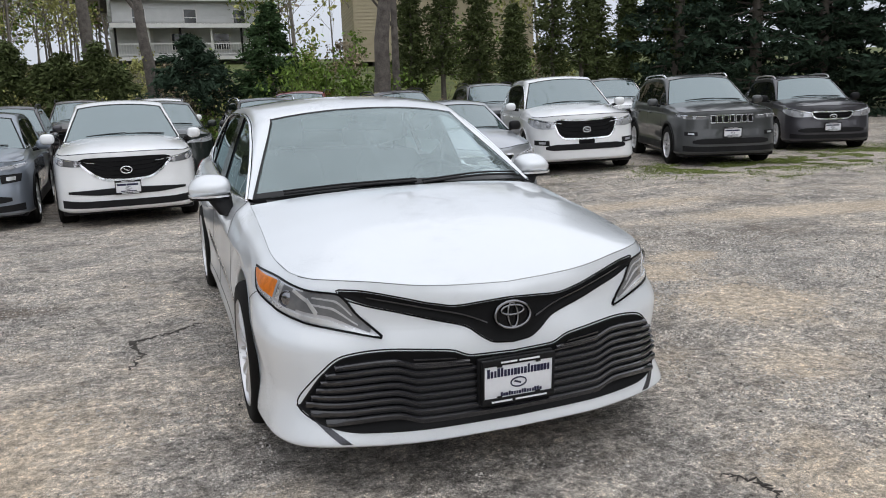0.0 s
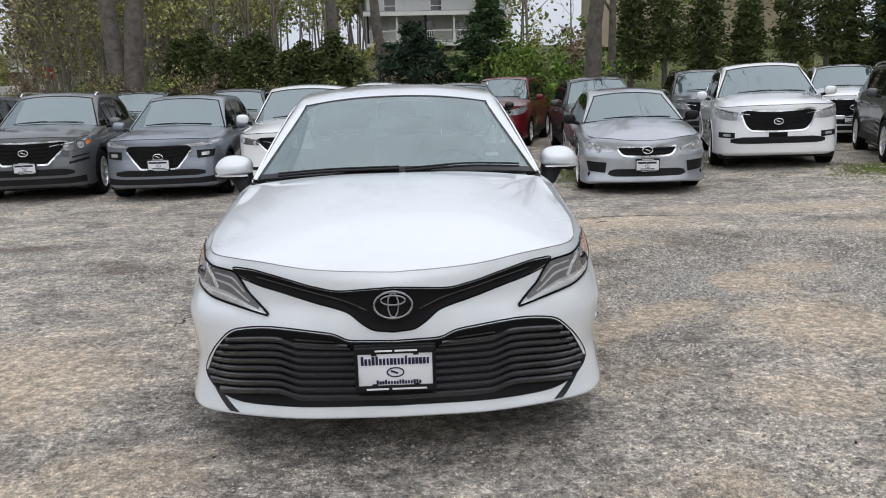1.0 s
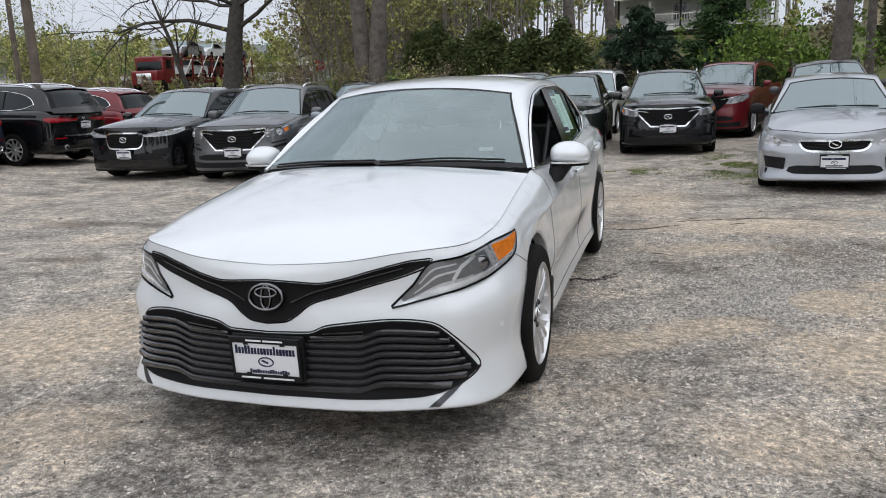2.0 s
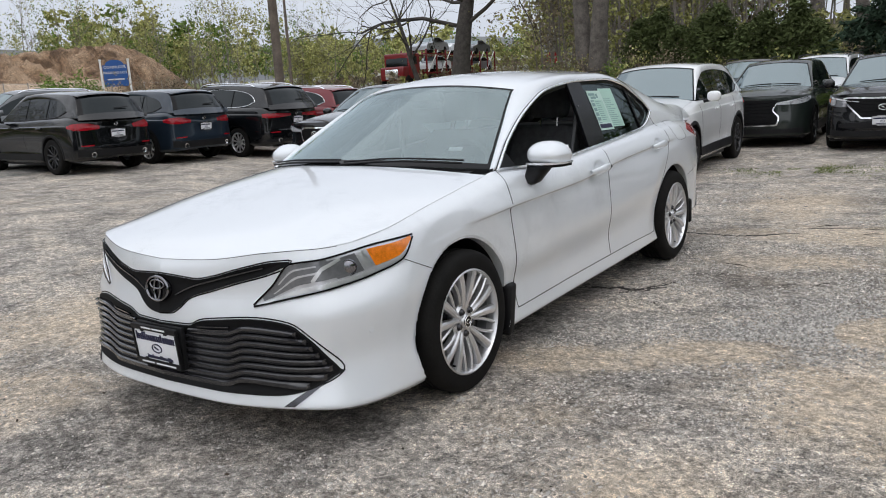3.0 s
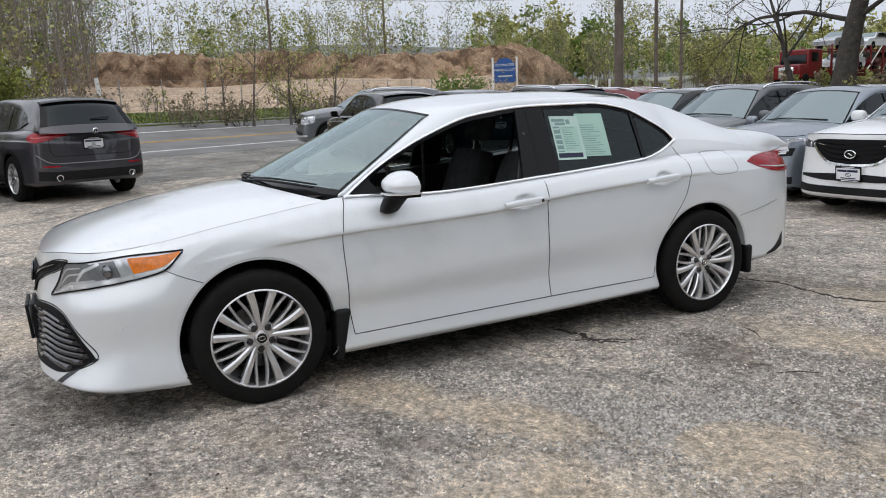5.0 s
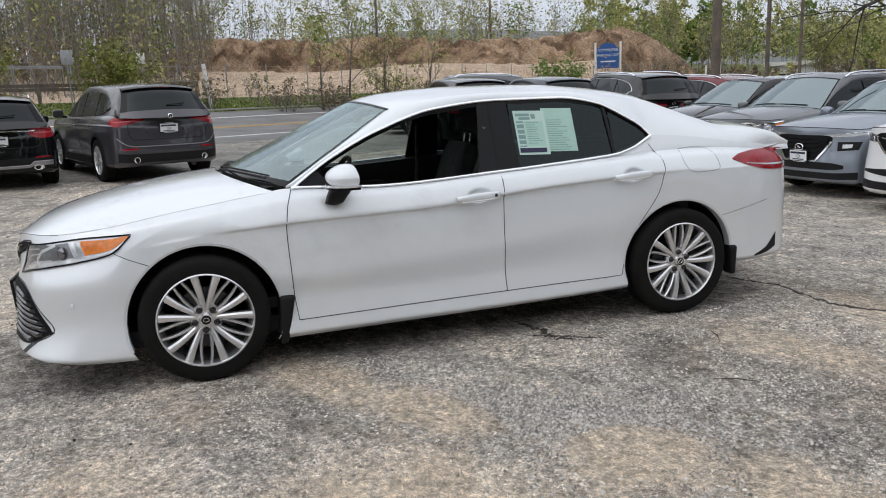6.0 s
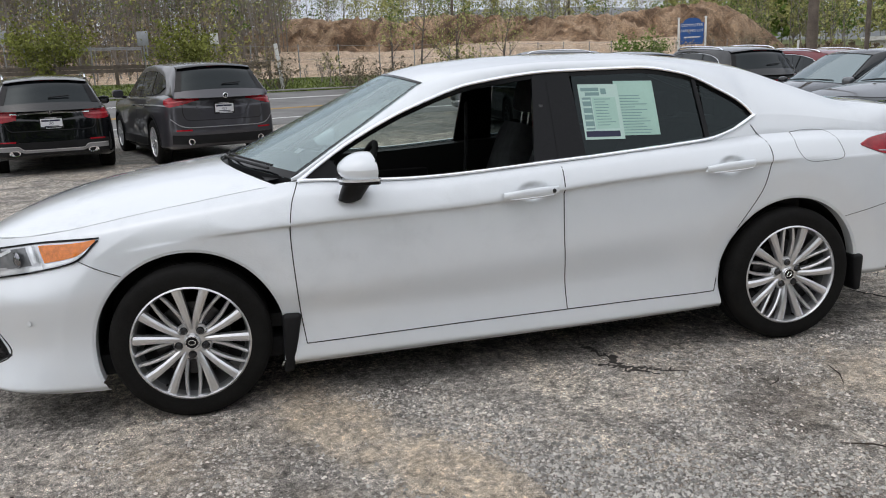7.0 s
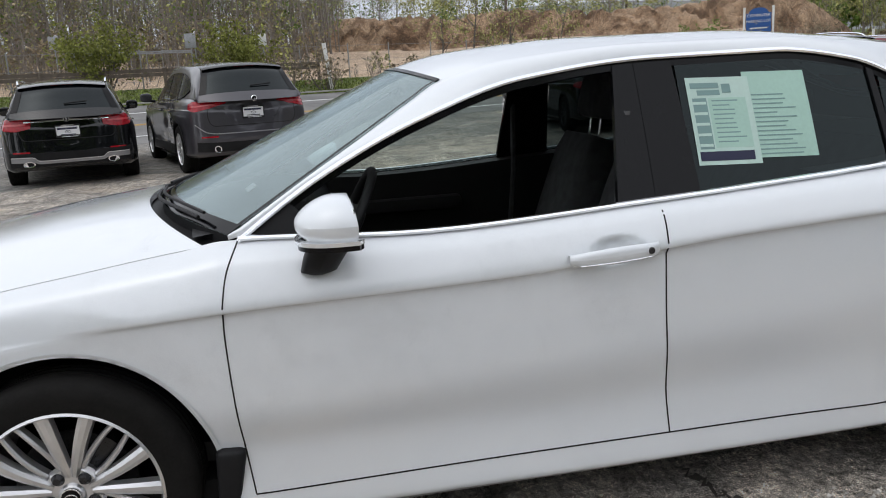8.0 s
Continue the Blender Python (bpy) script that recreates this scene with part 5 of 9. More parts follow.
SUV = dict(
    plan=[(0, -0.90), (0.32, -0.885), (0.60, -0.825), (0.79, -0.70), (0.87, -0.50), (0.902, -0.26), (0.913, 0.0), (0.905, 0.5), (0.90, 1.2), (0.90, 1.8), (0.908, 2.3), (0.912, 2.7), (0.895, 3.1), (0.84, 3.43), (0.64, 3.60), (0.3, 3.66), (0, 3.67)],
    rows=[
        ([(0, 0.22), (4, 0.21), (7, 0.22), (10, 0.24), (16, 0.32)], [(0, 0.06), (5, 0.05), (8, 0.06), (16, 0.08)]),
        ([(0, 0.27), (4, 0.26), (7, 0.28), (10, 0.30), (16, 0.39)], [(0, 0.0), (5, 0.0), (8, 0.008), (16, 0.0)]),
        ([(0, 0.45), (4, 0.47), (8, 0.47), (12, 0.50), (16, 0.55)], [(0, 0.0), (3, 0.006), (5, 0.0), (6, 0.0), (8, 0.04), (10, 0.02), (11, 0.0), (16, -0.01)]),
        ([(0, 0.66), (4, 0.68), (8, 0.70), (12, 0.76), (16, 0.74)], [(0, 0.02), (2, 0.035), (4, 0.012), (6, 0.0), (8, 0.008), (11, 0.0), (16, 0.02)]),
        ([(0, 0.81), (3, 0.82), (5, 0.89), (7, 0.925), (9, 0.945), (12, 0.96), (16, 0.90)], [(0, 0.03), (2, 0.05), (4, 0.025), (6, 0.018), (9, 0.014), (11, 0.012), (13, 0.02), (16, 0.045)]),
        ([(0, 0.83), (3, 0.84), (5, 0.91), (7, 0.943), (9, 0.963), (12, 0.978), (16, 0.93)], [(0, 0.032), (2, 0.052), (4, 0.03), (6, 0.03), (9, 0.03), (11, 0.026), (13, 0.03), (16, 0.05)]),
    ],
    top_inset=[(0, 0.055), (2, 0.06), (4, 0.06), (5, 0.09), (6, 0.125), (7, 0.13), (8, 0.10), (10, 0.105), (12, 0.115), (13, 0.10), (16, 0.06)],
    belt_z=[(0, 0.97), (6.9, 1.075), (7.1, 1.075), (8, 1.08), (10, 1.115), (12, 1.13), (13, 1.115), (16, 1.07)],
    hood_z=(curve((-0.9, 0.95), (-0.8, 0.99), (-0.6, 1.045), (-0.2, 1.105), (0.2, 1.145), (0.5, 1.165)),
            curve((-0.9, 0.885), (-0.7, 0.93), (-0.45, 0.97), (-0.1, 1.02), (0.3, 1.06), (0.5, 1.08)),
            curve((-0.9, 0.81), (-0.5, 0.812), (0.0, 0.79), (0.5, 0.775)), 2.8),
    cowl=0.50, cowl_bow=0.22,
    screen=(0.50, 1.15), screen_bow=(0.26, 0.10), screen_rise=(0.065, 0.05),
    edge=[(0.48, 0.775, 1.07), (0.65, 0.725, 1.19), (0.85, 0.665, 1.335), (1.05, 0.605, 1.475), (1.15, 0.58, 1.54), (1.4, 0.60, 1.595), (2.0, 0.605, 1.61), (2.7, 0.595, 1.595), (3.15, 0.575, 1.555), (3.30, 0.60, 1.47), (3.42, 0.655, 1.30), (3.50, 0.70, 1.18), (3.56, 0.735, 1.08)],
    glass_top=[(0.52, 1.085), (0.65, 1.165), (0.85, 1.29), (1.10, 1.415), (1.4, 1.495), (1.9, 1.52), (2.4, 1.505), (2.8, 1.455), (3.05, 1.36), (3.14, 1.25)],
    glass_lift=[(2.3, 0.0), (2.6, 0.004), (2.9, 0.03), (3.14, 0.12)],
    lean=0.34, roof_end=3.17, rear_glass_end=3.50, roof_bow=0.10, tail_bow=0.16, crown=(0.045, 0.03, 0.0, 0.0),
)


def parked_car(name, label, group, at, size, wb, mat, look_of, kind="suv", r=0.36, rim_mat=None, spokes=10, wheel_w=0.225):
    """A parked car: size is length, width, height; look_of holds its face, its tail and its trim."""
    L = look_of
    car = thing(name, label, "car", group, at)
    sp, (sx, sy, sz) = car_curves(*size, kind)
    B = Body(sp)
    base_wb = (2.825 if kind == "saloon" else 2.70) * sy
    ar = r + 0.045
    arches = [(0.0, r, ar), (base_wb, r, ar)]
    part("body_shell", B.cut_shell(arches), mat, car)
    part("bonnet", B.g["bonnet"], mat, car)
    lip = B.top[B.k <= 4.4]
    lip = np.concatenate([(lip * (-1, 1, 1))[:0:-1], lip])
    part("bonnet_gap", tube(lip, 0.0045, 5), SEAM, car)
    part("roof", B.g["roof"], L.get("roof", mat), car)
    g = B.g["upper"]
    part("upper_side", g, mat, car)
    part("tailgate", B.g["tail"], mat, car)
    part("windscreen", B.g["windscreen"], SCREENGLASS, car, "windscreen that mirrors the pale sky")
    W = B.screen
    inn = (0, -0.003, 0.004)
    pair("screen_band", sheet(np.stack([W[:, -1] + inn, W[:, -1] * 0.6 + W[:, -2] * 0.4 + inn], 1)), GLOSSBLACK, car)
    part("screen_band", sheet(np.stack([W[-1] + inn, W[-1] * 0.5 + W[-2] * 0.5 + inn], 0)), GLOSSBLACK, car)
    for k0, k1 in ((6, 18), (17, 29)):
        line_ = W[1, k0:k1] + np.stack([np.zeros(k1 - k0), np.full(k1 - k0, -0.008), -0.004 + 0.012 * np.linspace(0, 1, k1 - k0)], 1)
        part("wiper", tube(line_, 0.007, 5), TRIM, car)
    part("rear_window", B.g["rear_glass"], FARGLASS, car, "dark rear window")
    part("cowl", B.g["cowl"], TRIM, car)
    for y, z, rr in arches:
        a = np.linspace(radians(-10), radians(190), 40)
        band = []
        for q, o in ((rr + 0.050 if L.get("clad", True) else rr + 0.018, 0.002), (rr + 0.02, 0.010), (rr - 0.004, 0.006)):
            P, _ = B.lay("side", np.stack([y + q * np.cos(a), np.maximum(z + q * np.sin(a), 0.22)], -1)[None])
            band.append(np.stack([P[0, :, 0] + o, y + q * np.cos(a), z + q * np.sin(a)], 1))
        band.append(band[-1] - (0.05, 0, 0))
        pair("arch_band", sheet(np.stack(band, 1)), TRIM if L.get("clad", True) else mat, car)
        lin = np.stack([np.stack([np.full(40, x), y + (rr + 0.004) * np.cos(a), z + (rr + 0.004) * np.sin(a)], 1) for x in (0.42, 0.86 * sx)], 1)
        pair("arch_liner", join(sheet(lin), (np.r_[lin[:, 0], [[0.42, y, z]]], [(i, i + 1, 40) for i in range(39)])), TRIM, car)
    y0 = base_wb / 2 - size[0] * 0.44
    part("underbody", box(0, (y0 + base_wb * 0.8) / 2, 0.25, 1.62 * sx, base_wb * 0.8 - y0, 0.16, 0.03), TRIM, car)
    part("rear_floor", box(0, base_wb * 1.02, 0.38, 1.30 * sx, base_wb * 0.44, 0.08, 0.03), TRIM, car)
    if L.get("clad", True):
        y0, y1 = ar + 0.03, base_wb - ar - 0.03
        pair("sill_cladding", B.strip("side", [(y0, 0.275 * sz), (y1, 0.285 * sz)], [(y0, 0.40 * sz), (y1, 0.42 * sz)], 16, 5, 0.008, 0.012), TRIM, car)
    # side windows
    ys = np.linspace(B.g0 + 0.004, B.g1, 60)
    zl, zu = np.minimum(B.zl(ys), B.zu(ys) - 0.002), B.zu(ys)

    def gp(y, z, off=0.0):
        return np.stack([B.glass_x(y, z) + off, y, z], -1)
    marks = [B.g0 + 0.004, 1.58 * sy, 2.45 * sy, B.g1]
    for y0, y1 in zip(marks[:-1], marks[1:]):
        yy = np.linspace(y0 + 0.02, y1 - 0.02, 18)
        w = np.linspace(0, 1, 5)[None]
        lo_, up_ = np.minimum(B.zl(yy), B.zu(yy) - 0.001), B.zu(yy)
        pair("side_window", sheet(gp(np.repeat(yy[:, None], 5, 1), lo_[:, None] * (1 - w) + up_[:, None] * w, 0.002)), FARGLASS, car, "dark side window")
    pair("window_frame", sheet(np.stack([gp(ys, zl - 0.004, -0.010), gp(ys, (zl + zu) / 2, -0.012), gp(ys, zu + 0.002, -0.010)], 1)), GLOSSBLACK, car)
    tr = CHROME if L.get("chrome", False) else GLOSSBLACK
    loopp = np.concatenate([gp(ys, zl, 0.006), gp(ys, zu, 0.006)[::-1]]) if L.get("chrome", False) else gp(ys, zl, 0.006)
    pair("window_trim", tube(loopp, 0.008, 6), tr, car)
    for y in (1.58 * sy,):
        seamz = [(y, B.zb(y) - 0.01), (y - 0.01, 0.7 * sz), (y + 0.01, 0.43 * sz)]
        pair("shut_line", B.line("side", seamz, 0.008), SEAM, car, smooth=0)
    pair("shut_line", B.line("side", [(0.50 * sy, 1.02 * sz), (0.47 * sy, 0.8 * sz), (0.50 * sy, 0.43 * sz)], 0.008), SEAM, car, smooth=0)
    pair("shut_line", B.line("side", [(2.50 * sy, B.zb(2.5 * sy) - 0.01), (2.46 * sy, 0.85 * sz), (2.25 * sy, 0.5 * sz)], 0.008), SEAM, car, smooth=0)
    for y in (1.36 * sy, 2.28 * sy):
        c = B.lay("side", np.array([[[y - 0.10, 0.925 * sz], [y, 0.93 * sz], [y + 0.10, 0.935 * sz]]]))[0][0]
        c[1] += (0.03, 0, 0)
        c[[0, 2]] += (0.012, 0, 0)
        pair("door_handle", tube(path3(c, 9), 0.014, 8), L.get("handle", mat), car)
    # mirrors
    mc = np.array((1.0 * sx, 0.70 * sy, 1.13 * sz)) if kind != "saloon" else np.array((0.97 * sx, 0.75 * sy, 1.01 * sz))
    v, f = ball((0, 0, 0), 1, 1, 1, 20)
    v = np.sign(v) * np.abs(v) ** 0.7 * np.array((0.098, 0.075, 0.076))
    v[:, 1] = np.where(v[:, 1] > 0.03, 0.03 + (v[:, 1] - 0.03) * 0.2, v[:, 1])
    for s_, mm in zip((1, -1), pair("wing_mirror", (v + mc, f), L.get("mirror", mat), car)):
        foot = tube([mc - (0.05, 0, 0.05), mc - (0.15, 0.0, 0.07)], 0.026, 10)
        part("mirror_foot", foot if s_ > 0 else mir(foot), TRIM, mm)
    if L.get("rails"):
        yy = np.linspace(1.25 * sy, 3.0 * sy, 20)
        z = B.ze(yy) + 0.05 - 0.045 * np.abs(np.linspace(-1, 1, 20)) ** 8
        pair("roof_rail", tube(np.stack([B.xe(yy) + 0.005, yy, z], 1), 0.016, 8), L["rails"], car, "roof rail")
    # face
    def zs(pts):
        return [(x * sx, (z + up * min(1.0, max(0.0, (z - 0.5) / 0.25))) * sz) for x, z in pts]

    def taller(lo, hi, k):
        return ([(a, (z0 + z1) / 2 - (z1 - z0) / 2 * k) for (a, z0), (_, z1) in zip(lo, hi)], [(a, (z0 + z1) / 2 + (z1 - z0) / 2 * k) for (a, z0), (_, z1) in zip(lo, hi)])
    up = 0.0 if kind == "saloon" else 0.038
    if "grille" in L:
        lo_, hi_ = L["grille"]
        part("grille", weld(both(B.strip("front", zs(lo_), zs(hi_), 26, 9, 0.006, 0.012))), L.get("grille_mat", GRILLEBLACK), car, "dark radiator grille")
        n = L.get("bars", 5)
        for i in range(1, n):
            t = i / n
            a, b = path3(zs(lo_), 24), path3(zs(hi_), 24)
            mid = a + (b - a) * t
            part("grille_bar", weld(both(B.strip("front", mid[:22] - (0, 0.004), mid[:22] + (0, 0.004), 18, 2, 0.013, 0.008))), L.get("bar_mat", GLOSSBLACK), car)
        if L.get("frame"):
            for pts in ((lo_, hi_) if L["frame"] == "all" else (lo_,)):
                part("grille_frame", weld(both(B.line("front", zs(pts), 0.026, 0.012, 30))), CHROME, car, "chrome grille frame")
    for i in range(L.get("slots", 0)):
        x = (i - (L["slots"] - 1) / 2) * 0.105 * sx
        fr = part("slot_frame", B.strip("front", zs([(x - 0.044, 0.728), (x + 0.044, 0.728)]), zs([(x - 0.046, 0.868), (x + 0.046, 0.868)]), 6, 5, 0.007, 0.012), CHROME, car, "chrome grille slot frame")
        part("grille_slot", B.strip("front", zs([(x - 0.034, 0.742), (x + 0.034, 0.742)]), zs([(x - 0.035, 0.854), (x + 0.035, 0.854)]), 6, 5, 0.011, 0.008), GRILLEBLACK, fr)
    if "lamp" in L:
        lo_, hi_ = taller(*L["lamp"], L.get("lamp_k", 1.15))
        lo_, hi_ = zs(lo_), zs(hi_)
        g = B.strip("diag", lo_, hi_, 26, 7, 0.006, 0.01)
        a, b = path3(lo_, 20), path3(hi_, 20)
        inner = B.strip("diag", a[3:15] + (b - a)[3:15] * 0.22, a[3:15] + (b - a)[3:15] * 0.72, 14, 4, 0.010, 0.008)
        strip2 = B.strip("diag", a[1:18] + (b - a)[1:18] * 0.80, a[1:18] + (b - a)[1:18] * 0.93, 14, 3, 0.010, 0.008)
        for s_, l_ in zip((1, -1), pair("headlamp", g, L.get("lamp_mat", LAMPSILVER), car, "clear headlamp")):
            for k, grow_ in ((6, 0.40), (11, 0.36)):
                mid = a[k] * 0.54 + b[k] * 0.46
                P_, N_ = B.lay("diag", np.array([[mid]]))
                q = np.linalg.norm(b[k] - a[k]) * grow_
                m_ = Matrix.Translation(Vector(P_[0, 0] + N_ * 0.012)) @ Vector((1, 0, 0)).rotation_difference(Vector(N_)).to_matrix().to_4x4()
                bowl = moved(lathe([(0.0, 0.016), (q * 0.45, 0.014), (q * 0.62, 0.009), (q * 0.70, 0.010), (q, 0.014), (q * 1.04, 0.004)], 18), m_)
                part("reflector", bowl if s_ > 0 else mir(bowl), LAMPSILVER, l_)
            sig_ = B.strip("diag", a[14:18] + (b - a)[14:18] * 0.25, a[14:18] + (b - a)[14:18] * 0.70, 8, 3, 0.010, 0.008)
            part("turn_signal", sig_ if s_ > 0 else mir(sig_), L.get("signal", LAMPSILVER), l_)
            part("light_strip", strip2 if s_ > 0 else mir(strip2), CHROME, l_)
    for key, mt, lab in (("intake", TRIM, "black lower intake"), ("lower", L.get("lower_mat", TRIM), "lower bumper trim"), ("skid", ALLOY, "silver skid strip")):
        if key in L:
            lo_, hi_ = L[key]
            part(key if key != "lower" else "bumper_trim", weld(both(B.strip("front", zs(lo_), zs(hi_), 26, 5, 0.006, 0.012))), mt, car, lab)
    if "fog" in L:
        for lo_, hi_, mt in L["fog"]:
            fa, fb = path3(zs(lo_), 12), path3(zs(hi_), 12)
            lens = B.strip("front", fa[3:9] + (fb - fa)[3:9] * 0.28, fa[3:9] + (fb - fa)[3:9] * 0.72, 8, 4, 0.013, 0.010)
            for s_, fg in zip((1, -1), pair("fog_lamp", B.strip("front", zs(lo_), zs(hi_), 12, 5, 0.008, 0.012), TRIM, car, "black fog lamp pocket")):
                if mt is not TRIM:
                    part("lens", lens if s_ > 0 else mir(lens), mt, fg)
    if "badge" in L:
        c = B.lay("front", np.array([[[0.0, L["badge"] * sz]]]))[0][0, 0] + (0, -0.02, 0)
        a = np.linspace(0, 2 * np.pi, 25)
        bd = part("badge", moved(lathe([(0, -0.012), (0.05, -0.008), (0.06, 0.004), (0.055, 0.02)], 24), Matrix.Translation(c) @ pose(0, 0, 0, 0, 0, 90) @ Matrix.Diagonal((1, 1.15, 0.75, 1))), GLOSSBLACK, car, "oval chrome badge")
        part("ring", moved(tube([(0.068 * np.cos(t), -0.012, 0.045 * np.sin(t)) for t in a], 0.007, 8), Matrix.Translation(c)), CHROME, bd)
        part("bar", moved(box(0, -0.012, 0, 0.07, 0.012, 0.014, 0.003), Matrix.Translation(c) @ pose(0, 0, 0, 0, 25, 0)), CHROME, bd)
    if "plate" in L:
        z = L["plate"] * sz
        c = B.lay("front", np.array([[[0.0, z]]]))[0][0, 0]
        plate_frame(car, Matrix.Translation(c + (0, -0.022, 0)) @ pose(0, 0, 0, 3))
    # tail
    if L.get("tail", False):
        T = L["tail"]
        lo_, hi_ = taller(*T["lamp"], 1.15)
        g = B.strip("reardiag", [(a * sx + (sx - sy) * 1.3 - (sy - 1) * 1.2, z * sz) for a, z in lo_], [(a * sx + (sx - sy) * 1.3 - (sy - 1) * 1.2, z * sz) for a, z in hi_], 26, 6, 0.008, 0.012)
        for s_, t_ in zip((1, -1), pair("tail_lamp", g, REDLENS, car, "red tail lamp")):
            a0 = [(a * sx + (sx - sy) * 1.3 - (sy - 1) * 1.2, z * sz) for a, z in lo_]
            b0 = [(a * sx + (sx - sy) * 1.3 - (sy - 1) * 1.2, z * sz) for a, z in hi_]
            a, b = path3(a0, 20), path3(b0, 20)
            st = B.strip("reardiag", a[2:18] + (b - a)[2:18] * 0.42, a[2:18] + (b - a)[2:18] * 0.58, 14, 3, 0.012, 0.008)
            part("lamp_strip", st if s_ > 0 else mir(st), T.get("strip", REDLENS), t_)
        c = B.lay("rear", np.array([[[0.0, T["plate"] * sz]]]))[0][0, 0]
        plate_frame(car, Matrix.Translation(c + (0, 0.022, 0)) @ pose(0, 0, 0, 4, 0, 180))
        part("rear_trim", weld(both(B.strip("rear", zs([(0, 0.36), (0.5, 0.36), (0.80, 0.37)]), zs([(0, T.get("trim", 0.50)), (0.5, T.get("trim", 0.50)), (0.80, T.get("trim", 0.50) + 0.01)]), 24, 5, 0.006, 0.012))), TRIM, car, "black lower bumper")
        if "bar" in T:
            z = T["bar"]
            part("chrome_bar", weld(both(B.strip("rear", zs([(0, z), (0.55, z)]), zs([(0, z + 0.022), (0.55, z + 0.022)]), 14, 3, 0.012, 0.01))), CHROME, car, "chrome tail strip")
        if "skid" in T:
            part("skid_plate", weld(both(B.strip("rear", zs([(0, 0.40), (0.4, 0.40), (0.5, 0.43), (0.78, 0.43)]), zs([(0, 0.44), (0.4, 0.44), (0.5, 0.50), (0.78, 0.50)]), 24, 4, 0.016, 0.014))), SATIN, car, "silver skid plate")
            part("skid_edge", weld(both(B.strip("rear", zs([(0, 0.44), (0.4, 0.44), (0.5, 0.50), (0.78, 0.50)]), zs([(0, 0.449), (0.4, 0.449), (0.5, 0.510), (0.78, 0.510)]), 24, 3, 0.018, 0.014))), ALLOY, car, "bright skid plate edge")
        c = B.lay("rear", np.array([[[0.0, T.get("badge", 0.98) * sz]]]))[0][0, 0]
        part("badge", moved(lathe([(0, 0.008), (0.045, 0.006), (0.05, 0)], 20), Matrix.Translation(c + (0, 0.008, 0)) @ pose(0, 0, 0, 0, 0, 90) @ Matrix.Diagonal((1, 0.85, 0.85, 1))), GLOSSBLACK, car, "round badge")
        part("badge_ring", moved(lathe([(0.034, 0.006), (0.039, 0.011), (0.046, 0.006), (0.048, 0)], 24), Matrix.Translation(c + (0, 0.008, 0)) @ pose(0, 0, 0, 0, 0, 90) @ Matrix.Diagonal((1, 0.9, 0.9, 1))), CHROME, car, "chrome badge ring")
        part("badge_bar", moved(box(0, 0.014, 0, 0.010, 0.006, 0.070, 0.002), Matrix.Translation(c)), CHROME, car)
        if "line" in T:
            z = T["line"]
            part("chrome_bar", weld(both(B.strip("rear", zs([(0, z), (0.50, z), (0.66, z + 0.02), (0.80, z + 0.12)]), zs([(0, z + 0.012), (0.50, z + 0.012), (0.66, z + 0.034), (0.80, z + 0.135)]), 20, 3, 0.010, 0.01))), SATIN, car, "satin silver bumper line")
        if "gate" in T:
            z = T["gate"]
            part("shut_line", weld(both(B.line("rear", zs([(0, z), (0.52, z), (0.60, z + 0.03), (0.63, z + 0.14), (0.62, z + 0.26)]), 0.012))), SEAM, car, smooth=0)
            part("plate_recess", weld(both(B.strip("rear", zs([(0, z + 0.045), (0.26, z + 0.045), (0.34, z + 0.09), (0.42, z + 0.20)]), zs([(0, z + 0.062), (0.255, z + 0.064), (0.325, z + 0.108), (0.41, z + 0.225)]), 26, 4, 0.014, 0.014))), mat, car, "raised edge round the plate recess")
        ex = B.lay("rear", np.array([[[0.55 * sx, 0.40 * sz]]]))[0][0, 0]
        pair("exhaust_tip", moved(lathe([(0.0, -0.03), (0.036, -0.03), (0.040, 0.0), (0.052, 0.002), (0.055, -0.02), (0.048, -0.08)], 24), Matrix.Translation(ex + (0, 0.03, 0.0)) @ pose(0, 0, 0, 0, 0, 90) @ Matrix.Diagonal((1, 1.5, 0.8, 1) if "skid" in T else (1, 1, 1, 1))), CHROME, car, "bright exhaust tip")
        for z_ in (T.get("reflector", 0.56),):
            pair("reflector", B.strip("rear", zs([(0.52, z_), (0.74, z_)]), zs([(0.52, z_ + 0.022), (0.74, z_ + 0.018)]), 8, 3, 0.008, 0.01), REDLENS, car, "red bumper reflector")
        # spoiler and wiper
        R = B.back
        sp_ = np.stack([R[0] + (0, -0.03, 0.012), R[0] + (0, 0.05, 0.008), R[0] + (0, 0.12, -0.02), R[2] + (0, 0.04, -0.01)], 0)
        part("roof_spoiler", sheet(sp_, 0.02, (0, 0, 1)), L.get("spoiler", mat), car)
        if "band" in T:
            part("screen_band", sheet(np.stack([q + (0, 0.006, 0.003) for q in R[1:1 + max(2, len(R) // 3)]], 0)), GLOSSBLACK, car, "black band along the rear window's top")
        part("high_stop_lamp", sheet(np.stack([R[2][12:21] + (0, 0.045, 0.0), R[3][12:21] + (0, 0.02, 0.0)], 0), 0.01, (0, 1, 0)), REDLENS, car)
        w0 = R[-3]
        part("rear_wiper", tube([w0[16] + (0, 0.015, 0.01), w0[13] + (0, 0.015, 0.02), w0[9] + (0, 0.012, 0.035)], 0.010, 6), TRIM, car)
        gl = R[:, :1]
        pair("pillar_trim", sheet(np.stack([R[:, -1] + (0.004, 0.006, 0.0), R[:, -3] + (0, 0.006, 0.002)], 1)), GLOSSBLACK, car)
    # seats show as dark shapes behind the screen only through its shine
    add_wheels(car, base_wb, (size[1] - wheel_w - 0.02), r, r * 0.66, wheel_w, spokes, rim_mat or ALLOY, False, r, r, n=24)
    return car


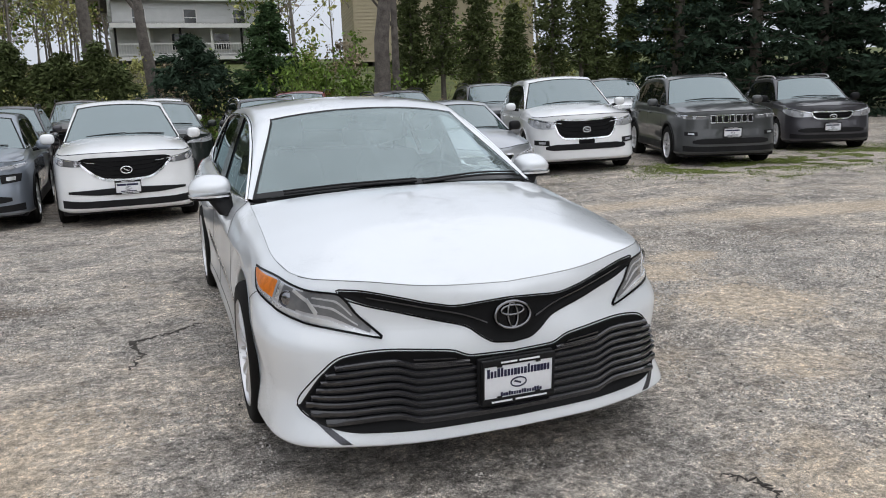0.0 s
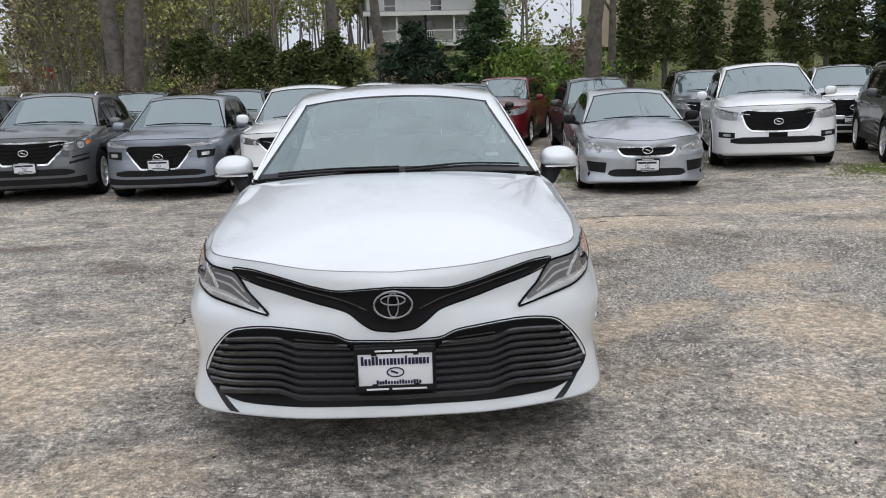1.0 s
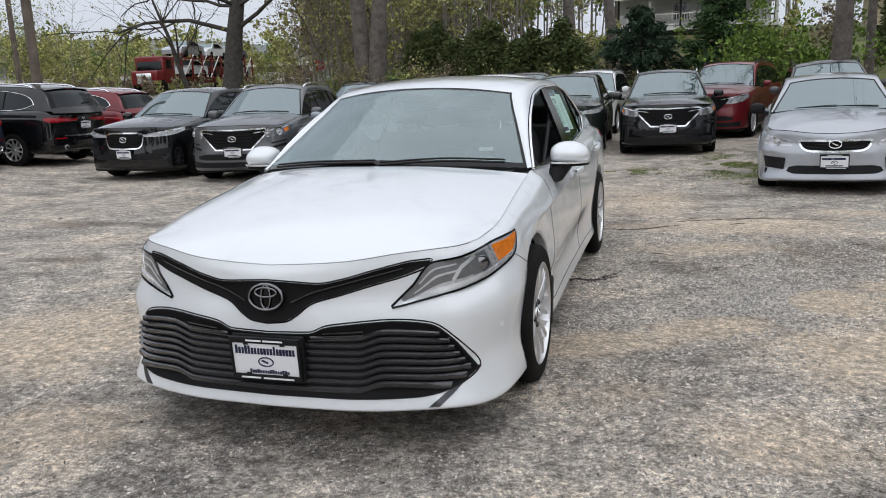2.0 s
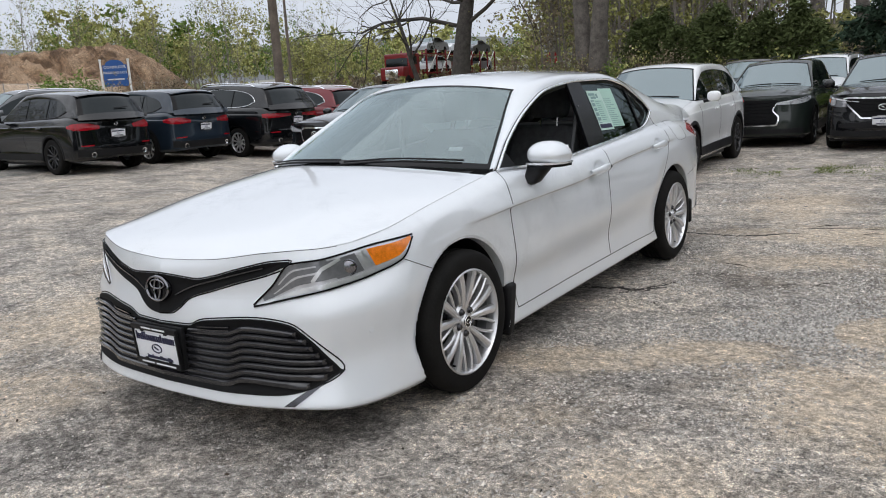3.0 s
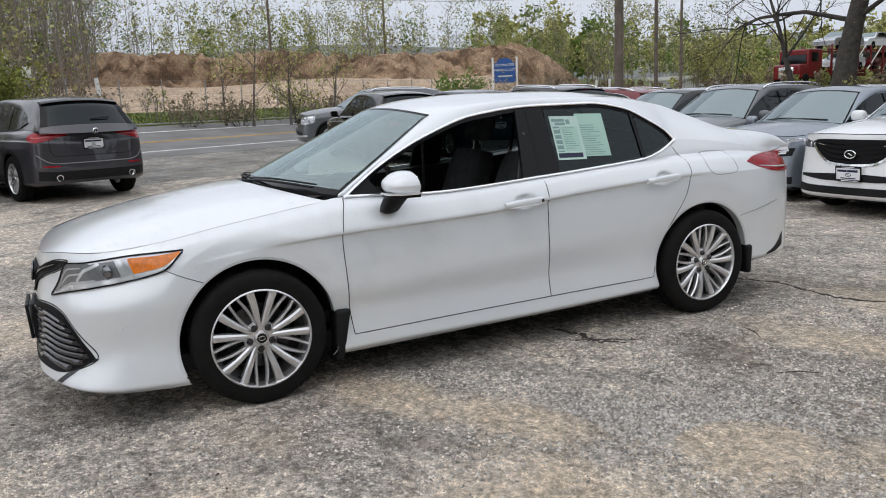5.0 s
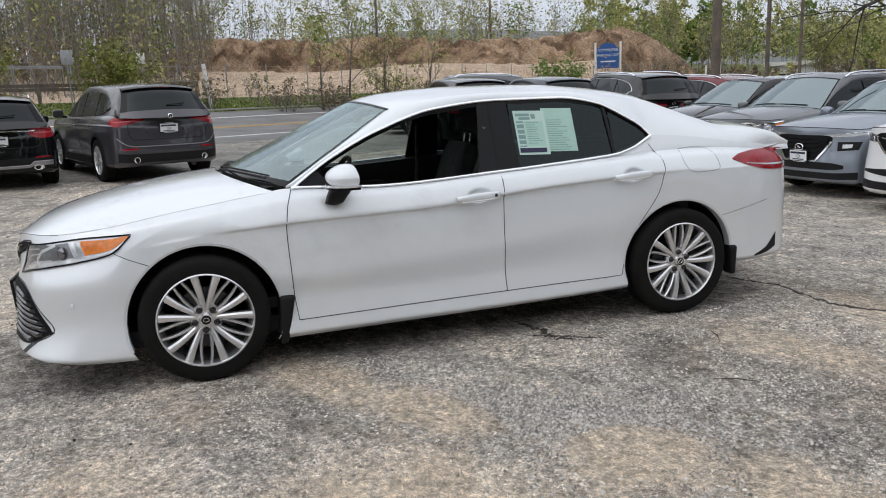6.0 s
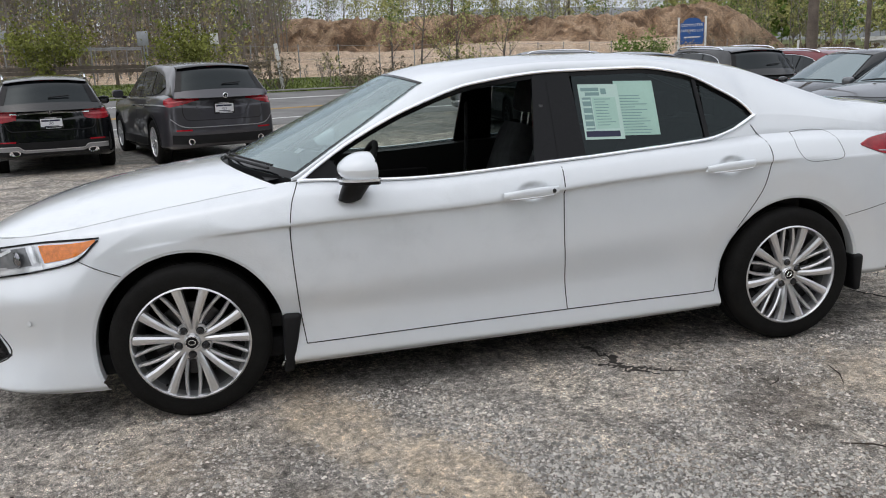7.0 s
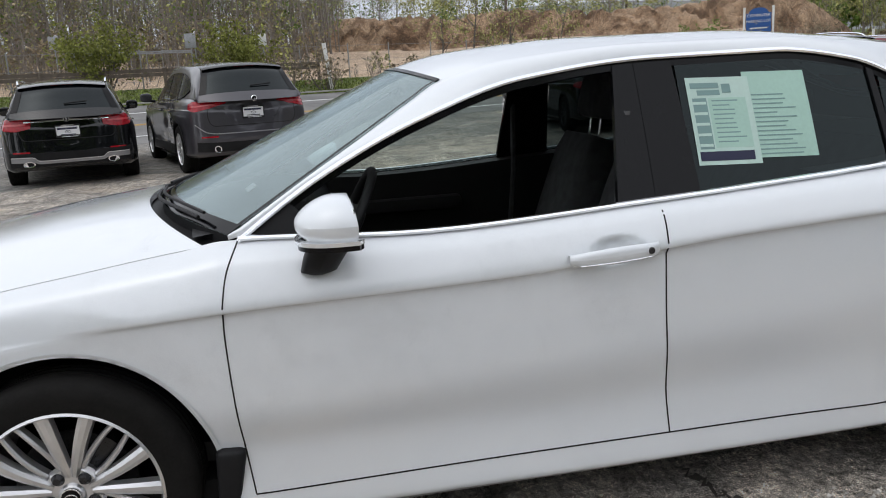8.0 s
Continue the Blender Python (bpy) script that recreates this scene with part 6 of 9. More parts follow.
LAMP_A = ([(-0.36, 0.745), (-0.12, 0.732), (0.10, 0.755), (0.36, 0.840)], [(-0.36, 0.800), (-0.12, 0.845), (0.10, 0.885), (0.36, 0.915)])
LAMP_SLIM = ([(-0.37, 0.770), (-0.12, 0.772), (0.12, 0.795), (0.38, 0.862)], [(-0.37, 0.800), (-0.12, 0.842), (0.12, 0.880), (0.38, 0.910)])
HEX = ([(0, 0.56), (0.30, 0.56), (0.37, 0.61), (0.59, 0.815)], [(0, 0.86), (0.40, 0.87), (0.52, 0.875), (0.60, 0.855)])
WIDE = ([(0, 0.60), (0.25, 0.615), (0.42, 0.69), (0.56, 0.815)], [(0, 0.875), (0.30, 0.875), (0.48, 0.87), (0.57, 0.845)])
LOW = ([(0, 0.40), (0.5, 0.40), (0.66, 0.42)], [(0, 0.50), (0.45, 0.50), (0.66, 0.47)])
BASE_TRIM = ([(0, 0.27), (0.5, 0.27), (0.80, 0.28)], [(0, 0.36), (0.5, 0.36), (0.80, 0.38)])
TAIL = dict(lamp=([(-1.72, 0.93), (-1.85, 0.90), (-2.05, 0.885), (-2.30, 0.90)], [(-1.72, 0.97), (-1.85, 1.0), (-2.05, 1.01), (-2.30, 0.96)]), plate=0.80)

CARS = dict(
    mazda=dict(grille=WIDE, frame="low", lamp=LAMP_SLIM, lamp_mat=LAMPDARK, badge=0.745, plate=0.52, lower=BASE_TRIM, intake=([(0, 0.43), (0.3, 0.43), (0.72, 0.46)], [(0, 0.52), (0.3, 0.51), (0.72, 0.49)]), tail=dict(TAIL)),
    tucson=dict(signal=AMBER, grille=HEX, frame="all", lamp=LAMP_A, badge=0.75, plate=0.53, lower=BASE_TRIM, intake=LOW, rails=CHROME, lamp_mat=LAMPDARK, fog=[([(0.60, 0.55), (0.84, 0.60)], [(0.60, 0.585), (0.84, 0.635)], TRIM), ([(0.64, 0.63), (0.84, 0.665)], [(0.64, 0.65), (0.84, 0.685)], TRIM)], bars=6),
    kona=dict(grille=([(0, 0.51), (0.24, 0.51), (0.34, 0.59), (0.47, 0.75)], [(0, 0.83), (0.30, 0.835), (0.42, 0.83), (0.475, 0.80)]), lamp=([(-0.33, 0.815), (-0.1, 0.818), (0.15, 0.845), (0.34, 0.875)], [(-0.33, 0.83), (-0.1, 0.862), (0.15, 0.888), (0.34, 0.895)]), badge=0.70, plate=0.58, lower=BASE_TRIM, intake=LOW, fog=[([(0.56, 0.64), (0.78, 0.66)], [(0.55, 0.75), (0.80, 0.755)], LAMPCHROME)], frame="low", bars=6),
    jaguar=dict(grille=([(0, 0.58), (0.26, 0.59), (0.34, 0.66), (0.36, 0.76)], [(0, 0.84), (0.24, 0.84), (0.33, 0.82), (0.365, 0.79)]), frame="all", lamp=LAMP_SLIM, lamp_mat=CLEARLENS, badge=0.76, plate=0.50, intake=LOW, clad=False, fog=[([(0.52, 0.47), (0.78, 0.50)], [(0.52, 0.56), (0.78, 0.60)], TRIM)], bars=7),
    infiniti=dict(grille=([(0, 0.57), (0.34, 0.58), (0.44, 0.64), (0.51, 0.80)], [(0, 0.845), (0.26, 0.855), (0.42, 0.875), (0.52, 0.85)]), frame="all", lamp=LAMP_A, badge=0.73, intake=LOW, lower=([(0, 0.50), (0.10, 0.50), (0.13, 0.50)], [(0, 0.56), (0.10, 0.56), (0.13, 0.56)]), lower_mat=GLOSSBLACK, clad=False, chrome=True, fog=[([(0.60, 0.48), (0.82, 0.50)], [(0.60, 0.56), (0.82, 0.57)], CLEARLENS)]),
    jeep=dict(slots=7, lamp=([(-0.30, 0.80), (-0.1, 0.80), (0.12, 0.815), (0.34, 0.862)], [(-0.30, 0.845), (-0.1, 0.86), (0.12, 0.875), (0.34, 0.895)]), lamp_mat=LAMPDARK, plate=0.60, intake=LOW, lower=BASE_TRIM, rails=CHROME, fog=[([(0.58, 0.54), (0.78, 0.55)], [(0.58, 0.60), (0.78, 0.61)], CLEARLENS)]),
    rogue=dict(grille=HEX, frame="all", lamp=LAMP_A, badge=0.74, plate=0.5, intake=LOW, lower=BASE_TRIM, roof=BLACKPAINT),
    plain=dict(grille=HEX, lamp=LAMP_A, badge=0.75, plate=0.53, intake=LOW, lower=BASE_TRIM, rails=TRIM),
    lexus=dict(grille=([(0, 0.42), (0.36, 0.43), (0.40, 0.56), (0.30, 0.68), (0.36, 0.80)], [(0, 0.86), (0.2, 0.86), (0.3, 0.86), (0.36, 0.85), (0.40, 0.83)]), frame="low", lamp=LAMP_SLIM, lamp_mat=CLEARLENS, lower=BASE_TRIM, bars=8),
    runner=dict(grille=([(0, 0.66), (0.36, 0.66), (0.44, 0.70)], [(0, 0.84), (0.36, 0.84), (0.44, 0.82)]), frame="all", lamp=([(-0.22, 0.68), (0.0, 0.67), (0.2, 0.70), (0.30, 0.74)], [(-0.22, 0.83), (0.0, 0.85), (0.2, 0.87), (0.30, 0.88)]), lamp_mat=CLEARLENS, plate=0.52, intake=LOW, skid=([(0, 0.34), (0.5, 0.34), (0.8, 0.36)], [(0, 0.39), (0.5, 0.39), (0.8, 0.41)]), rails=CHROME),
    acura=dict(spoiler=GLOSSBLACK, tail=dict(lamp=([(-1.70, 0.99), (-1.85, 0.955), (-2.02, 0.985), (-2.24, 1.050)], [(-1.70, 1.055), (-1.85, 1.085), (-2.02, 1.085), (-2.24, 1.065)]), plate=0.91, trim=0.50, badge=1.105, line=0.60, gate=0.70, band=True, strip=LAMPRED), handle=GRAPHITE, clad=True),
    benz=dict(tail=dict(lamp=([(-1.74, 0.97), (-1.85, 0.93), (-2.05, 0.915), (-2.22, 0.945)], [(-1.74, 1.035), (-1.85, 1.07), (-2.05, 1.085), (-2.22, 1.05)]), plate=0.875, bar=0.99, skid=True, trim=0.56, badge=1.055, gate=0.72, strip=LAMPRED), rails=CHROME, clad=True),
    van=dict(tail=dict(lamp=([(-1.72, 0.92), (-1.85, 0.90), (-2.1, 0.91), (-2.34, 0.93)], [(-1.72, 0.98), (-1.85, 0.99), (-2.1, 0.985), (-2.34, 0.97)]), plate=0.84, bar=0.60, trim=0.42, strip=REDLENS), rails=CHROME, chrome=True, clad=False),
    subaru=dict(grille=([(0, 0.535), (0.28, 0.545), (0.36, 0.575), (0.41, 0.645)], [(0, 0.665), (0.28, 0.672), (0.38, 0.672), (0.415, 0.662)]), frame="all", lamp_k=1.0, lamp=([(-0.27, 0.600), (-0.05, 0.598), (0.15, 0.620), (0.34, 0.700)], [(-0.27, 0.650), (-0.05, 0.715), (0.15, 0.755), (0.34, 0.770)]), badge=0.625, plate=0.42, intake=([(0, 0.265), (0.45, 0.27), (0.55, 0.30)], [(0, 0.37), (0.40, 0.37), (0.52, 0.35)]), clad=False, mirror=TRIM, fog=[([(0.58, 0.32), (0.80, 0.34)], [(0.56, 0.46), (0.83, 0.48)], TRIM)], bars=3),
    hatch=dict(grille=([(0, 0.66), (0.26, 0.665), (0.36, 0.70), (0.41, 0.78)], [(0, 0.80), (0.26, 0.805), (0.36, 0.805), (0.415, 0.795)]), frame="all", lamp=([(-0.34, 0.715), (-0.10, 0.710), (0.14, 0.745), (0.36, 0.830)], [(-0.34, 0.780), (-0.10, 0.835), (0.14, 0.880), (0.36, 0.905)]), lamp_mat=LAMPSILVER, badge=0.735, plate=0.52, intake=LOW, lower=BASE_TRIM, clad=False, rails=ALLOY, mirror=TRIM, bars=3),
)


def ground_z(x, y):
    """The height of the ground: nearly level yard, a dip behind, a rise to the road, the bank and the wooded slope."""
    x, y = np.asarray(x, float), np.asarray(y, float)
    d = -(x * 0.891 + y * 0.454)
    z = ROAD_RISE(d)
    back = y - 0.25 * x
    dip = -0.11 * smooth01(y, 3.0, 7.5) * (1 - smooth01(x, 3.5, 6.5)) * (1 - smooth01(back, 17, 24)) * (1 - smooth01(d, 3, 8))
    slope = SLOPE(y + 0.05 * np.maximum(x - 8, 0)) * (1 - smooth01(-x, 12, 26))
    lane = 0.0085 * np.clip(y - 1.4, -2, 2) * (1 - smooth01(np.hypot(x, y - 1.4), 2.5, 5))
    knoll = 1.9 * np.exp(-((x + 41.5) / 13) ** 2 - ((y - 58) / 17) ** 2)
    return z + dip + slope + lane + knoll


ROAD_RISE = curve((-400, 0.0), (3, 0.0), (9, 0.13), (13, 0.21), (17.8, 0.34), (22, 0.48), (25.6, 0.72), (28.4, 0.98), (29, 1.0), (33, 1.58), (36, 1.72), (40, 1.86), (74, 4.3), (82, 5.2), (140, 9.0), (420, 14.0))
SLOPE = curve((-400, 0.0), (22.0, 0.0), (25, 0.3), (32, 1.5), (45, 3.2), (80, 5.5), (400, 14.0))


def park(style, name, label, x, y, turn, size, wb, mat, **kw):
    group = kw.pop("group", "parked cars")
    fx, fy = x, y
    bx, by = x - math.sin(radians(turn)) * wb * 1.0, y + math.cos(radians(turn)) * wb
    z0, z1 = float(ground_z(fx, fy)), float(ground_z(bx, by))
    tilt = math.degrees(math.atan2(z1 - z0, wb))
    rx, ry = math.cos(radians(turn)), math.sin(radians(turn))
    zl, zr = float(ground_z(fx + rx * 0.8, fy + ry * 0.8)), float(ground_z(fx - rx * 0.8, fy - ry * 0.8))
    lean = math.degrees(math.atan2(zl - zr, 1.6))
    at = Matrix.Translation((x, y, (z0 + 0 * z1))) @ pose(0, 0, 0, 0, 0, turn) @ pose(0, 0, 0, tilt, -lean, 0)
    return parked_car(name, label, group, at, size, wb, mat, CARS[style], **kw)


def build_parked():
    D = dict(rim_mat=DARKALLOY)
    park("mazda", "suv_car", "white compact SUV with black grille and sills", -1.60, 8.35, 2, (4.55, 1.84, 1.66), 2.70, PLAINWHITE, **D)
    park("kona", "suv_car", "blue-grey small crossover with slim lamps", -3.68, 8.65, 2, (4.17, 1.80, 1.55), 2.60, SLATE, r=0.33)
    park("tucson", "suv_car", "dark grey SUV with chrome-framed hexagonal grille", -5.85, 9.0, 8, (4.48, 1.85, 1.65), 2.67, GREYPAINT)
    park("jaguar", "suv_car", "black sporty SUV with oval mesh grille", -8.15, 9.3, 2, (4.73, 1.94, 1.65), 2.87, BLACKPAINT, r=0.37, spokes=5)
    park("tucson", "suv_car", "black SUV with chrome-framed hexagonal grille", 1.25, 12.9, 2, (4.48, 1.85, 1.65), 2.67, BLACKPAINT)
    park("plain", "suv_car", "dark red seven-seat SUV behind the black one", 2.25, 16.9, -18, (4.9, 1.96, 1.80), 2.9, REDPAINT, r=0.37)
    park("lexus", "suv_car", "dark olive SUV with a large spindle grille", -0.95, 13.7, 2, (4.64, 1.85, 1.65), 2.66, OLIVE, **D)
    park("plain", "suv_car", "white SUV at the wood's edge", -1.05, 18.6, -4, (4.6, 1.84, 1.70), 2.7, PLAINWHITE)
    park("plain", "suv_car", "dark grey SUV in the second row", -4.1, 14.6, 3, (4.6, 1.85, 1.66), 2.7, GRAPHITE)
    park("plain", "suv_car", "brown-grey SUV in the third row", -3.0, 19.6, 3, (4.7, 1.86, 1.70), 2.7, TAUPE)
    park("plain", "suv_car", "black SUV in the second row", -6.6, 15.2, 4, (4.6, 1.85, 1.66), 2.7, BLACKPAINT)
    park("subaru", "saloon_car", "silver compact saloon with dark mirrors", 3.42, 7.75, -7, (4.63, 1.78, 1.455), 2.67, SILVER, kind="saloon", r=0.315)
    park("plain", "suv_car", "dark SUV behind the silver saloon", 4.35, 13.4, -4, (4.6, 1.85, 1.68), 2.7, GRAPHITE)
    park("infiniti", "suv_car", "white seven-seat SUV with arched black grille", 6.20, 9.45, -17, (5.0, 1.96, 1.74), 2.90, PLAINWHITE, r=0.38)
    park("plain", "suv_car", "dark grey SUV behind the white one", 7.2, 15.0, -12, (4.7, 1.85, 1.72), 2.7, GREYPAINT)
    park("rogue", "suv_car", "white SUV with a black roof", 9.95, 13.8, -22, (4.69, 1.84, 1.74), 2.7, PLAINWHITE)
    park("jeep", "suv_car", "warm grey SUV with seven-slot grille and roof rails", 8.75, 8.65, -21, (4.62, 1.86, 1.68), 2.70, WARMGREY)
    park("hatch", "hatchback_car", "dark graphite hatchback with roof rails", 12.45, 9.85, -27, (4.46, 1.80, 1.60), 2.67, GRAPHITE, r=0.34)
    park("mazda", "suv_car", "black compact SUV with a paper in its window", -15.3, 6.55, -92, (4.55, 1.84, 1.66), 2.70, BLACKPAINT, group="cars by the road", **D)
    park("mazda", "suv_car", "dark blue compact SUV", -15.5, 8.75, -90, (4.55, 1.84, 1.66), 2.70, BLUEPAINT, group="cars by the road")
    park("van", "minivan_car", "black minivan with chrome window line", -15.3, 10.95, -90, (5.17, 2.0, 1.76), 3.09, BLACKPAINT, group="cars by the road", r=0.36)
    park("van", "suv_car", "dark red SUV past the minivan", -15.2, 13.5, -90, (4.7, 1.86, 1.68), 2.7, REDPAINT, group="cars by the road")
    park("runner", "suv_car", "grey off-road SUV with chrome bumper strip", -19.2, 6.8, -12, (4.8, 1.92, 1.80), 2.79, GREYPAINT, group="cars by the road", r=0.39)
    park("acura", "suv_car", "graphite SUV seen from behind", -12.7, -1.58, -70, (4.74, 1.90, 1.67), 2.75, GRAPHITE, group="cars by the road", r=0.37)
    park("benz", "suv_car", "black compact SUV with silver skid plate", -12.31, -3.75, -75, (4.44, 1.82, 1.52), 2.70, BLACKPAINT, group="cars by the road")


build_parked()


# ---- the yard, the road and the bank ----
def stony(name, stops, rough=0.95, grains=75.0, sandy=None):
    """Trodden gravel: broad stained patches, mid-size mottling and single pale stones."""
    mat = bpy.data.materials.new(name)
    mat.use_nodes = True
    nt = mat.node_tree
    p = nt.nodes["Principled BSDF"]
    p.inputs["Roughness"].default_value = rough
    p.inputs["Specular IOR Level"].default_value = 0.25
    N, Lk = nt.nodes.new, nt.links.new
    co = N("ShaderNodeTexCoord")

    def noise_(scale, detail=6, rough_=0.62, dist=0.0):
        n = N("ShaderNodeTexNoise")
        n.inputs["Scale"].default_value, n.inputs["Detail"].default_value, n.inputs["Roughness"].default_value, n.inputs["Distortion"].default_value = scale, detail, rough_, dist
        Lk(co.outputs["Object"], n.inputs["Vector"])
        return n.outputs["Fac"]

    def ramp(fac, *st):
        r = N("ShaderNodeValToRGB")
        e = r.color_ramp.elements
        while len(e) < len(st):
            e.new(0.5)
        for el, (pos, c) in zip(e, st):
            el.position, el.color = pos, (*c, 1)
        Lk(fac, r.inputs[0])
        return r.outputs[0]

    def mix(a, b, fac, mode="MIX"):
        m = N("ShaderNodeMix")
        m.data_type, m.blend_type = "RGBA", mode
        if isinstance(fac, float):
            m.inputs[0].default_value = fac
        else:
            Lk(fac, m.inputs[0])
        Lk(a, m.inputs[6])
        Lk(b, m.inputs[7])
        return m.outputs[2]
    broad = ramp(noise_(0.55, 5, 0.6, 0.6), *stops)
    warm = ramp(noise_(1.9, 6, 0.65, 0.8), (0.40, (0.90, 0.91, 0.92)), (0.52, (1.0, 1.0, 1.0)), (0.64, (1.10, 1.03, 0.95)))
    broad = mix(broad, warm, 0.9, "MULTIPLY")
    mid = ramp(noise_(7, 8, 0.7), (0.34, (0.50, 0.49, 0.48)), (0.5, (0.95, 0.95, 0.95)), (0.66, (1.45, 1.43, 1.38)))
    col = mix(broad, mid, 0.85, "MULTIPLY")
    fine = ramp(noise_(95, 3, 0.6), (0.34, (0.30, 0.30, 0.30)), (0.5, (1.0, 1.0, 1.0)), (0.66, (2.0, 1.98, 1.92)))
    col = mix(col, fine, 0.85, "MULTIPLY")
    grain = N("ShaderNodeTexVoronoi")
    grain.inputs["Scale"].default_value = grains
    Lk(co.outputs["Object"], grain.inputs["Vector"])
    gp = N("ShaderNodeSeparateColor")
    Lk(grain.outputs["Color"], gp.inputs[0])
    tone = ramp(gp.outputs[2], (0.0, (0.38, 0.37, 0.36)), (0.35, (0.80, 0.79, 0.78)), (0.70, (1.10, 1.09, 1.07)), (0.96, (1.75, 1.74, 1.70)))
    gap = ramp(grain.outputs["Distance"], (0.30, (1, 1, 1)), (0.75, (0.55, 0.54, 0.53)))
    loose = ramp(noise_(1.3, 5, 0.7, 0.5), (0.36, (0.25, 0.25, 0.25)), (0.56, (1, 1, 1)))
    if sandy:
        dusty = ramp(noise_(0.75, 6, 0.66, 1.2), (0.49, (0, 0, 0)), (0.60, (0.85, 0.85, 0.85)))
        flat = N("ShaderNodeRGB")
        flat.outputs[0].default_value = (*sandy, 1)
        soft = mix(flat.outputs[0], mid, 0.35, "MULTIPLY")
        soft = mix(soft, fine, 0.35, "MULTIPLY")
    col = mix(col, mix(tone, gap, 0.9, "MULTIPLY"), loose, "MULTIPLY")
    if sandy:
        col = mix(col, soft, dusty)
    vor = N("ShaderNodeTexVoronoi")
    vor.inputs["Scale"].default_value = 48
    Lk(co.outputs["Object"], vor.inputs["Vector"])
    sel = ramp(vor.outputs["Distance"], (0.16, (1, 1, 1)), (0.30, (0, 0, 0)))
    pick = N("ShaderNodeSeparateColor")
    Lk(vor.outputs["Color"], pick.inputs[0])
    gate = ramp(pick.outputs[0], (0.60, (0, 0, 0)), (0.66, (1, 1, 1)))
    where = ramp(noise_(0.9, 4), (0.42, (0.15, 0.15, 0.15)), (0.62, (1, 1, 1)))
    stone = mix(sel, gate, 1.0, "MULTIPLY")
    stone = mix(stone, where, 1.0, "MULTIPLY")
    tint = ramp(pick.outputs[1], (0.2, (0.10, 0.10, 0.10)), (0.6, (0.28, 0.275, 0.26)), (0.95, (0.50, 0.49, 0.47)))
    col = mix(col, tint, stone)
    Lk(col, p.inputs["Base Color"])
    bp = N("ShaderNodeBump")
    bp.inputs["Strength"].default_value, bp.inputs["Distance"].default_value = 0.9, 0.02
    hgt = mix(ramp(noise_(40, 6, 0.75), (0.2, (0, 0, 0)), (0.8, (1, 1, 1))), stone, 0.45, "ADD")
    hgt = mix(hgt, gap, 0.6, "ADD")
    Lk(hgt, bp.inputs["Height"])
    Lk(bp.outputs[0], p.inputs["Normal"])
    return mat


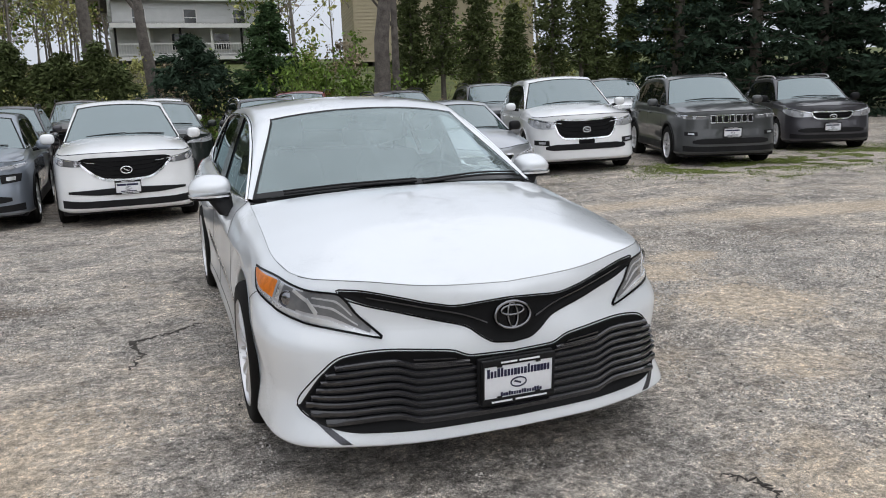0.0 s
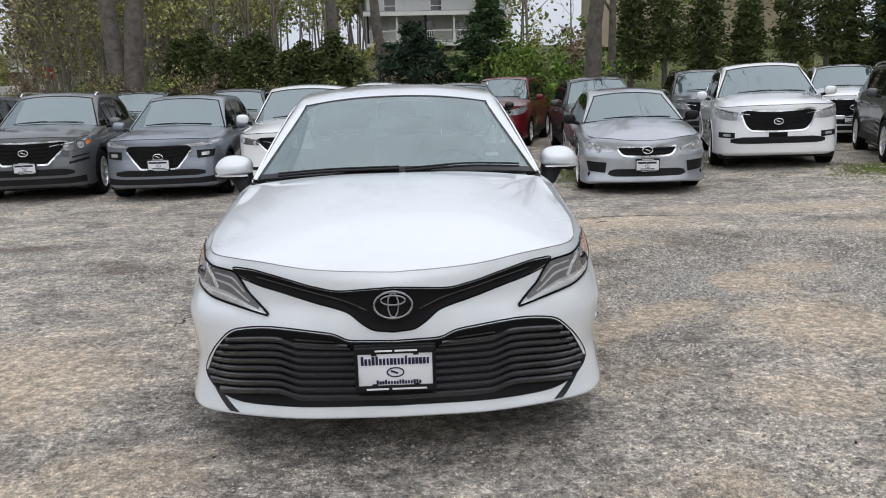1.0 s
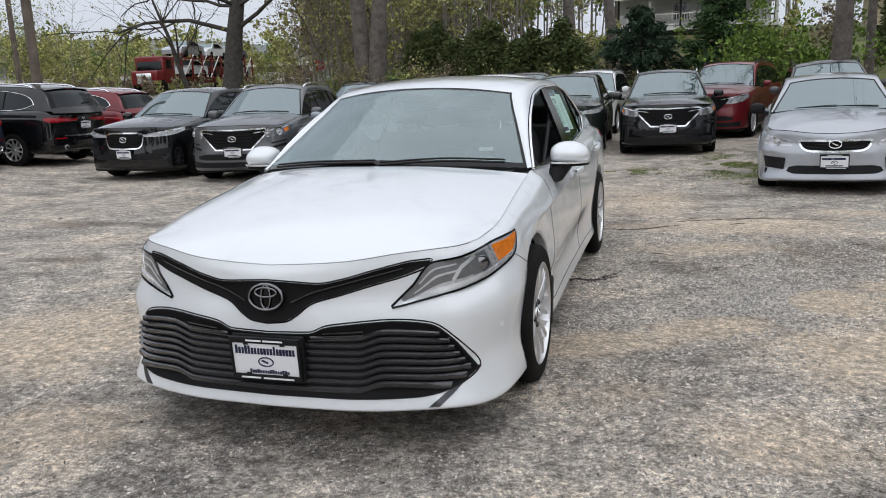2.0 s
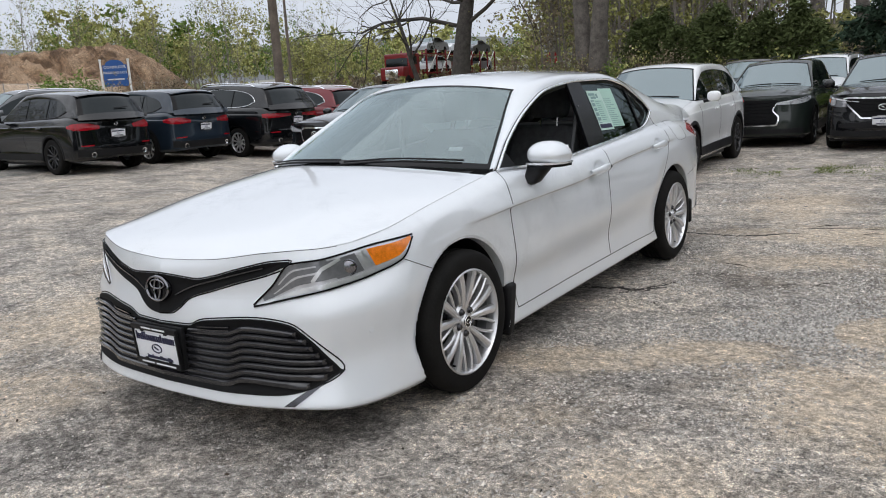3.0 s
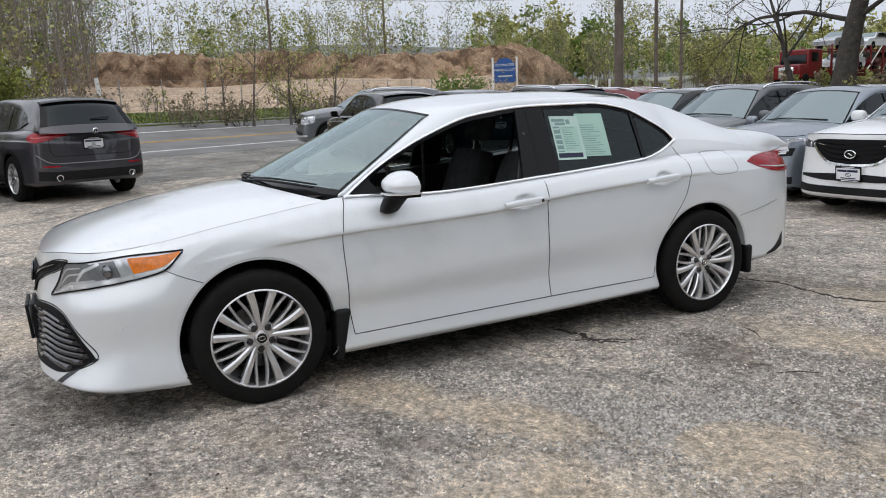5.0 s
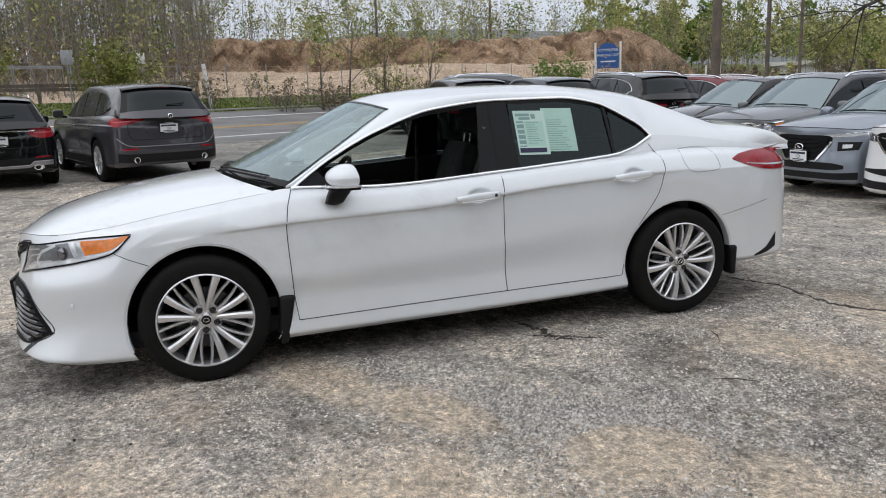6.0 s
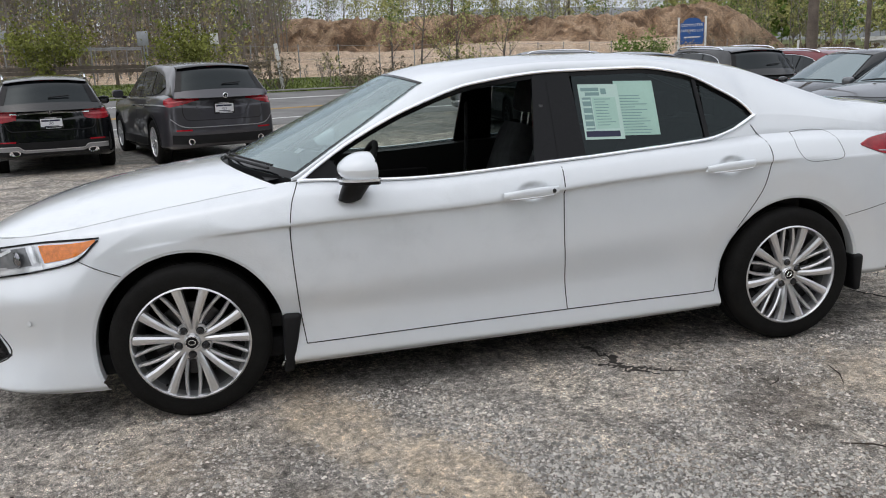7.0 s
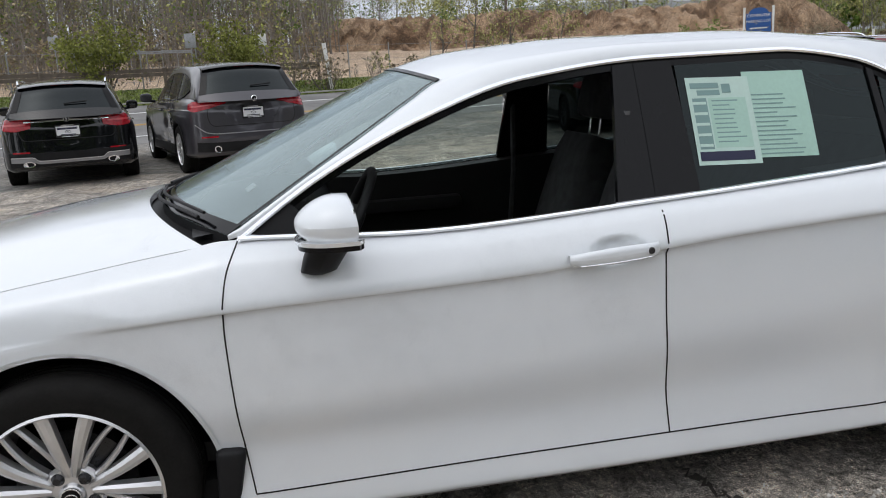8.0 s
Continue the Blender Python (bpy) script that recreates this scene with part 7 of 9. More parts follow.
def yard_surface():
    """Packed grey hardcore with sandy patches, loose chippings and dark earth, by the attribute the ground carries."""
    mat = bpy.data.materials.new("packed yard gravel")
    mat.use_nodes = True
    nt = mat.node_tree
    p = nt.nodes["Principled BSDF"]
    p.inputs["Roughness"].default_value = 0.93
    p.inputs["Specular IOR Level"].default_value = 0.2
    N, Lk = nt.nodes.new, nt.links.new
    co = N("ShaderNodeTexCoord")

    def noise_(scale, detail=6, rough_=0.62, dist=0.0, vec=None):
        n = N("ShaderNodeTexNoise")
        n.inputs["Scale"].default_value, n.inputs["Detail"].default_value, n.inputs["Roughness"].default_value, n.inputs["Distortion"].default_value = scale, detail, rough_, dist
        Lk(vec or co.outputs["Object"], n.inputs["Vector"])
        return n.outputs["Fac"]

    def ramp(fac, *st):
        r = N("ShaderNodeValToRGB")
        e = r.color_ramp.elements
        while len(e) < len(st):
            e.new(0.5)
        for el, (pos, c) in zip(e, st):
            el.position, el.color = pos, (*c, 1) if isinstance(c, tuple) else (c, c, c, 1)
        Lk(fac, r.inputs[0])
        return r.outputs[0]

    def mix(a, b, fac, mode="MIX"):
        m = N("ShaderNodeMix")
        m.data_type, m.blend_type = "RGBA", mode
        for sock, v in ((m.inputs[0], fac), (m.inputs[6], a), (m.inputs[7], b)):
            if isinstance(v, float):
                sock.default_value = v
            elif isinstance(v, tuple):
                sock.default_value = (*v, 1)
            else:
                Lk(v, sock)
        return m.outputs[2]

    def ragged(attr, wob, lo, hi, amount=0.9):
        """A patch's edge, broken up by noise."""
        m1 = N("ShaderNodeMath")
        m1.operation = "MULTIPLY_ADD"
        Lk(wob, m1.inputs[0])
        m1.inputs[1].default_value = amount
        Lk(attr, m1.inputs[2])
        r = N("ShaderNodeMapRange")
        r.interpolation_type = "SMOOTHSTEP"
        r.inputs["From Min"].default_value, r.inputs["From Max"].default_value = lo + amount * 0.5, hi + amount * 0.5
        Lk(m1.outputs[0], r.inputs[0])
        return r.outputs[0]
    at = N("ShaderNodeAttribute")
    at.attribute_name = "yard"
    sep = N("ShaderNodeSeparateColor")
    Lk(at.outputs["Color"], sep.inputs[0])
    lay_ = N("ShaderNodeMapping")
    lay_.inputs["Rotation"].default_value = (0, 0, radians(-12))
    lay_.inputs["Scale"].default_value = (0.5, 2.4, 1.0)
    Lk(co.outputs["Object"], lay_.inputs["Vector"])
    streak = noise_(0.9, 7, 0.68, 0.7, lay_.outputs[0])
    wob, wob2 = noise_(3.2, 7, 0.7, 0.5), noise_(5.5, 6, 0.7)
    col = ramp(noise_(1.5, 7, 0.66, 0.6), (0.36, (0.232, 0.214, 0.194)), (0.48, (0.375, 0.343, 0.307)), (0.62, (0.51, 0.455, 0.392)))
    col = mix(col, ramp(streak, (0.36, 0.80), (0.5, 0.99), (0.64, (1.18, 1.16, 1.12))), 1.0, "MULTIPLY")
    col = mix(col, ramp(noise_(7, 10, 0.8), (0.35, 0.56), (0.5, 0.98), (0.65, 1.44)), 1.0, "MULTIPLY")
    col = mix(col, (0.190, 0.162, 0.136), ragged(sep.outputs[2], wob, 0.15, 1.0, 1.3))
    sandy = mix(ramp(noise_(1.7, 5, 0.6), (0.38, (0.50, 0.412, 0.312)), (0.62, (0.61, 0.51, 0.395))), ramp(noise_(16, 6, 0.7), (0.32, 0.80), (0.70, 1.16)), 1.0, "MULTIPLY")
    drift = ramp(noise_(1.15, 6, 0.64, 0.4), (0.53, 0.0), (0.70, 0.6))
    speck = ramp(noise_(9, 9, 0.78), (0.36, 0.45), (0.54, 1.0))
    tan_ = mix(mix(ragged(sep.outputs[0], wob, 0.10, 0.80, 1.2), drift, 1.0, "LIGHTEN"), speck, 1.0, "MULTIPLY")
    grain = ramp(tan_, (0.0, 1.0), (1.0, 0.75))
    # single chippings, small and middling, each with its own tone
    heights = []
    for scale, share, where, dark_, light_ in ((150, 0.55, None, 0.45, 1.75), (85, 0.45, wob2, 0.36, 2.2), (40, 0.05, None, 0.42, 1.9)):
        vor = N("ShaderNodeTexVoronoi")
        vor.inputs["Scale"].default_value = scale
        Lk(co.outputs["Object"], vor.inputs["Vector"])
        own = N("ShaderNodeSeparateColor")
        Lk(vor.outputs["Color"], own.inputs[0])
        body = ramp(vor.outputs["Distance"], (0.30, 1.0), (0.46, 0.0))
        pick = ramp(own.outputs[0], (share, 1.0), (share + 0.04, 0.0))
        f = mix(body, pick, 1.0, "MULTIPLY")
        loose = ragged(sep.outputs[1], wob2, -0.15, 0.75, 1.2)
        f = mix(f, ramp(loose, (0.0, 0.45 if scale > 100 else 0.22), (1.0, 1.0)), 1.0, "MULTIPLY")
        f = mix(f, ramp(tan_, (0.0, 1.0), (1.0, 0.15)), 1.0, "MULTIPLY")
        tone = mix(col, ramp(own.outputs[1], (0.0, dark_), (0.5, 1.0), (0.93, (light_, light_ * 0.985, light_ * 0.95))), 1.0, "MULTIPLY")
        heights.append((f, tone))
    col = mix(col, sandy, tan_)
    for f, tone in heights:
        col = mix(col, tone, f)
    col = mix(col, ramp(noise_(240, 3, 0.6), (0.34, 0.30), (0.5, 1.02), (0.66, 1.85)), grain, "MULTIPLY")
    col = mix(col, ramp(noise_(48, 7, 0.8), (0.34, 0.30), (0.5, 1.0), (0.66, 1.75)), grain, "MULTIPLY")
    col = mix(col, ramp(noise_(20, 6, 0.72), (0.38, 0.60), (0.5, 0.99), (0.62, 1.42)), grain, "MULTIPLY")
    Lk(col, p.inputs["Base Color"])
    hgt = mix(ramp(noise_(55, 6, 0.75), (0.2, 0.0), (0.8, 0.7)), heights[1][0], 0.6, "ADD")
    hgt = mix(hgt, heights[2][0], 0.8, "ADD")
    hgt = mix(hgt, heights[0][0], 0.25, "ADD")
    bp = N("ShaderNodeBump")
    bp.inputs["Strength"].default_value, bp.inputs["Distance"].default_value = 0.9, 0.012
    Lk(hgt, bp.inputs["Height"])
    Lk(bp.outputs[0], p.inputs["Normal"])
    return mat


GRAVEL = yard_surface()
# patches of the yard: x, y, half length, half width, turn, strength
SANDY = ((1.15, 0.56, 0.42, 0.15, 25, 1.0), (1.72, 0.94, 0.36, 0.16, 30, 1.0), (2.48, 1.55, 0.30, 0.30, 40, 0.9), (2.50, 0.60, 0.42, 0.40, 10, 1.0),
         (1.70, 2.96, 0.45, 0.22, 20, 0.8), (-2.10, 0.05, 0.55, 0.65, 0, 0.9), (2.95, 1.95, 0.35, 0.20, 0, 0.9), (1.15, -1.50, 0.35, 0.30, 0, 0.8),
         (1.92, -0.52, 0.30, 0.22, 0, 0.7), (-1.27, -1.1, 0.5, 0.3, 10, 0.7), (5.9, 3.35, 1.5, 0.30, -8, 1.1), (2.1, 4.2, 0.9, 0.5, 10, 0.9), (4.4, 5.0, 1.4, 0.35, -10, 0.8), (1.2, 6.0, 0.5, 1.2, 5, 0.8), (5.0, 0.2, 0.9, 0.5, 0, 0.8))
LOOSE = ((2.02, 1.55, 0.60, 0.36, 60, 1.0), (3.7, 1.35, 1.3, 0.8, 10, 0.9), (2.6, 2.7, 0.9, 0.7, 20, 0.6), (5.6, 5.2, 2.4, 1.6, 0, 0.6), (-3.0, 5.2, 2.6, 0.9, 0, 0.5), (0.9, 4.9, 1.2, 0.8, 0, 0.4))
EARTHY = ((2.05, 1.62, 0.50, 0.22, 60, 0.8), (2.7, 3.0, 0.9, 0.5, 15, 0.75), (4.3, 2.6, 0.9, 0.5, 10, 0.7), (1.35, 0.0, 0.35, 0.7, 0, 0.5), (1.55, 2.35, 0.35, 0.4, 20, 0.6), (-2.30, 2.62, 0.30, 0.13, 0, 1.1), (-2.6, 2.92, 0.28, 0.10, 0, 1.0), (-3.6, 3.8, 0.5, 0.14, 0, 1.1),
          (-5.05, 3.76, 0.5, 0.14, 0, 1.1), (-3.75, 2.0, 0.3, 0.10, 0, 1.1), (1.27, 6.5, 0.9, 0.35, 15, 0.9), (0.9, 4.1, 0.7, 0.16, 12, 0.8), (2.3, 2.2, 0.22, 0.14, 0, 0.7), (2.4, 3.3, 0.6, 0.16, 10, 0.7))


def patches(x, y, spots):
    out = np.zeros(x.shape)
    for cx, cy, a, b, turn, k in spots:
        c, s_ = math.cos(radians(turn)), math.sin(radians(turn))
        u, v = (x - cx) * c + (y - cy) * s_, -(x - cx) * s_ + (y - cy) * c
        out = np.maximum(out, k * np.exp(-0.5 * ((u / a) ** 2 + (v / b) ** 2)))
    return out


DIRT = stony("bare earth", [(0.38, (0.13, 0.084, 0.054)), (0.48, (0.27, 0.178, 0.115)), (0.60, (0.44, 0.315, 0.215))])
SAND = stony("pale sand", [(0.3, (0.47, 0.36, 0.26)), (0.5, (0.56, 0.43, 0.32)), (0.7, (0.64, 0.51, 0.385))])
ASPHALT = material("worn asphalt", (0.165, 0.160, 0.155), rough=0.9, vary=0.3, scale=0.7, fine=60, bump=0.004)
LINEWHITE = material("worn white road paint", (0.72, 0.72, 0.70), rough=0.8, vary=0.25, scale=3, fine=40)
LINEYELLOW = material("worn yellow road paint", (0.45, 0.27, 0.06), rough=0.8, vary=0.25, scale=3, fine=40)
CONCRETE = material("old concrete", (0.33, 0.32, 0.30), rough=0.9, vary=0.2, scale=2, fine=50, bump=0.003)
LEAFLITTER = stony("wood floor", [(0.3, (0.08, 0.075, 0.035)), (0.5, (0.13, 0.13, 0.05)), (0.7, (0.20, 0.17, 0.09))])
MEADOW = material("spring grass ground", (0.085, 0.125, 0.030), rough=0.95, vary=0.5, scale=0.6, fine=30, bump=0.03, second=(0.17, 0.19, 0.06))


def ground_sheet():
    """One sheet to the horizon, finer near the yard."""
    a = np.concatenate([-np.geomspace(1200, 45, 26), np.arange(-44, -7, 0.5), np.arange(-7, 7.5, 0.12), np.arange(7.5, 26, 0.5), np.geomspace(27, 1200, 26)])
    b = np.concatenate([-np.geomspace(1200, 14, 24), np.arange(-13, -4, 0.5), np.arange(-4, 8, 0.12), np.arange(8, 40, 0.5), np.geomspace(41, 1200, 28)])
    X, Y = np.meshgrid(a, b, indexing="ij")
    Z = ground_z(X, Y)
    near = np.hypot(X - 0.5, Y - 1) < 30
    Z = Z + np.where(near, 0.006 * np.sin(X * 1.7 + 0.6 * Y) * np.cos(Y * 1.3 - X * 0.4), 0)
    me = mesh("ground", *sheet(np.stack([X, Y, Z], -1)), GRAVEL)
    for m in (LEAFLITTER, MEADOW, SAND):
        me.materials.append(m)
    d = -(X * 0.891 + Y * 0.454)
    c = lambda A: (A[:-1, :-1] + A[1:, 1:]) / 2
    dd, yy, xx = c(d), c(Y), c(X)
    idx = np.zeros(dd.shape, int)
    idx[(yy > 20.5) & (dd < 14)] = 1
    idx[(yy > 22.5) & (dd < 2) & (xx > 3)] = 2
    idx[(dd > 28.2)] = 2
    ss = c(-0.454 * X + 0.891 * Y)
    idx[(dd > 34.5) & (ss < 50)] = 3
    idx[(dd > 30.5) & (ss >= 50)] = 1
    idx[(dd > 76)] = 2
    idx[(dd < -60)] = 2
    me.polygons.foreach_set("material_index", idx.ravel())
    tone = me.color_attributes.new("yard", "FLOAT_COLOR", "POINT")
    far = np.hypot(X - 1, Y - 1) > 7
    tan_ = patches(X, Y, SANDY) + np.where(far, 0.22, 0)
    rgba = np.stack([tan_, patches(X, Y, LOOSE) + 0.42, patches(X, Y, EARTHY), np.ones_like(X)], -1)
    tone.data.foreach_set("color", rgba.astype(np.float32).ravel())
    ob = new("ground", me)
    tagged(ob, "worn grey-brown gravel yard running into grass and sand", "ground", kind="structure")


ground_sheet()


def along_road(d, s):
    """A point of the ground d metres across and s metres along the road."""
    x, y = -0.891 * d - 0.454 * s, -0.454 * d + 0.891 * s
    return x, y


def road_band(name, d0, d1, s0, s1, lift, mat, label, n=120, m=3, kind=True):
    s = np.linspace(s0, s1, n)
    rows = []
    for d in np.linspace(d0, d1, m):
        x, y = along_road(d, s)
        rows.append(np.stack([x, y, ground_z(x, y) + lift], 1))
    geo = sheet(np.stack(rows, 1), 0.05, (0, 0, 1), flip=True)
    return setting(name, geo, mat, label, name.split("_")[0])


road_band("road", 15.6, 28.3, -300, 300, 0.02, ASPHALT, "worn two-lane asphalt road", 300, 14)
APRON = stony("grey worn apron", [(0.34, (0.24, 0.235, 0.23)), (0.5, (0.34, 0.33, 0.315)), (0.66, (0.43, 0.405, 0.37))])


def apron():
    """Old asphalt between the yard and the road, its inner edge broken away."""
    s_ = np.linspace(-60, 60, 481)
    rows = []
    for i, f_ in enumerate(np.linspace(0, 1, 9)):
        d0 = np.array([9.2 + 0.9 * noise.fractal(Vector((a * 0.35, 2.0, 1.0)), 0.8, 2.0, 5) for a in s_])
        x, y = along_road(d0 + (15.7 - d0) * f_, s_)
        rows.append(np.stack([x, y, ground_z(x, y) + (-0.012 if i == 0 else 0.014)], 1))
    setting("pavement", sheet(np.stack(rows, 1), 0.04, (0, 0, 1), flip=True), APRON, "worn grey asphalt apron beside the road", "pavement")


apron()
road_band("road_line_near", 17.7, 17.85, -300, 300, 0.028, LINEWHITE, "worn white edge line", 300)
road_band("road_line_middle", 21.8, 21.95, -300, 300, 0.028, LINEYELLOW, "worn yellow centre line", 300)
road_band("road_line_middle_b", 22.1, 22.25, -300, 300, 0.028, LINEYELLOW, "worn yellow centre line", 300)
road_band("road_line_far", 25.9, 26.05, -300, 300, 0.028, LINEWHITE, "worn white edge line", 300)
road_band("kerb", 28.3, 28.5, -300, 300, 0.14, CONCRETE, "old concrete kerb", 300)


# ---- trees, shrubs, far woods ----
DARKBARK = material("dark bark", (0.060, 0.053, 0.047), rough=0.95, vary=0.45, scale=5, fine=35, bump=0.03)
# twig grey lightened towards the sky: distance haze put into the colour
HAZEDTWIG = material("grey twigs paled with haze", (0.20, 0.178, 0.155), rough=0.95, vary=0.3, scale=8, fine=40)
BARK = material("grey brown bark", (0.125, 0.110, 0.098), rough=0.95, vary=0.45, scale=5, fine=35, bump=0.03)
TWIG = material("dark twig bark", (0.12, 0.105, 0.09), rough=0.95, vary=0.3, scale=8, fine=40)
NEEDLE = material("dark spruce needles", (0.034, 0.056, 0.036), spec=0.12, rough=0.8, vary=0.35, scale=1.2, fine=9, island=0.3)
SPRUCE2 = material("green spruce needles", (0.055, 0.095, 0.040), spec=0.12, rough=0.8, vary=0.35, scale=1.2, fine=9, island=0.3)
THUJA = material("arborvitae leaves", (0.078, 0.098, 0.038), spec=0.12, rough=0.8, vary=0.4, scale=1.5, fine=9, island=0.3)
# young leaf green, lifted paler so far crowns fade as in haze
HAZEDSPRING = material("fresh spring leaves paled with haze", (0.33, 0.33, 0.125), spec=0.12, rough=0.75, vary=0.35, scale=1.0, fine=9, island=0.45)
BUSHGREEN = material("green shrub leaves", (0.13, 0.20, 0.042), spec=0.12, rough=0.75, vary=0.35, scale=1.0, fine=9, island=0.45)
OLIVELEAF = material("olive green young leaves", (0.20, 0.215, 0.055), spec=0.12, rough=0.75, vary=0.35, scale=1.0, fine=9, island=0.45)
DRYLEAF = material("dry brown brush", (0.25, 0.205, 0.14), spec=0.12, rough=0.9, vary=0.4, scale=1.0, fine=9, island=0.5)
GRASSBLADE = material("short grass blades", (0.16, 0.20, 0.055), spec=0.12, rough=0.8, vary=0.4, scale=1.5, fine=12, island=0.5)


def leaves_geo(centres, size, rng, droop=0.0, long=1.6, jitter=0.5, facing=None):
    """Many small folded leaves: two triangles each, turned at random."""
    c = np.asarray(centres, float)
    n = len(c)
    a = rng.normal(size=(n, 3))
    if facing is not None:
        a = a * 0.55 + facing
    a[:, 2] -= droop
    a /= np.linalg.norm(a, axis=1)[:, None] + 1e-9
    b = np.cross(a, rng.normal(size=(n, 3)))
    b /= np.linalg.norm(b, axis=1)[:, None] + 1e-9
    nrm = np.cross(a, b)
    s = size * (1 + jitter * (rng.random((n, 1)) - 0.5) * 2)
    p0, p1 = c - a * s * long * 0.5, c + a * s * long * 0.5
    p2, p3 = c + b * s * 0.5 + nrm * s * 0.16, c - b * s * 0.5 + nrm * s * 0.16
    v = np.stack([p0, p2, p1, p3], 1).reshape(-1, 3)
    i = np.arange(n)[:, None] * 4
    f = np.concatenate([i + [0, 1, 2], i + [0, 2, 3]], 0)
    return v, f


def grow(base, way, length, radius, rng, depth, out, tips, bend=0.25, kids=3, thin=0.62, up=0.15):
    """A branching limb: bars go to out, fine ends to tips."""
    n = 6
    p, d = np.array(base, float), np.array(way, float)
    pts = [p.copy()]
    for i in range(n):
        d = d + rng.normal(size=3) * bend * 0.35
        d[2] += up * 0.2
        d /= np.linalg.norm(d)
        p = p + d * length / n
        pts.append(p.copy())
    rad = radius * (1 - 0.55 * np.linspace(0, 1, n + 1))
    out.append(tube(pts, rad, 7 if radius > 0.06 else (4 if radius > 0.02 else 3)))
    if depth == 0:
        tips.extend(pts[2:])
        return
    for k in range(kids):
        t = rng.uniform(0.35, 1.0) if k < kids - 1 else 1.0
        i = min(n, int(t * n))
        side = np.cross(d, rng.normal(size=3))
        side /= np.linalg.norm(side) + 1e-9
        w = d * rng.uniform(0.5, 0.9) + side * rng.uniform(0.5, 1.0)
        w[2] += up
        grow(pts[i], w / np.linalg.norm(w), length * rng.uniform(0.55, 0.78), rad[i] * thin, rng, depth - 1, out, tips, bend, kids, thin, up)


def broad_tree(label, x, y, h, r, seed, leaf=None, nleaf=0, leaf_size=0.10, depth=3, kids=3, fork=0.45, bark=None, spread=0.6, stems=1, name="tree", group="", lean=(0, 0), limbs=7, rise=0.0, low=()):
    rng = np.random.default_rng(seed)
    z = float(ground_z(x, y))
    ob = thing(name, label, "tree", group, Matrix.Translation((x, y, z - 0.05)))
    out, tips = [], []
    for st in range(stems):
        off = np.array([0.0, 0, 0]) if stems == 1 else np.array([(st - (stems - 1) / 2) * r * 0.95, rng.uniform(-0.2, 0.2) * r, 0])
        n = 9
        ps = []
        p, d = off.copy(), np.array([lean[0] + (st - (stems - 1) / 2) * 0.10, lean[1], 1.0])
        for i in range(n + 1):
            ps.append(p.copy())
            d = d + rng.normal(size=3) * 0.04
            d /= np.linalg.norm(d)
            p = p + d * h * 0.75 / n
        rad = r * (1 - 0.72 * np.linspace(0, 1, n + 1))
        rad[0] *= 1.35
        rad[1] *= 1.08
        out.append(tube(ps, rad, 14))
        for k in range(int(limbs * (1 if stems == 1 else 0.7))):
            t = rng.uniform(fork, 1.0)
            i = min(n, int(t * n))
            a = rng.uniform(0, 2 * np.pi)
            w = np.array([np.cos(a) * spread, np.sin(a) * spread, rng.uniform(0.35, 0.9) - rise])
            grow(ps[i], w / np.linalg.norm(w), h * rng.uniform(0.22, 0.36), rad[i] * 0.55, rng, depth - 1, out, tips, kids=kids)
    for hz, ang, ln in low:
        w = np.array([np.cos(radians(ang)), np.sin(radians(ang)), 0.28])
        j = min(9, int(round(hz / (h * 0.75) * 9)))
        grow(ps[j], w / np.linalg.norm(w), ln, rad[j] * 0.30, rng, 3, out, tips, bend=0.45, kids=4, thin=0.6, up=0.06)
    part("trunk", join(*out), bark or BARK, ob, "rough bark trunk and bare limbs", smooth=60)
    if nleaf:
        tp = np.array(tips)
        c = tp[rng.integers(0, len(tp), nleaf)] + rng.normal(size=(nleaf, 3)) * 0.22
        part("crown", leaves_geo(c, leaf_size, rng), leaf, ob, smooth=0)
    return ob


def conifer(label, x, y, h, w, seed, mat, n=9000, bare=0.06, size=0.16, shape=1.0, name="conifer_tree", group="", trunk=0.12, gap=0.35):
    """A spruce or an arborvitae: whorled drooping sprays round a stem, ragged outline."""
    rng = np.random.default_rng(seed)
    z = float(ground_z(x, y))
    ob = thing(name, label, "tree", group, Matrix.Translation((x, y, z - 0.05)))
    ps = [(rng.normal() * 0.02, rng.normal() * 0.02, h * t) for t in np.linspace(0, 1, 8)]
    out = [tube(ps, trunk * (1 - 0.92 * np.linspace(0, 1, 8)), 9)]
    nb = int(34 + h * 9)
    cs, fs = [], []
    for i in range(nb):
        t = bare + (1 - bare) * (i + rng.random()) / nb
        L = w / 2 * (1 - t ** shape) ** 0.8 * rng.uniform(1 - gap, 1.12) + 0.12
        a = i * 2.4 + rng.uniform(-0.5, 0.5)
        drop = rng.uniform(-0.25, 0.30)
        e = np.array([np.cos(a) * L, np.sin(a) * L, h * t + drop * L * (1 - 0.6 * t)])
        s = np.array([0, 0, h * t])
        if i % 2 == 0:
            out.append(tube([s, s * 0.5 + e * 0.5, e * 0.96 + s * 0.04], [trunk * 0.22, trunk * 0.13, 0.006], 4))
        k = max(4, int(n / nb * (0.35 + L / (w / 2 + 0.1))))
        u = rng.random(k) ** 0.6
        c = s + (e - s) * u[:, None] + rng.normal(size=(k, 3)) * np.array([0.10, 0.10, 0.07]) * (0.6 + 0.9 * L / (w / 2 + 0.1))
        cs.append(c)
        fs.append(np.repeat(((e - s) / (np.linalg.norm(e - s) + 1e-9))[None], k, 0))
    part("trunk", join(*out), TWIG, ob, smooth=60)
    part("crown", leaves_geo(np.concatenate(cs), size, rng, droop=0.15, long=3.0, facing=np.concatenate(fs)), mat, ob, smooth=0)
    return ob


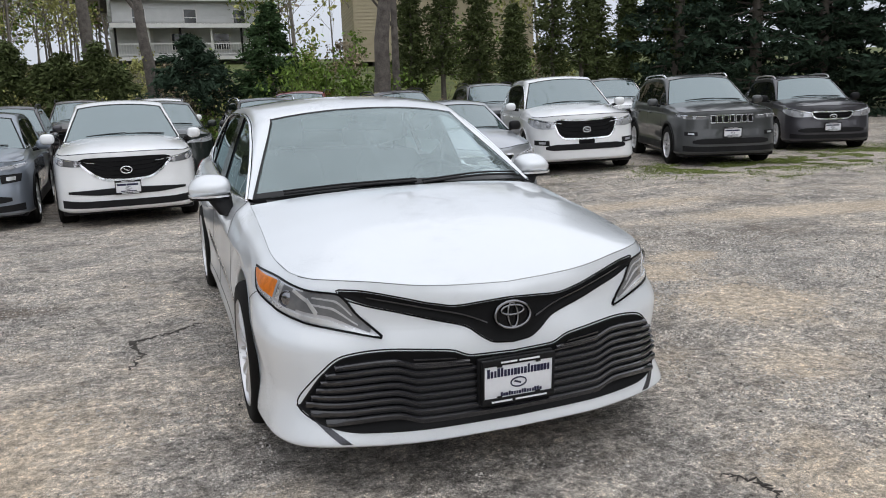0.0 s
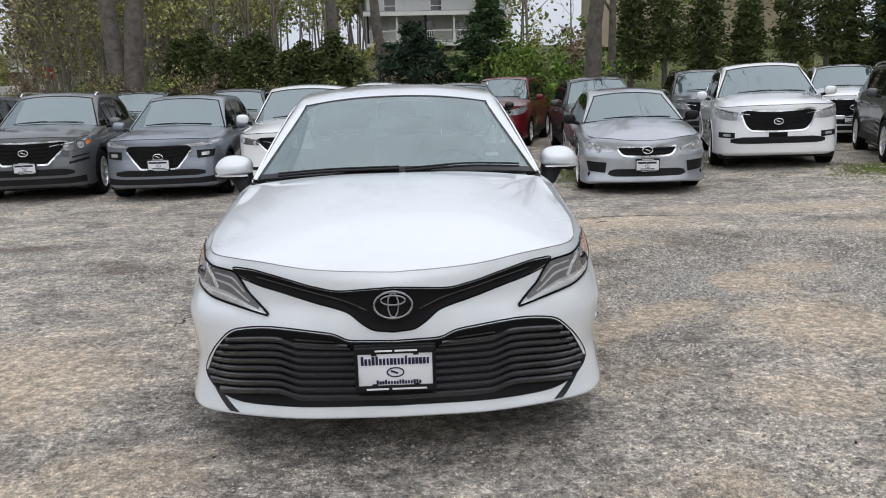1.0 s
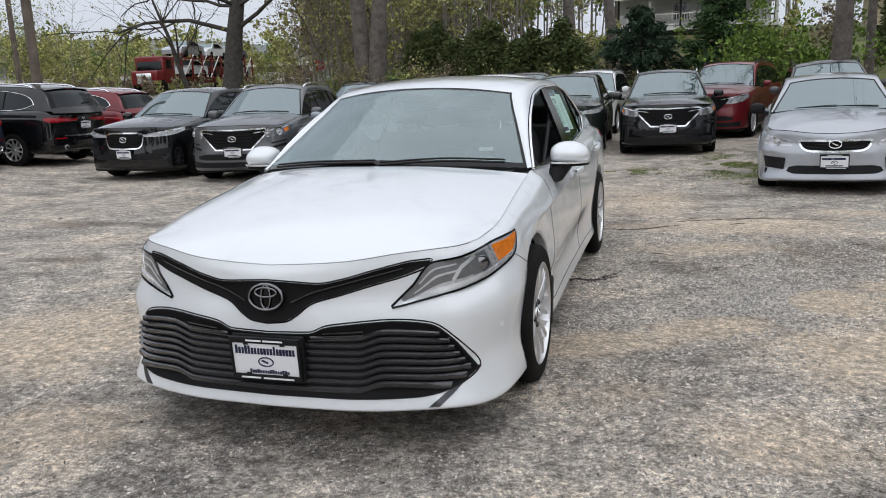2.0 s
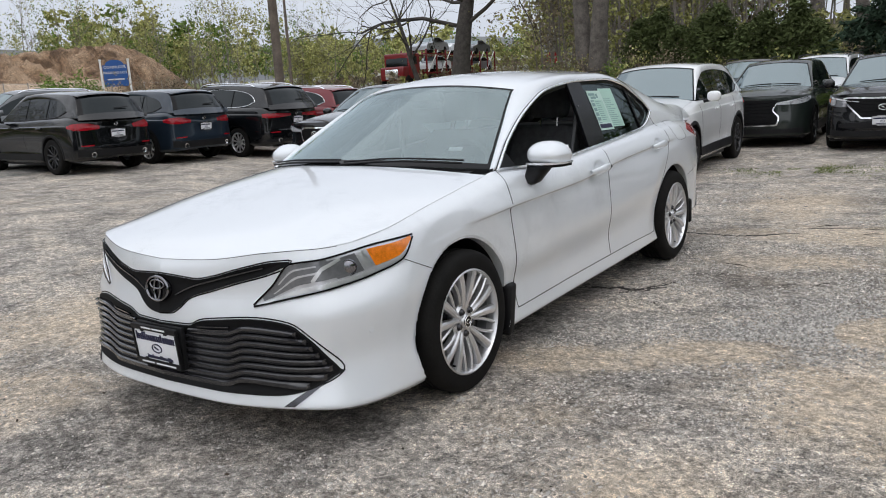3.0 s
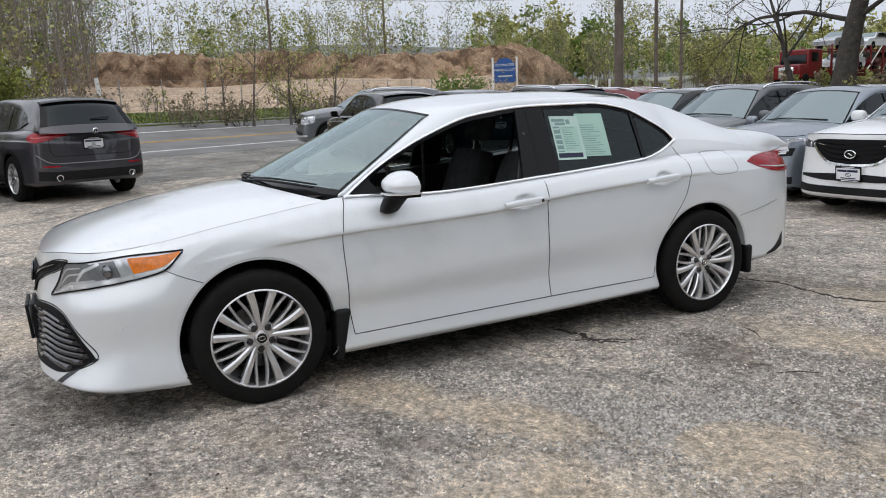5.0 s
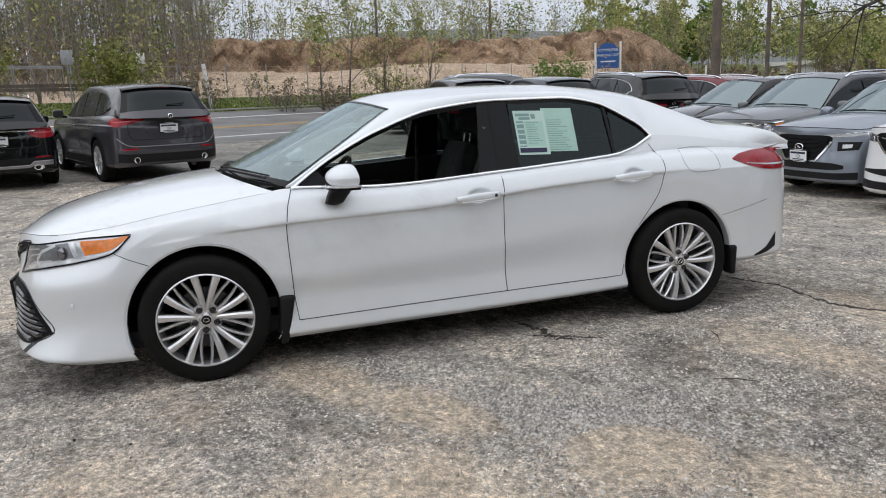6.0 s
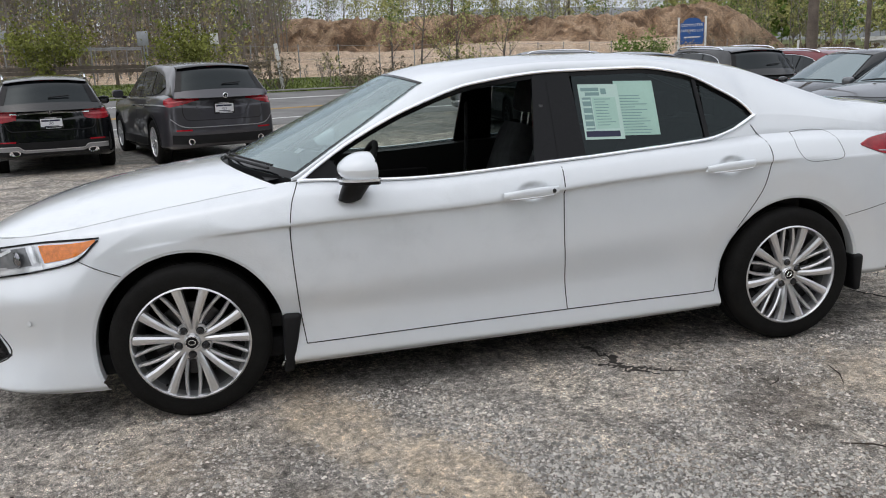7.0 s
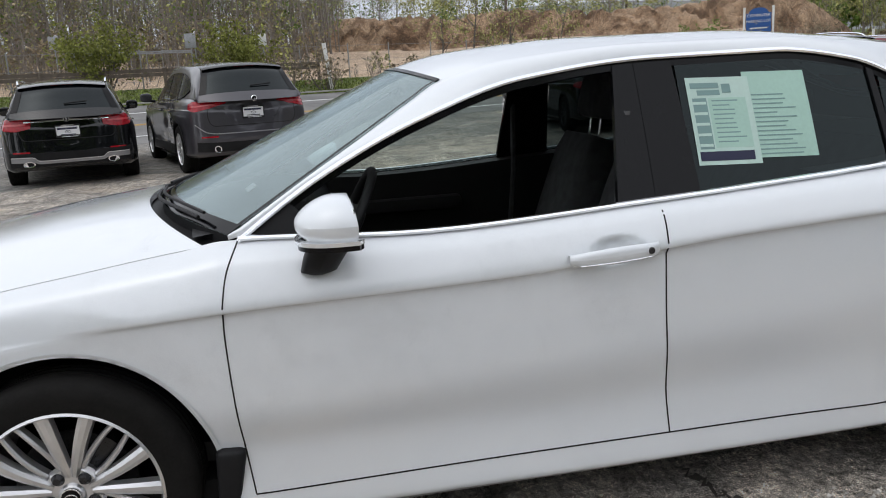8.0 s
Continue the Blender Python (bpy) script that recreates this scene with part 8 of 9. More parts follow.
def shrub(label, x, y, h, w, seed, mat, n=3000, size=0.07, stems=14, name="shrub", twig=None, group="", cat="shrub"):
    rng = np.random.default_rng(seed)
    z = float(ground_z(x, y))
    ob = thing(name, label, cat, group, Matrix.Translation((x, y, z - 0.05)))
    out, tips = [], []
    for i in range(stems):
        a = rng.uniform(0, 2 * np.pi)
        d = np.array([np.cos(a) * rng.uniform(0.1, 0.8) * w / h, np.sin(a) * rng.uniform(0.1, 0.8) * w / h, 1.0])
        grow((np.cos(a) * w * 0.12, np.sin(a) * w * 0.12, 0), d / np.linalg.norm(d), h * rng.uniform(0.5, 0.8), 0.014 + 0.006 * h / 2, rng, 1, out, tips, kids=4)
    part("stem", join(*out), twig or TWIG, ob, smooth=60)
    if n:
        tp = np.array(tips)
        c = tp[rng.integers(0, len(tp), n)] + rng.normal(size=(n, 3)) * 0.10 * h / 2
        c[:, 2] = np.maximum(c[:, 2], 0.02)
        part("crown", leaves_geo(c, size, rng), mat, ob, smooth=0)
    return ob


def woods(name, label, spots, hs, mats, seed, leaves=(60, 260), size=0.34, bare=0.4, thick=0.07, bark=None):
    """A far belt of trees, too many to count: stems, many twigs and loose crowns."""
    rng = np.random.default_rng(seed)
    ob = tagged(new(name), label, "woods", kind="stuff")
    stem, by = [], {m.name: ([], m) for m in mats}
    for (x, y), h in zip(spots, hs):
        z = float(ground_z(x, y))
        tips = []
        foot = np.array([x, y, z])
        top = foot + np.array([rng.normal() * 0.5, rng.normal() * 0.5, h])
        r = thick * rng.uniform(0.6, 1.3)
        stem.append(tube([(x, y, z - 0.3), (foot + top) / 2 + rng.normal(size=3) * 0.2, top], [r, r * 0.6, r * 0.15], 4))
        for k in range(12):
            t = rng.uniform(0.12, 0.95)
            s = foot + (top - foot) * t
            a = rng.uniform(0, 2 * np.pi)
            L = h * rng.uniform(0.12, 0.28) * (1.15 - 0.5 * t)
            e = s + np.array([np.cos(a) * L * 0.75, np.sin(a) * L * 0.75, L * 0.75])
            stem.append(tube([s, (s + e) / 2 + rng.normal(size=3) * 0.12, e], [r * 0.35, r * 0.25, r * 0.08], 3))
            for q in range(3):
                e2 = e + rng.normal(size=3) * L * 0.4 + (0, 0, L * 0.25)
                stem.append(tube([s * 0.4 + e * 0.6, e2], [r * 0.16, r * 0.06], 3))
                tips.append(e2)
            tips += [s * 0.4 + e * 0.6, e]
        if rng.random() > bare:
            m = mats[int(rng.integers(0, len(mats)))]
            n = int(rng.integers(*leaves))
            tp = np.array(tips)
            by[m.name][0].append(tp[rng.integers(0, len(tp), n)] + rng.normal(size=(n, 3)) * h * 0.03)
    part("stem", join(*stem), bark or HAZEDTWIG, ob, smooth=0)
    for nm, (c, m) in by.items():
        if c:
            part("foliage", leaves_geo(np.concatenate(c), size, rng), m, ob, smooth=0)
    return ob


def build_green():
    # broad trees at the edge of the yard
    broad_tree("tall tree with thick ivy-scarred grey trunk", 5.45, 20.4, 13, 0.29, 3, HAZEDSPRING, 700, 0.07, fork=0.5, group="yard trees")
    broad_tree("slender grey tree beside the thick trunk", 6.75, 22.5, 11, 0.16, 4, HAZEDSPRING, 500, 0.07, fork=0.4, group="yard trees")
    broad_tree("big double-stemmed tree with furrowed bark", -10.95, 27.8, 17, 0.40, 5, HAZEDSPRING, 1400, 0.09, fork=0.42, stems=2, group="yard trees")
    broad_tree("large bare tree with wide low branches", -19.3, 30.4, 15, 0.50, 6, HAZEDSPRING, 500, 0.08, depth=4, fork=0.26, spread=1.3, group="yard trees", bark=DARKBARK, limbs=9, rise=0.1, low=((3.8, 200, 6.5), (5.0, 150, 6.0), (4.2, 20, 4.5), (5.0, 235, 6.0), (5.5, 330, 4.5)))
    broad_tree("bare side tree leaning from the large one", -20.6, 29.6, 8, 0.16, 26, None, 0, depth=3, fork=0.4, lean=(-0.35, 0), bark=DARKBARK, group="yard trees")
    broad_tree("straight tall tree before the house", -3.3, 32.5, 16, 0.30, 7, HAZEDSPRING, 900, 0.09, fork=0.55, group="yard trees")
    broad_tree("forked tree before the house", -0.9, 28.2, 12, 0.26, 8, None, 0, depth=4, fork=0.35, spread=0.5, group="yard trees")
    # hedge of arborvitae, left
    for i in range(9):
        t = i / 8
        conifer("clipped arborvitae of the hedge", -8.9 + 6.9 * t + 0.2 * math.sin(i * 3), 27.9 - 2.3 * t, 2.8 + 0.4 * math.sin(i * 2.1), 1.25, 100 + i, THUJA, 5000, 0.30, 0.058, 3.0, group="hedge row", gap=0.2)
    # spruces and shrub by the red car
    conifer("young green spruce with a pointed top", 2.75, 23.8, 4.5, 3.7, 31, SPRUCE2, 15000, 0.03, 0.062, 1.1, group="spruces")
    conifer("broad dark yew-like evergreen", 0.2, 23.4, 3.5, 4.2, 32, NEEDLE, 14000, 0.02, 0.062, 1.7, group="spruces")
    shrub("fresh green leafy round shrub", 4.35, 21.0, 2.7, 2.6, 33, BUSHGREEN, 6000, 0.075, 26)
    # tall arborvitae row
    for i in range(10):
        x = 7.9 + 1.35 * i + 0.3 * math.sin(i * 5.1)
        conifer("tall narrow arborvitae with a bare foot", x, 24.0 + 0.3 * math.cos(i * 2) + 0.05 * i, 5.6 + 1.6 * math.sin(i * 1.7) + 0.12 * i, 1.25 + 0.25 * math.sin(i * 3.3), 140 + i, THUJA, 5500, 0.28, 0.060, 2.2, group="arborvitae row", gap=0.45)
    # great dark spruces
    for i, (x, y) in enumerate(((19.0, 23.6), (21.8, 22.4), (24.8, 22.0), (27.8, 20.6), (30.6, 19.4), (33.8, 18.0), (22.8, 26.5), (28.6, 25.0), (34.5, 22.5), (37.5, 16.0))):
        conifer("great dark spruce with drooping boughs", x, y, 14 + 2 * math.sin(i * 2.3), 6.0, 170 + i, NEEDLE, 10500, 0.01, 0.12, 1.2, group="great spruces", trunk=0.28)
    # brush along the wood's edge
    rng = np.random.default_rng(44)
    for i in range(26):
        x = -15.5 + i * 0.85 + rng.uniform(-0.3, 0.3)
        shrub("scrubby brush at the wood's edge", x, 26.2 - 0.18 * (x + 8) + rng.uniform(-0.6, 0.8) - (2.2 if x > -2 else 0), rng.uniform(1.0, 1.9), 1.6, 200 + i, (HAZEDSPRING, DRYLEAF, DRYLEAF, BUSHGREEN)[i % 4], 900, 0.055, 12, name="brush", group="brush at the wood's edge")
    for i in range(12):
        x = 6.2 + i * 1.0
        shrub("thin dry brush under the arborvitae", x, 22.6 + rng.uniform(-0.4, 0.5), rng.uniform(0.9, 1.5), 1.3, 240 + i, (DRYLEAF, HAZEDSPRING)[i % 2], 420, 0.05, 12, name="brush", group="brush under the arborvitae")
    # woods behind
    def belt(n, x0, x1, y0, y1, h0, h1, keep=lambda x, y: True):
        sp = [(rng.uniform(x0, x1), rng.uniform(y0, y1)) for _ in range(n)]
        sp = [s for s in sp if keep(*s)]
        return sp, [rng.uniform(h0, h1) for _ in sp]

    def fan(n, a0, a1, k0, k1, h0, h1):
        sp = []
        for _ in range(n):
            a, k = rng.uniform(a0, a1), rng.uniform(k0, k1)
            sp.append((4 - k * math.cos(a), k * math.sin(a)))
        return sp, [rng.uniform(h0, h1) for _ in sp]
    open_west = lambda x, y: x > 1.5 - 0.50 * (y + 3.5) and not (-6.0 + 0.03 * (y - 30) < x < 9)
    woods("woods", "thin yellow-green spring woods behind the yard", *belt(165, -26, 4, 29.5, 62, 6, 14, open_west), [HAZEDSPRING, DRYLEAF, HAZEDSPRING, BUSHGREEN, HAZEDSPRING], 51, (420, 760), 0.125, 0.1)
    woods("woods", "olive woods rising far behind the yard", *belt(150, -48, 12, 68, 95, 11, 18, lambda x, y: x > 1.5 - 0.50 * (y + 3.5)), [HAZEDSPRING, DRYLEAF, BUSHGREEN, DRYLEAF], 61, (260, 460), 0.30, 0.0, 0.10)
    woods("woods", "spring woods behind the two houses", *belt(34, 6, 50, 38, 60, 8, 14), [HAZEDSPRING, BUSHGREEN], 52, (300, 600), 0.18, 0.3)
    woods("woods", "undergrowth in young leaf below the woods", *belt(120, -16, 20, 26.5, 36, 0.9, 2.4, lambda x, y: x > 1.5 - 0.36 * (y + 3.5)), [HAZEDSPRING, HAZEDSPRING, BUSHGREEN, DRYLEAF], 58, (120, 300), 0.09, 0.15, 0.02)
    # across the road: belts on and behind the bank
    woods("woods", "far belt of half-bare spring trees", *fan(260, -0.42, 0.80, 90, 130, 6, 14), [HAZEDSPRING, BUSHGREEN, HAZEDSPRING], 53, (260, 560), 0.16, 0.35, 0.06, HAZEDTWIG)
    woods("woods", "green wooded slope beyond the far buildings", *fan(170, 0.50, 1.12, 150, 300, 8, 14), [HAZEDSPRING, BUSHGREEN, HAZEDSPRING], 54, (150, 300), 0.6, 0.05, 0.10)
    woods("woods", "bare grey trees past the wire fence", *fan(380, -0.60, 0.04, 55, 105, 8, 17), [HAZEDSPRING, BUSHGREEN, HAZEDSPRING], 55, (150, 300), 0.13, 0.40, 0.085, HAZEDTWIG)
    woods("woods", "brown thicket under the bare trees", *fan(420, -0.62, 0.02, 48, 92, 1.5, 5.0), [DRYLEAF, DRYLEAF, HAZEDSPRING], 63, (30, 80), 0.13, 0.15, 0.045, HAZEDTWIG)
    woods("woods", "green trees on the rise past the transporter", *fan(150, 0.74, 1.06, 95, 140, 4, 8), [HAZEDSPRING, BUSHGREEN, HAZEDSPRING], 64, (220, 420), 0.20, 0.05, 0.07)
    woods("woods", "dry brown brush along the far verge", *fan(110, 0.60, 1.02, 58, 84, 0.7, 1.5), [DRYLEAF, DRYLEAF, HAZEDSPRING], 56, (160, 320), 0.12, 0.05, 0.02)
    woods("woods", "low grey brush below the fence", *fan(120, -0.50, 0.35, 39, 44, 0.5, 1.5), [DRYLEAF, DRYLEAF, HAZEDSPRING], 57, (20, 70), 0.07, 0.3, 0.022)
    # unseen trees round the rest of the yard, behind the walk
    woods("woods", "leafy trees along the yard's far end", *belt(60, 27, 42, -30, 16, 10, 15), [BUSHGREEN, NEEDLE], 60, (240, 380), 0.8, 0.0, 0.14)
    # belt added out of view to darken what paint and glass mirror
    woods("woods", "unseen trees added along the yard's open sides to darken reflections", *belt(34, -22, 42, -60, -42, 8, 13), [BUSHGREEN, NEEDLE], 59, (110, 180), 0.8, 0.0, 0.14)
    # shrubs on the verge
    for i, (x, y, h, w, m, n) in enumerate(((-33.2, -3.0, 2.7, 2.7, OLIVELEAF, 4200), (-33.6, -8.6, 2.7, 2.9, OLIVELEAF, 4200), (-33.0, 7.0, 1.3, 2.0, DRYLEAF, 500), (-32.6, 4.6, 1.4, 1.8, DRYLEAF, 420), (-34.4, 10.2, 2.4, 1.6, HAZEDSPRING, 500), (-44.0, 24.0, 2.6, 3.0, BUSHGREEN, 3000), (-42.0, 17.0, 1.8, 2.4, DRYLEAF, 700), (-46.5, 30.0, 2.2, 3.0, DRYLEAF, 900), (-34.0, 1.0, 1.6, 2.0, DRYLEAF, 400), (-52, 37, 2.6, 4.0, DRYLEAF, 1200), (-36.5, 13.0, 1.5, 2.2, DRYLEAF, 500))):
        shrub("roadside shrub in young leaf" if m is not DRYLEAF else "dry brown roadside shrub", x, y, h, w, 300 + i, m, n, 0.08, 18, group="roadside shrubs")
    for i, (x, y, h) in enumerate(((-33.0, 7.6, 5.6), (-33.8, 9.6, 5.0), (-33.4, 6.4, 4.2), (-35, 12.2, 5.2))):
        broad_tree("thin young roadside tree in first leaf", x, y, h, 0.06, 330 + i, HAZEDSPRING, 700, 0.07, depth=3, fork=0.3, stems=1, name="sapling", group="saplings by the fence")


build_green()


# ---- across the road: earth bank, fence, sign, posts, poles, far buildings ----
def earth_bank():
    A, B_ = np.array((-80.0, -22.0)), np.array((-58.0, 72.0))
    t = np.linspace(0, 1, 240)
    n = np.array((A[1] - B_[1], B_[0] - A[0]))
    n = n / np.linalg.norm(n)
    if n[0] < 0:
        n = -n
    w = np.r_[np.linspace(36, 7, 14), np.linspace(6, -8, 50), np.linspace(-9, -30, 8)]
    P = np.zeros((len(t), len(w), 3))
    for i, ti in enumerate(t):
        base = A + (B_ - A) * ti
        hill = 2.35 * float(smooth01(ti, 0.17, 0.27)) * (1 - float(smooth01(ti, 0.66, 0.78))) * (1 - 0.35 * math.exp(-((ti - 0.52) / 0.07) ** 2)) + 0.5
        for j, wj in enumerate(w):
            x, y = base + n * wj
            foot = 3.9 + 0.2 * math.sin(ti * 30)
            sand = 1.78 + (foot - 1.78) * float(smooth01(-wj, -34, -6))
            rough_ = noise.fractal(Vector((x * 0.16, y * 0.16, 3.0)), 0.9, 2.0, 5)
            ridge_ = 1 - abs(noise.fractal(Vector((x * 0.11, y * 0.11, 9.0)), 0.9, 2.1, 6))
            clod = noise.fractal(Vector((x * 0.9, y * 0.9, 5.0)), 0.8, 2.0, 4)
            on = float(smooth01(-wj, -8, -2)) * float(smooth01(ti, 0.12, 0.24)) * (1 - float(smooth01(ti, 0.68, 0.80)))
            rise = hill * float(smooth01(-wj + 1.6 * rough_ + 1.2 * clod, -5.5, -0.5)) + on * (0.45 * rough_ + 0.7 * (ridge_ - 0.7) + 0.42 * clod)
            z_ = sand + rise - 1.0 * float(smooth01(-wj, 12, 30))
            low_ = float(ground_z(x, y)) - 0.35
            far_ = float(smooth01(-(x * 0.891 + y * 0.454), 34.2, 37.5)) * (1 - float(smooth01(ti, 0.74, 0.82)))
            P[i, j] = x, y, low_ + (z_ - low_) * far_
    me = mesh("earth_bank", *sheet(P), SAND, 60)
    me.materials.append(DIRT)
    idx = np.zeros((len(t) - 1, len(w) - 1), int)
    idx[:, 14:] = 1
    me.polygons.foreach_set("material_index", idx.ravel())
    tagged(new("earth_bank", me), "dug brown earth bank above a pale sand lot", "earth bank", kind="structure")


earth_bank()
STEEL = material("galvanised steel", (0.30, 0.31, 0.32), rough=0.5, metal=0.7, vary=0.2, scale=5, fine=60)
WOODPOLE = material("weathered pole wood", (0.13, 0.105, 0.085), rough=0.9, vary=0.35, scale=3, fine=40, bump=0.006)
SIGNBLUE = material("blue sign face", (0.015, 0.085, 0.30), rough=0.45, vary=0.06, fine=30)
SIGNWHITE = material("white sign paint", (0.72, 0.72, 0.70), rough=0.5, vary=0.08, fine=30)
WIRE = material("black cable", (0.015, 0.015, 0.016), rough=0.6)


def lettering(text, size, mat, parent, m, name="lettering"):
    cu = bpy.data.curves.new(name, "FONT")
    cu.body, cu.size, cu.align_x, cu.align_y, cu.extrude = text, size, "CENTER", "CENTER", 0.004
    tmp = bpy.data.objects.new(name, cu)
    me = bpy.data.meshes.new_from_object(tmp)
    bpy.data.objects.remove(tmp)
    me.materials.clear()
    me.materials.append(mat)
    ob = new(name, me)
    ob.parent = parent
    ob.matrix_basis = m
    return ob


def lot_sign(x, y, turn):
    z = float(ground_z(x, y))
    ob = thing("parking_sign", "blue parking lot sign between two white posts", "sign", "", pose(x, y, z, 0, 0, turn))
    for sx in (-0.92, 0.92):
        p = part("post", box(sx, 0, 1.75, 0.14, 0.14, 3.7, 0.01), SIGNWHITE, ob, "white square post")
        part("post_cap", box(sx, 0, 3.60, 0.19, 0.19, 0.10, 0.02), SIGNWHITE, p)
    a = np.linspace(0, np.pi, 15)
    outline = [(-0.80, 1.75), (0.80, 1.75), (0.80, 3.25)] + [(0.62 * np.cos(t), 3.25 + 0.35 * np.sin(t)) for t in a] + [(-0.80, 3.25)]
    n = len(outline)
    v = [(px, -0.04, pz) for px, pz in outline] + [(px, 0.04, pz) for px, pz in outline]
    f = [tuple(range(n)), tuple(range(2 * n - 1, n - 1, -1))] + [(i, i + n, (i + 1) % n + n, (i + 1) % n) for i in range(n)]
    part("panel", (v, f), SIGNBLUE, ob, "blue arched panel", smooth=0)
    for txt, zz, s in (("COMMUTER", 3.08, 0.27), ("PARKING LOT", 2.70, 0.25)):
        lettering(txt, s, SIGNWHITE, ob, pose(0, -0.046, zz, 90))
    part("writing_bar", box(0, -0.044, 2.25, 1.1, 0.006, 0.09), SIGNWHITE, ob)


lot_sign(-48.6, 30.6, 58)


def pole(x, y, h, r, label, arms=0, turn=0, name="utility_pole", group="utility poles", mat=None):
    z = float(ground_z(x, y))
    ob = thing(name, label, "pole", group, pose(x, y, z, 0, 0, turn))
    part("shaft", tube([(0, 0, -0.3), (0, 0, h * 0.5), (0, 0, h)], [r, r * 0.9, r * 0.75], 12), mat or WOODPOLE, ob)
    for i in range(arms):
        part("cross_arm", box(0, 0, h - 0.5 - 0.9 * i, 2.2, 0.10, 0.12, 0.01), WOODPOLE, ob)
        for sx in (-0.95, -0.35, 0.35, 0.95):
            part("insulator", moved(lathe([(0.0, 0.14), (0.04, 0.13), (0.05, 0.02), (0.03, 0)], 8, "z"), Matrix.Translation((sx, 0, h - 0.44 - 0.9 * i))), STEEL, ob)
    return (x, y, z + h)


P1 = pole(-18.9, 17.9, 12.0, 0.17, "thick weathered wooden pole by the cars")
P2 = pole(-56.5, 55.5, 12.0, 0.16, "wooden utility pole with a cross arm", 1, 27)
pole(-36.0, 34.5, 11.0, 0.14, "weathered wooden utility pole beside road")
P4 = pole(-86.0, 36.0, 12.0, 0.15, "far weathered wooden utility pole", 0)
P5 = pole(-78.0, 20.0, 12.5, 0.15, "far weathered wooden utility pole", 0)
P6 = pole(-58.0, -30.0, 12.0, 0.15, "far weathered wooden utility pole", 0)
pole(-30.0, 70.0, 12.0, 0.15, "far weathered wooden utility pole", 1, 27)


def cable(a, b, sag, label="black sagging overhead cable wire"):
    t = np.linspace(0, 1, 24)
    p = np.array(a) + (np.array(b) - np.array(a)) * t[:, None]
    p[:, 2] -= sag * 4 * t * (1 - t)
    ob = thing("overhead_cable", label, "cable", "overhead cables")
    part("wire", tube(p, 0.022, 5), WIRE, ob)


for dz in (0.1, 0.9, 2.6):
    cable((P1[0], P1[1], P1[2] - dz), (-52.0, -35.0, 10.5 - dz), 1.2)
    cable((P1[0], P1[1], P1[2] - dz), (-30.0, 70.0, 13.5 - dz), 1.2)
for dz in (0.4, 1.0):
    cable((P4[0], P4[1], P4[2] - dz), (P5[0], P5[1], P5[2] - dz), 0.8)
    cable((P5[0], P5[1], P5[2] - dz), (P6[0], P6[1], P6[2] - dz), 1.5)
    cable((P4[0], P4[1], P4[2] - dz), (P2[0], P2[1], P2[2] - dz), 0.8)
for dz in (0.0, 1.1):
    cable((-24.0, 40.0, 9.6 - dz), (8.0, 39.0, 9.0 - dz), 0.5)


def white_post(x, y, h, lean, label, r=0.09):
    z = float(ground_z(x, y))
    ob = thing("white_post", label, "post", "roadside posts", pose(x, y, z - 0.1, 0, 0, 0))
    part("shaft", tube([(0, 0, 0), (0, lean * 0.5, h * 0.5), (0, lean, h)], r, 10), SIGNWHITE, ob)


white_post(-34.4, 1.25, 2.2, -0.22, "leaning white marker post")
white_post(-50.5, 42.0, 1.9, 0.05, "short white roadside marker post")
white_post(-52.3, 42.0, 1.8, 0.03, "short white roadside marker post")


def small_sign(x, y, h, w, hh, turn, mat, label):
    z = float(ground_z(x, y))
    ob = thing("road_sign", label, "sign", "road signs", pose(x, y, z, 0, 0, turn))
    part("post", tube([(0, 0.03, -0.1), (0, 0.03, h + hh * 0.6)], 0.03, 8), STEEL, ob)
    part("panel", box(0, 0, h + hh / 2, w, 0.012, hh, 0.003), mat, ob)
    return ob


small_sign(-34.6, -1.7, 1.9, 0.35, 0.5, 90, SIGNWHITE, "small white road sign seen edge-on")
small_sign(-32.8, -4.6, 1.9, 0.5, 0.6, 75, STEEL, "grey back of a road sign")
small_sign(-36.4, -11.2, 1.9, 0.5, 0.6, 75, STEEL, "grey back of a road sign")
small_sign(-24.5, 46.0, 1.4, 1.3, 0.55, 40, SIGNWHITE, "white roadside notice board")


def stop_sign(x, y, turn):
    z = float(ground_z(x, y))
    ob = thing("stop_sign", "red octagonal stop sign on a steel post", "sign", "road signs", pose(x, y, z, 0, 0, turn))
    part("post", tube([(0, 0.03, 0), (0, 0.03, 2.6)], 0.03, 8), STEEL, ob)
    a = np.arange(8) * np.pi / 4 + np.pi / 8
    v = [(0.42 * np.cos(t), s, 2.3 + 0.42 * np.sin(t)) for s in (-0.006, 0.006) for t in a]
    f = [tuple(range(8)), tuple(range(15, 7, -1))] + [(i, i + 8, (i + 1) % 8 + 8, (i + 1) % 8) for i in range(8)]
    part("panel", (v, f), REDSIGN, ob, smooth=0)
    lettering("STOP", 0.27, SIGNWHITE, ob, pose(0, -0.012, 2.3, 90))


REDSIGN = material("red sign face", (0.42, 0.02, 0.025), rough=0.45, vary=0.08, fine=30)
stop_sign(-22.5, 47.0, 35)


def chain_fence():
    """Posts and rails of the old fence along the sand lot."""
    ob = thing("wire_fence", "rusty wire fence on thin posts", "fence")
    prev = None
    for i in range(34):
        x, y = along_road(33.6 + 0.15 * math.sin(i * 3), -22 + i * 2.6)
        z = float(ground_z(x, y))
        part("post", tube([(x, y, z - 0.1), (x + 0.02 * math.sin(i), y, z + 1.75)], 0.03, 6), STEEL, ob)
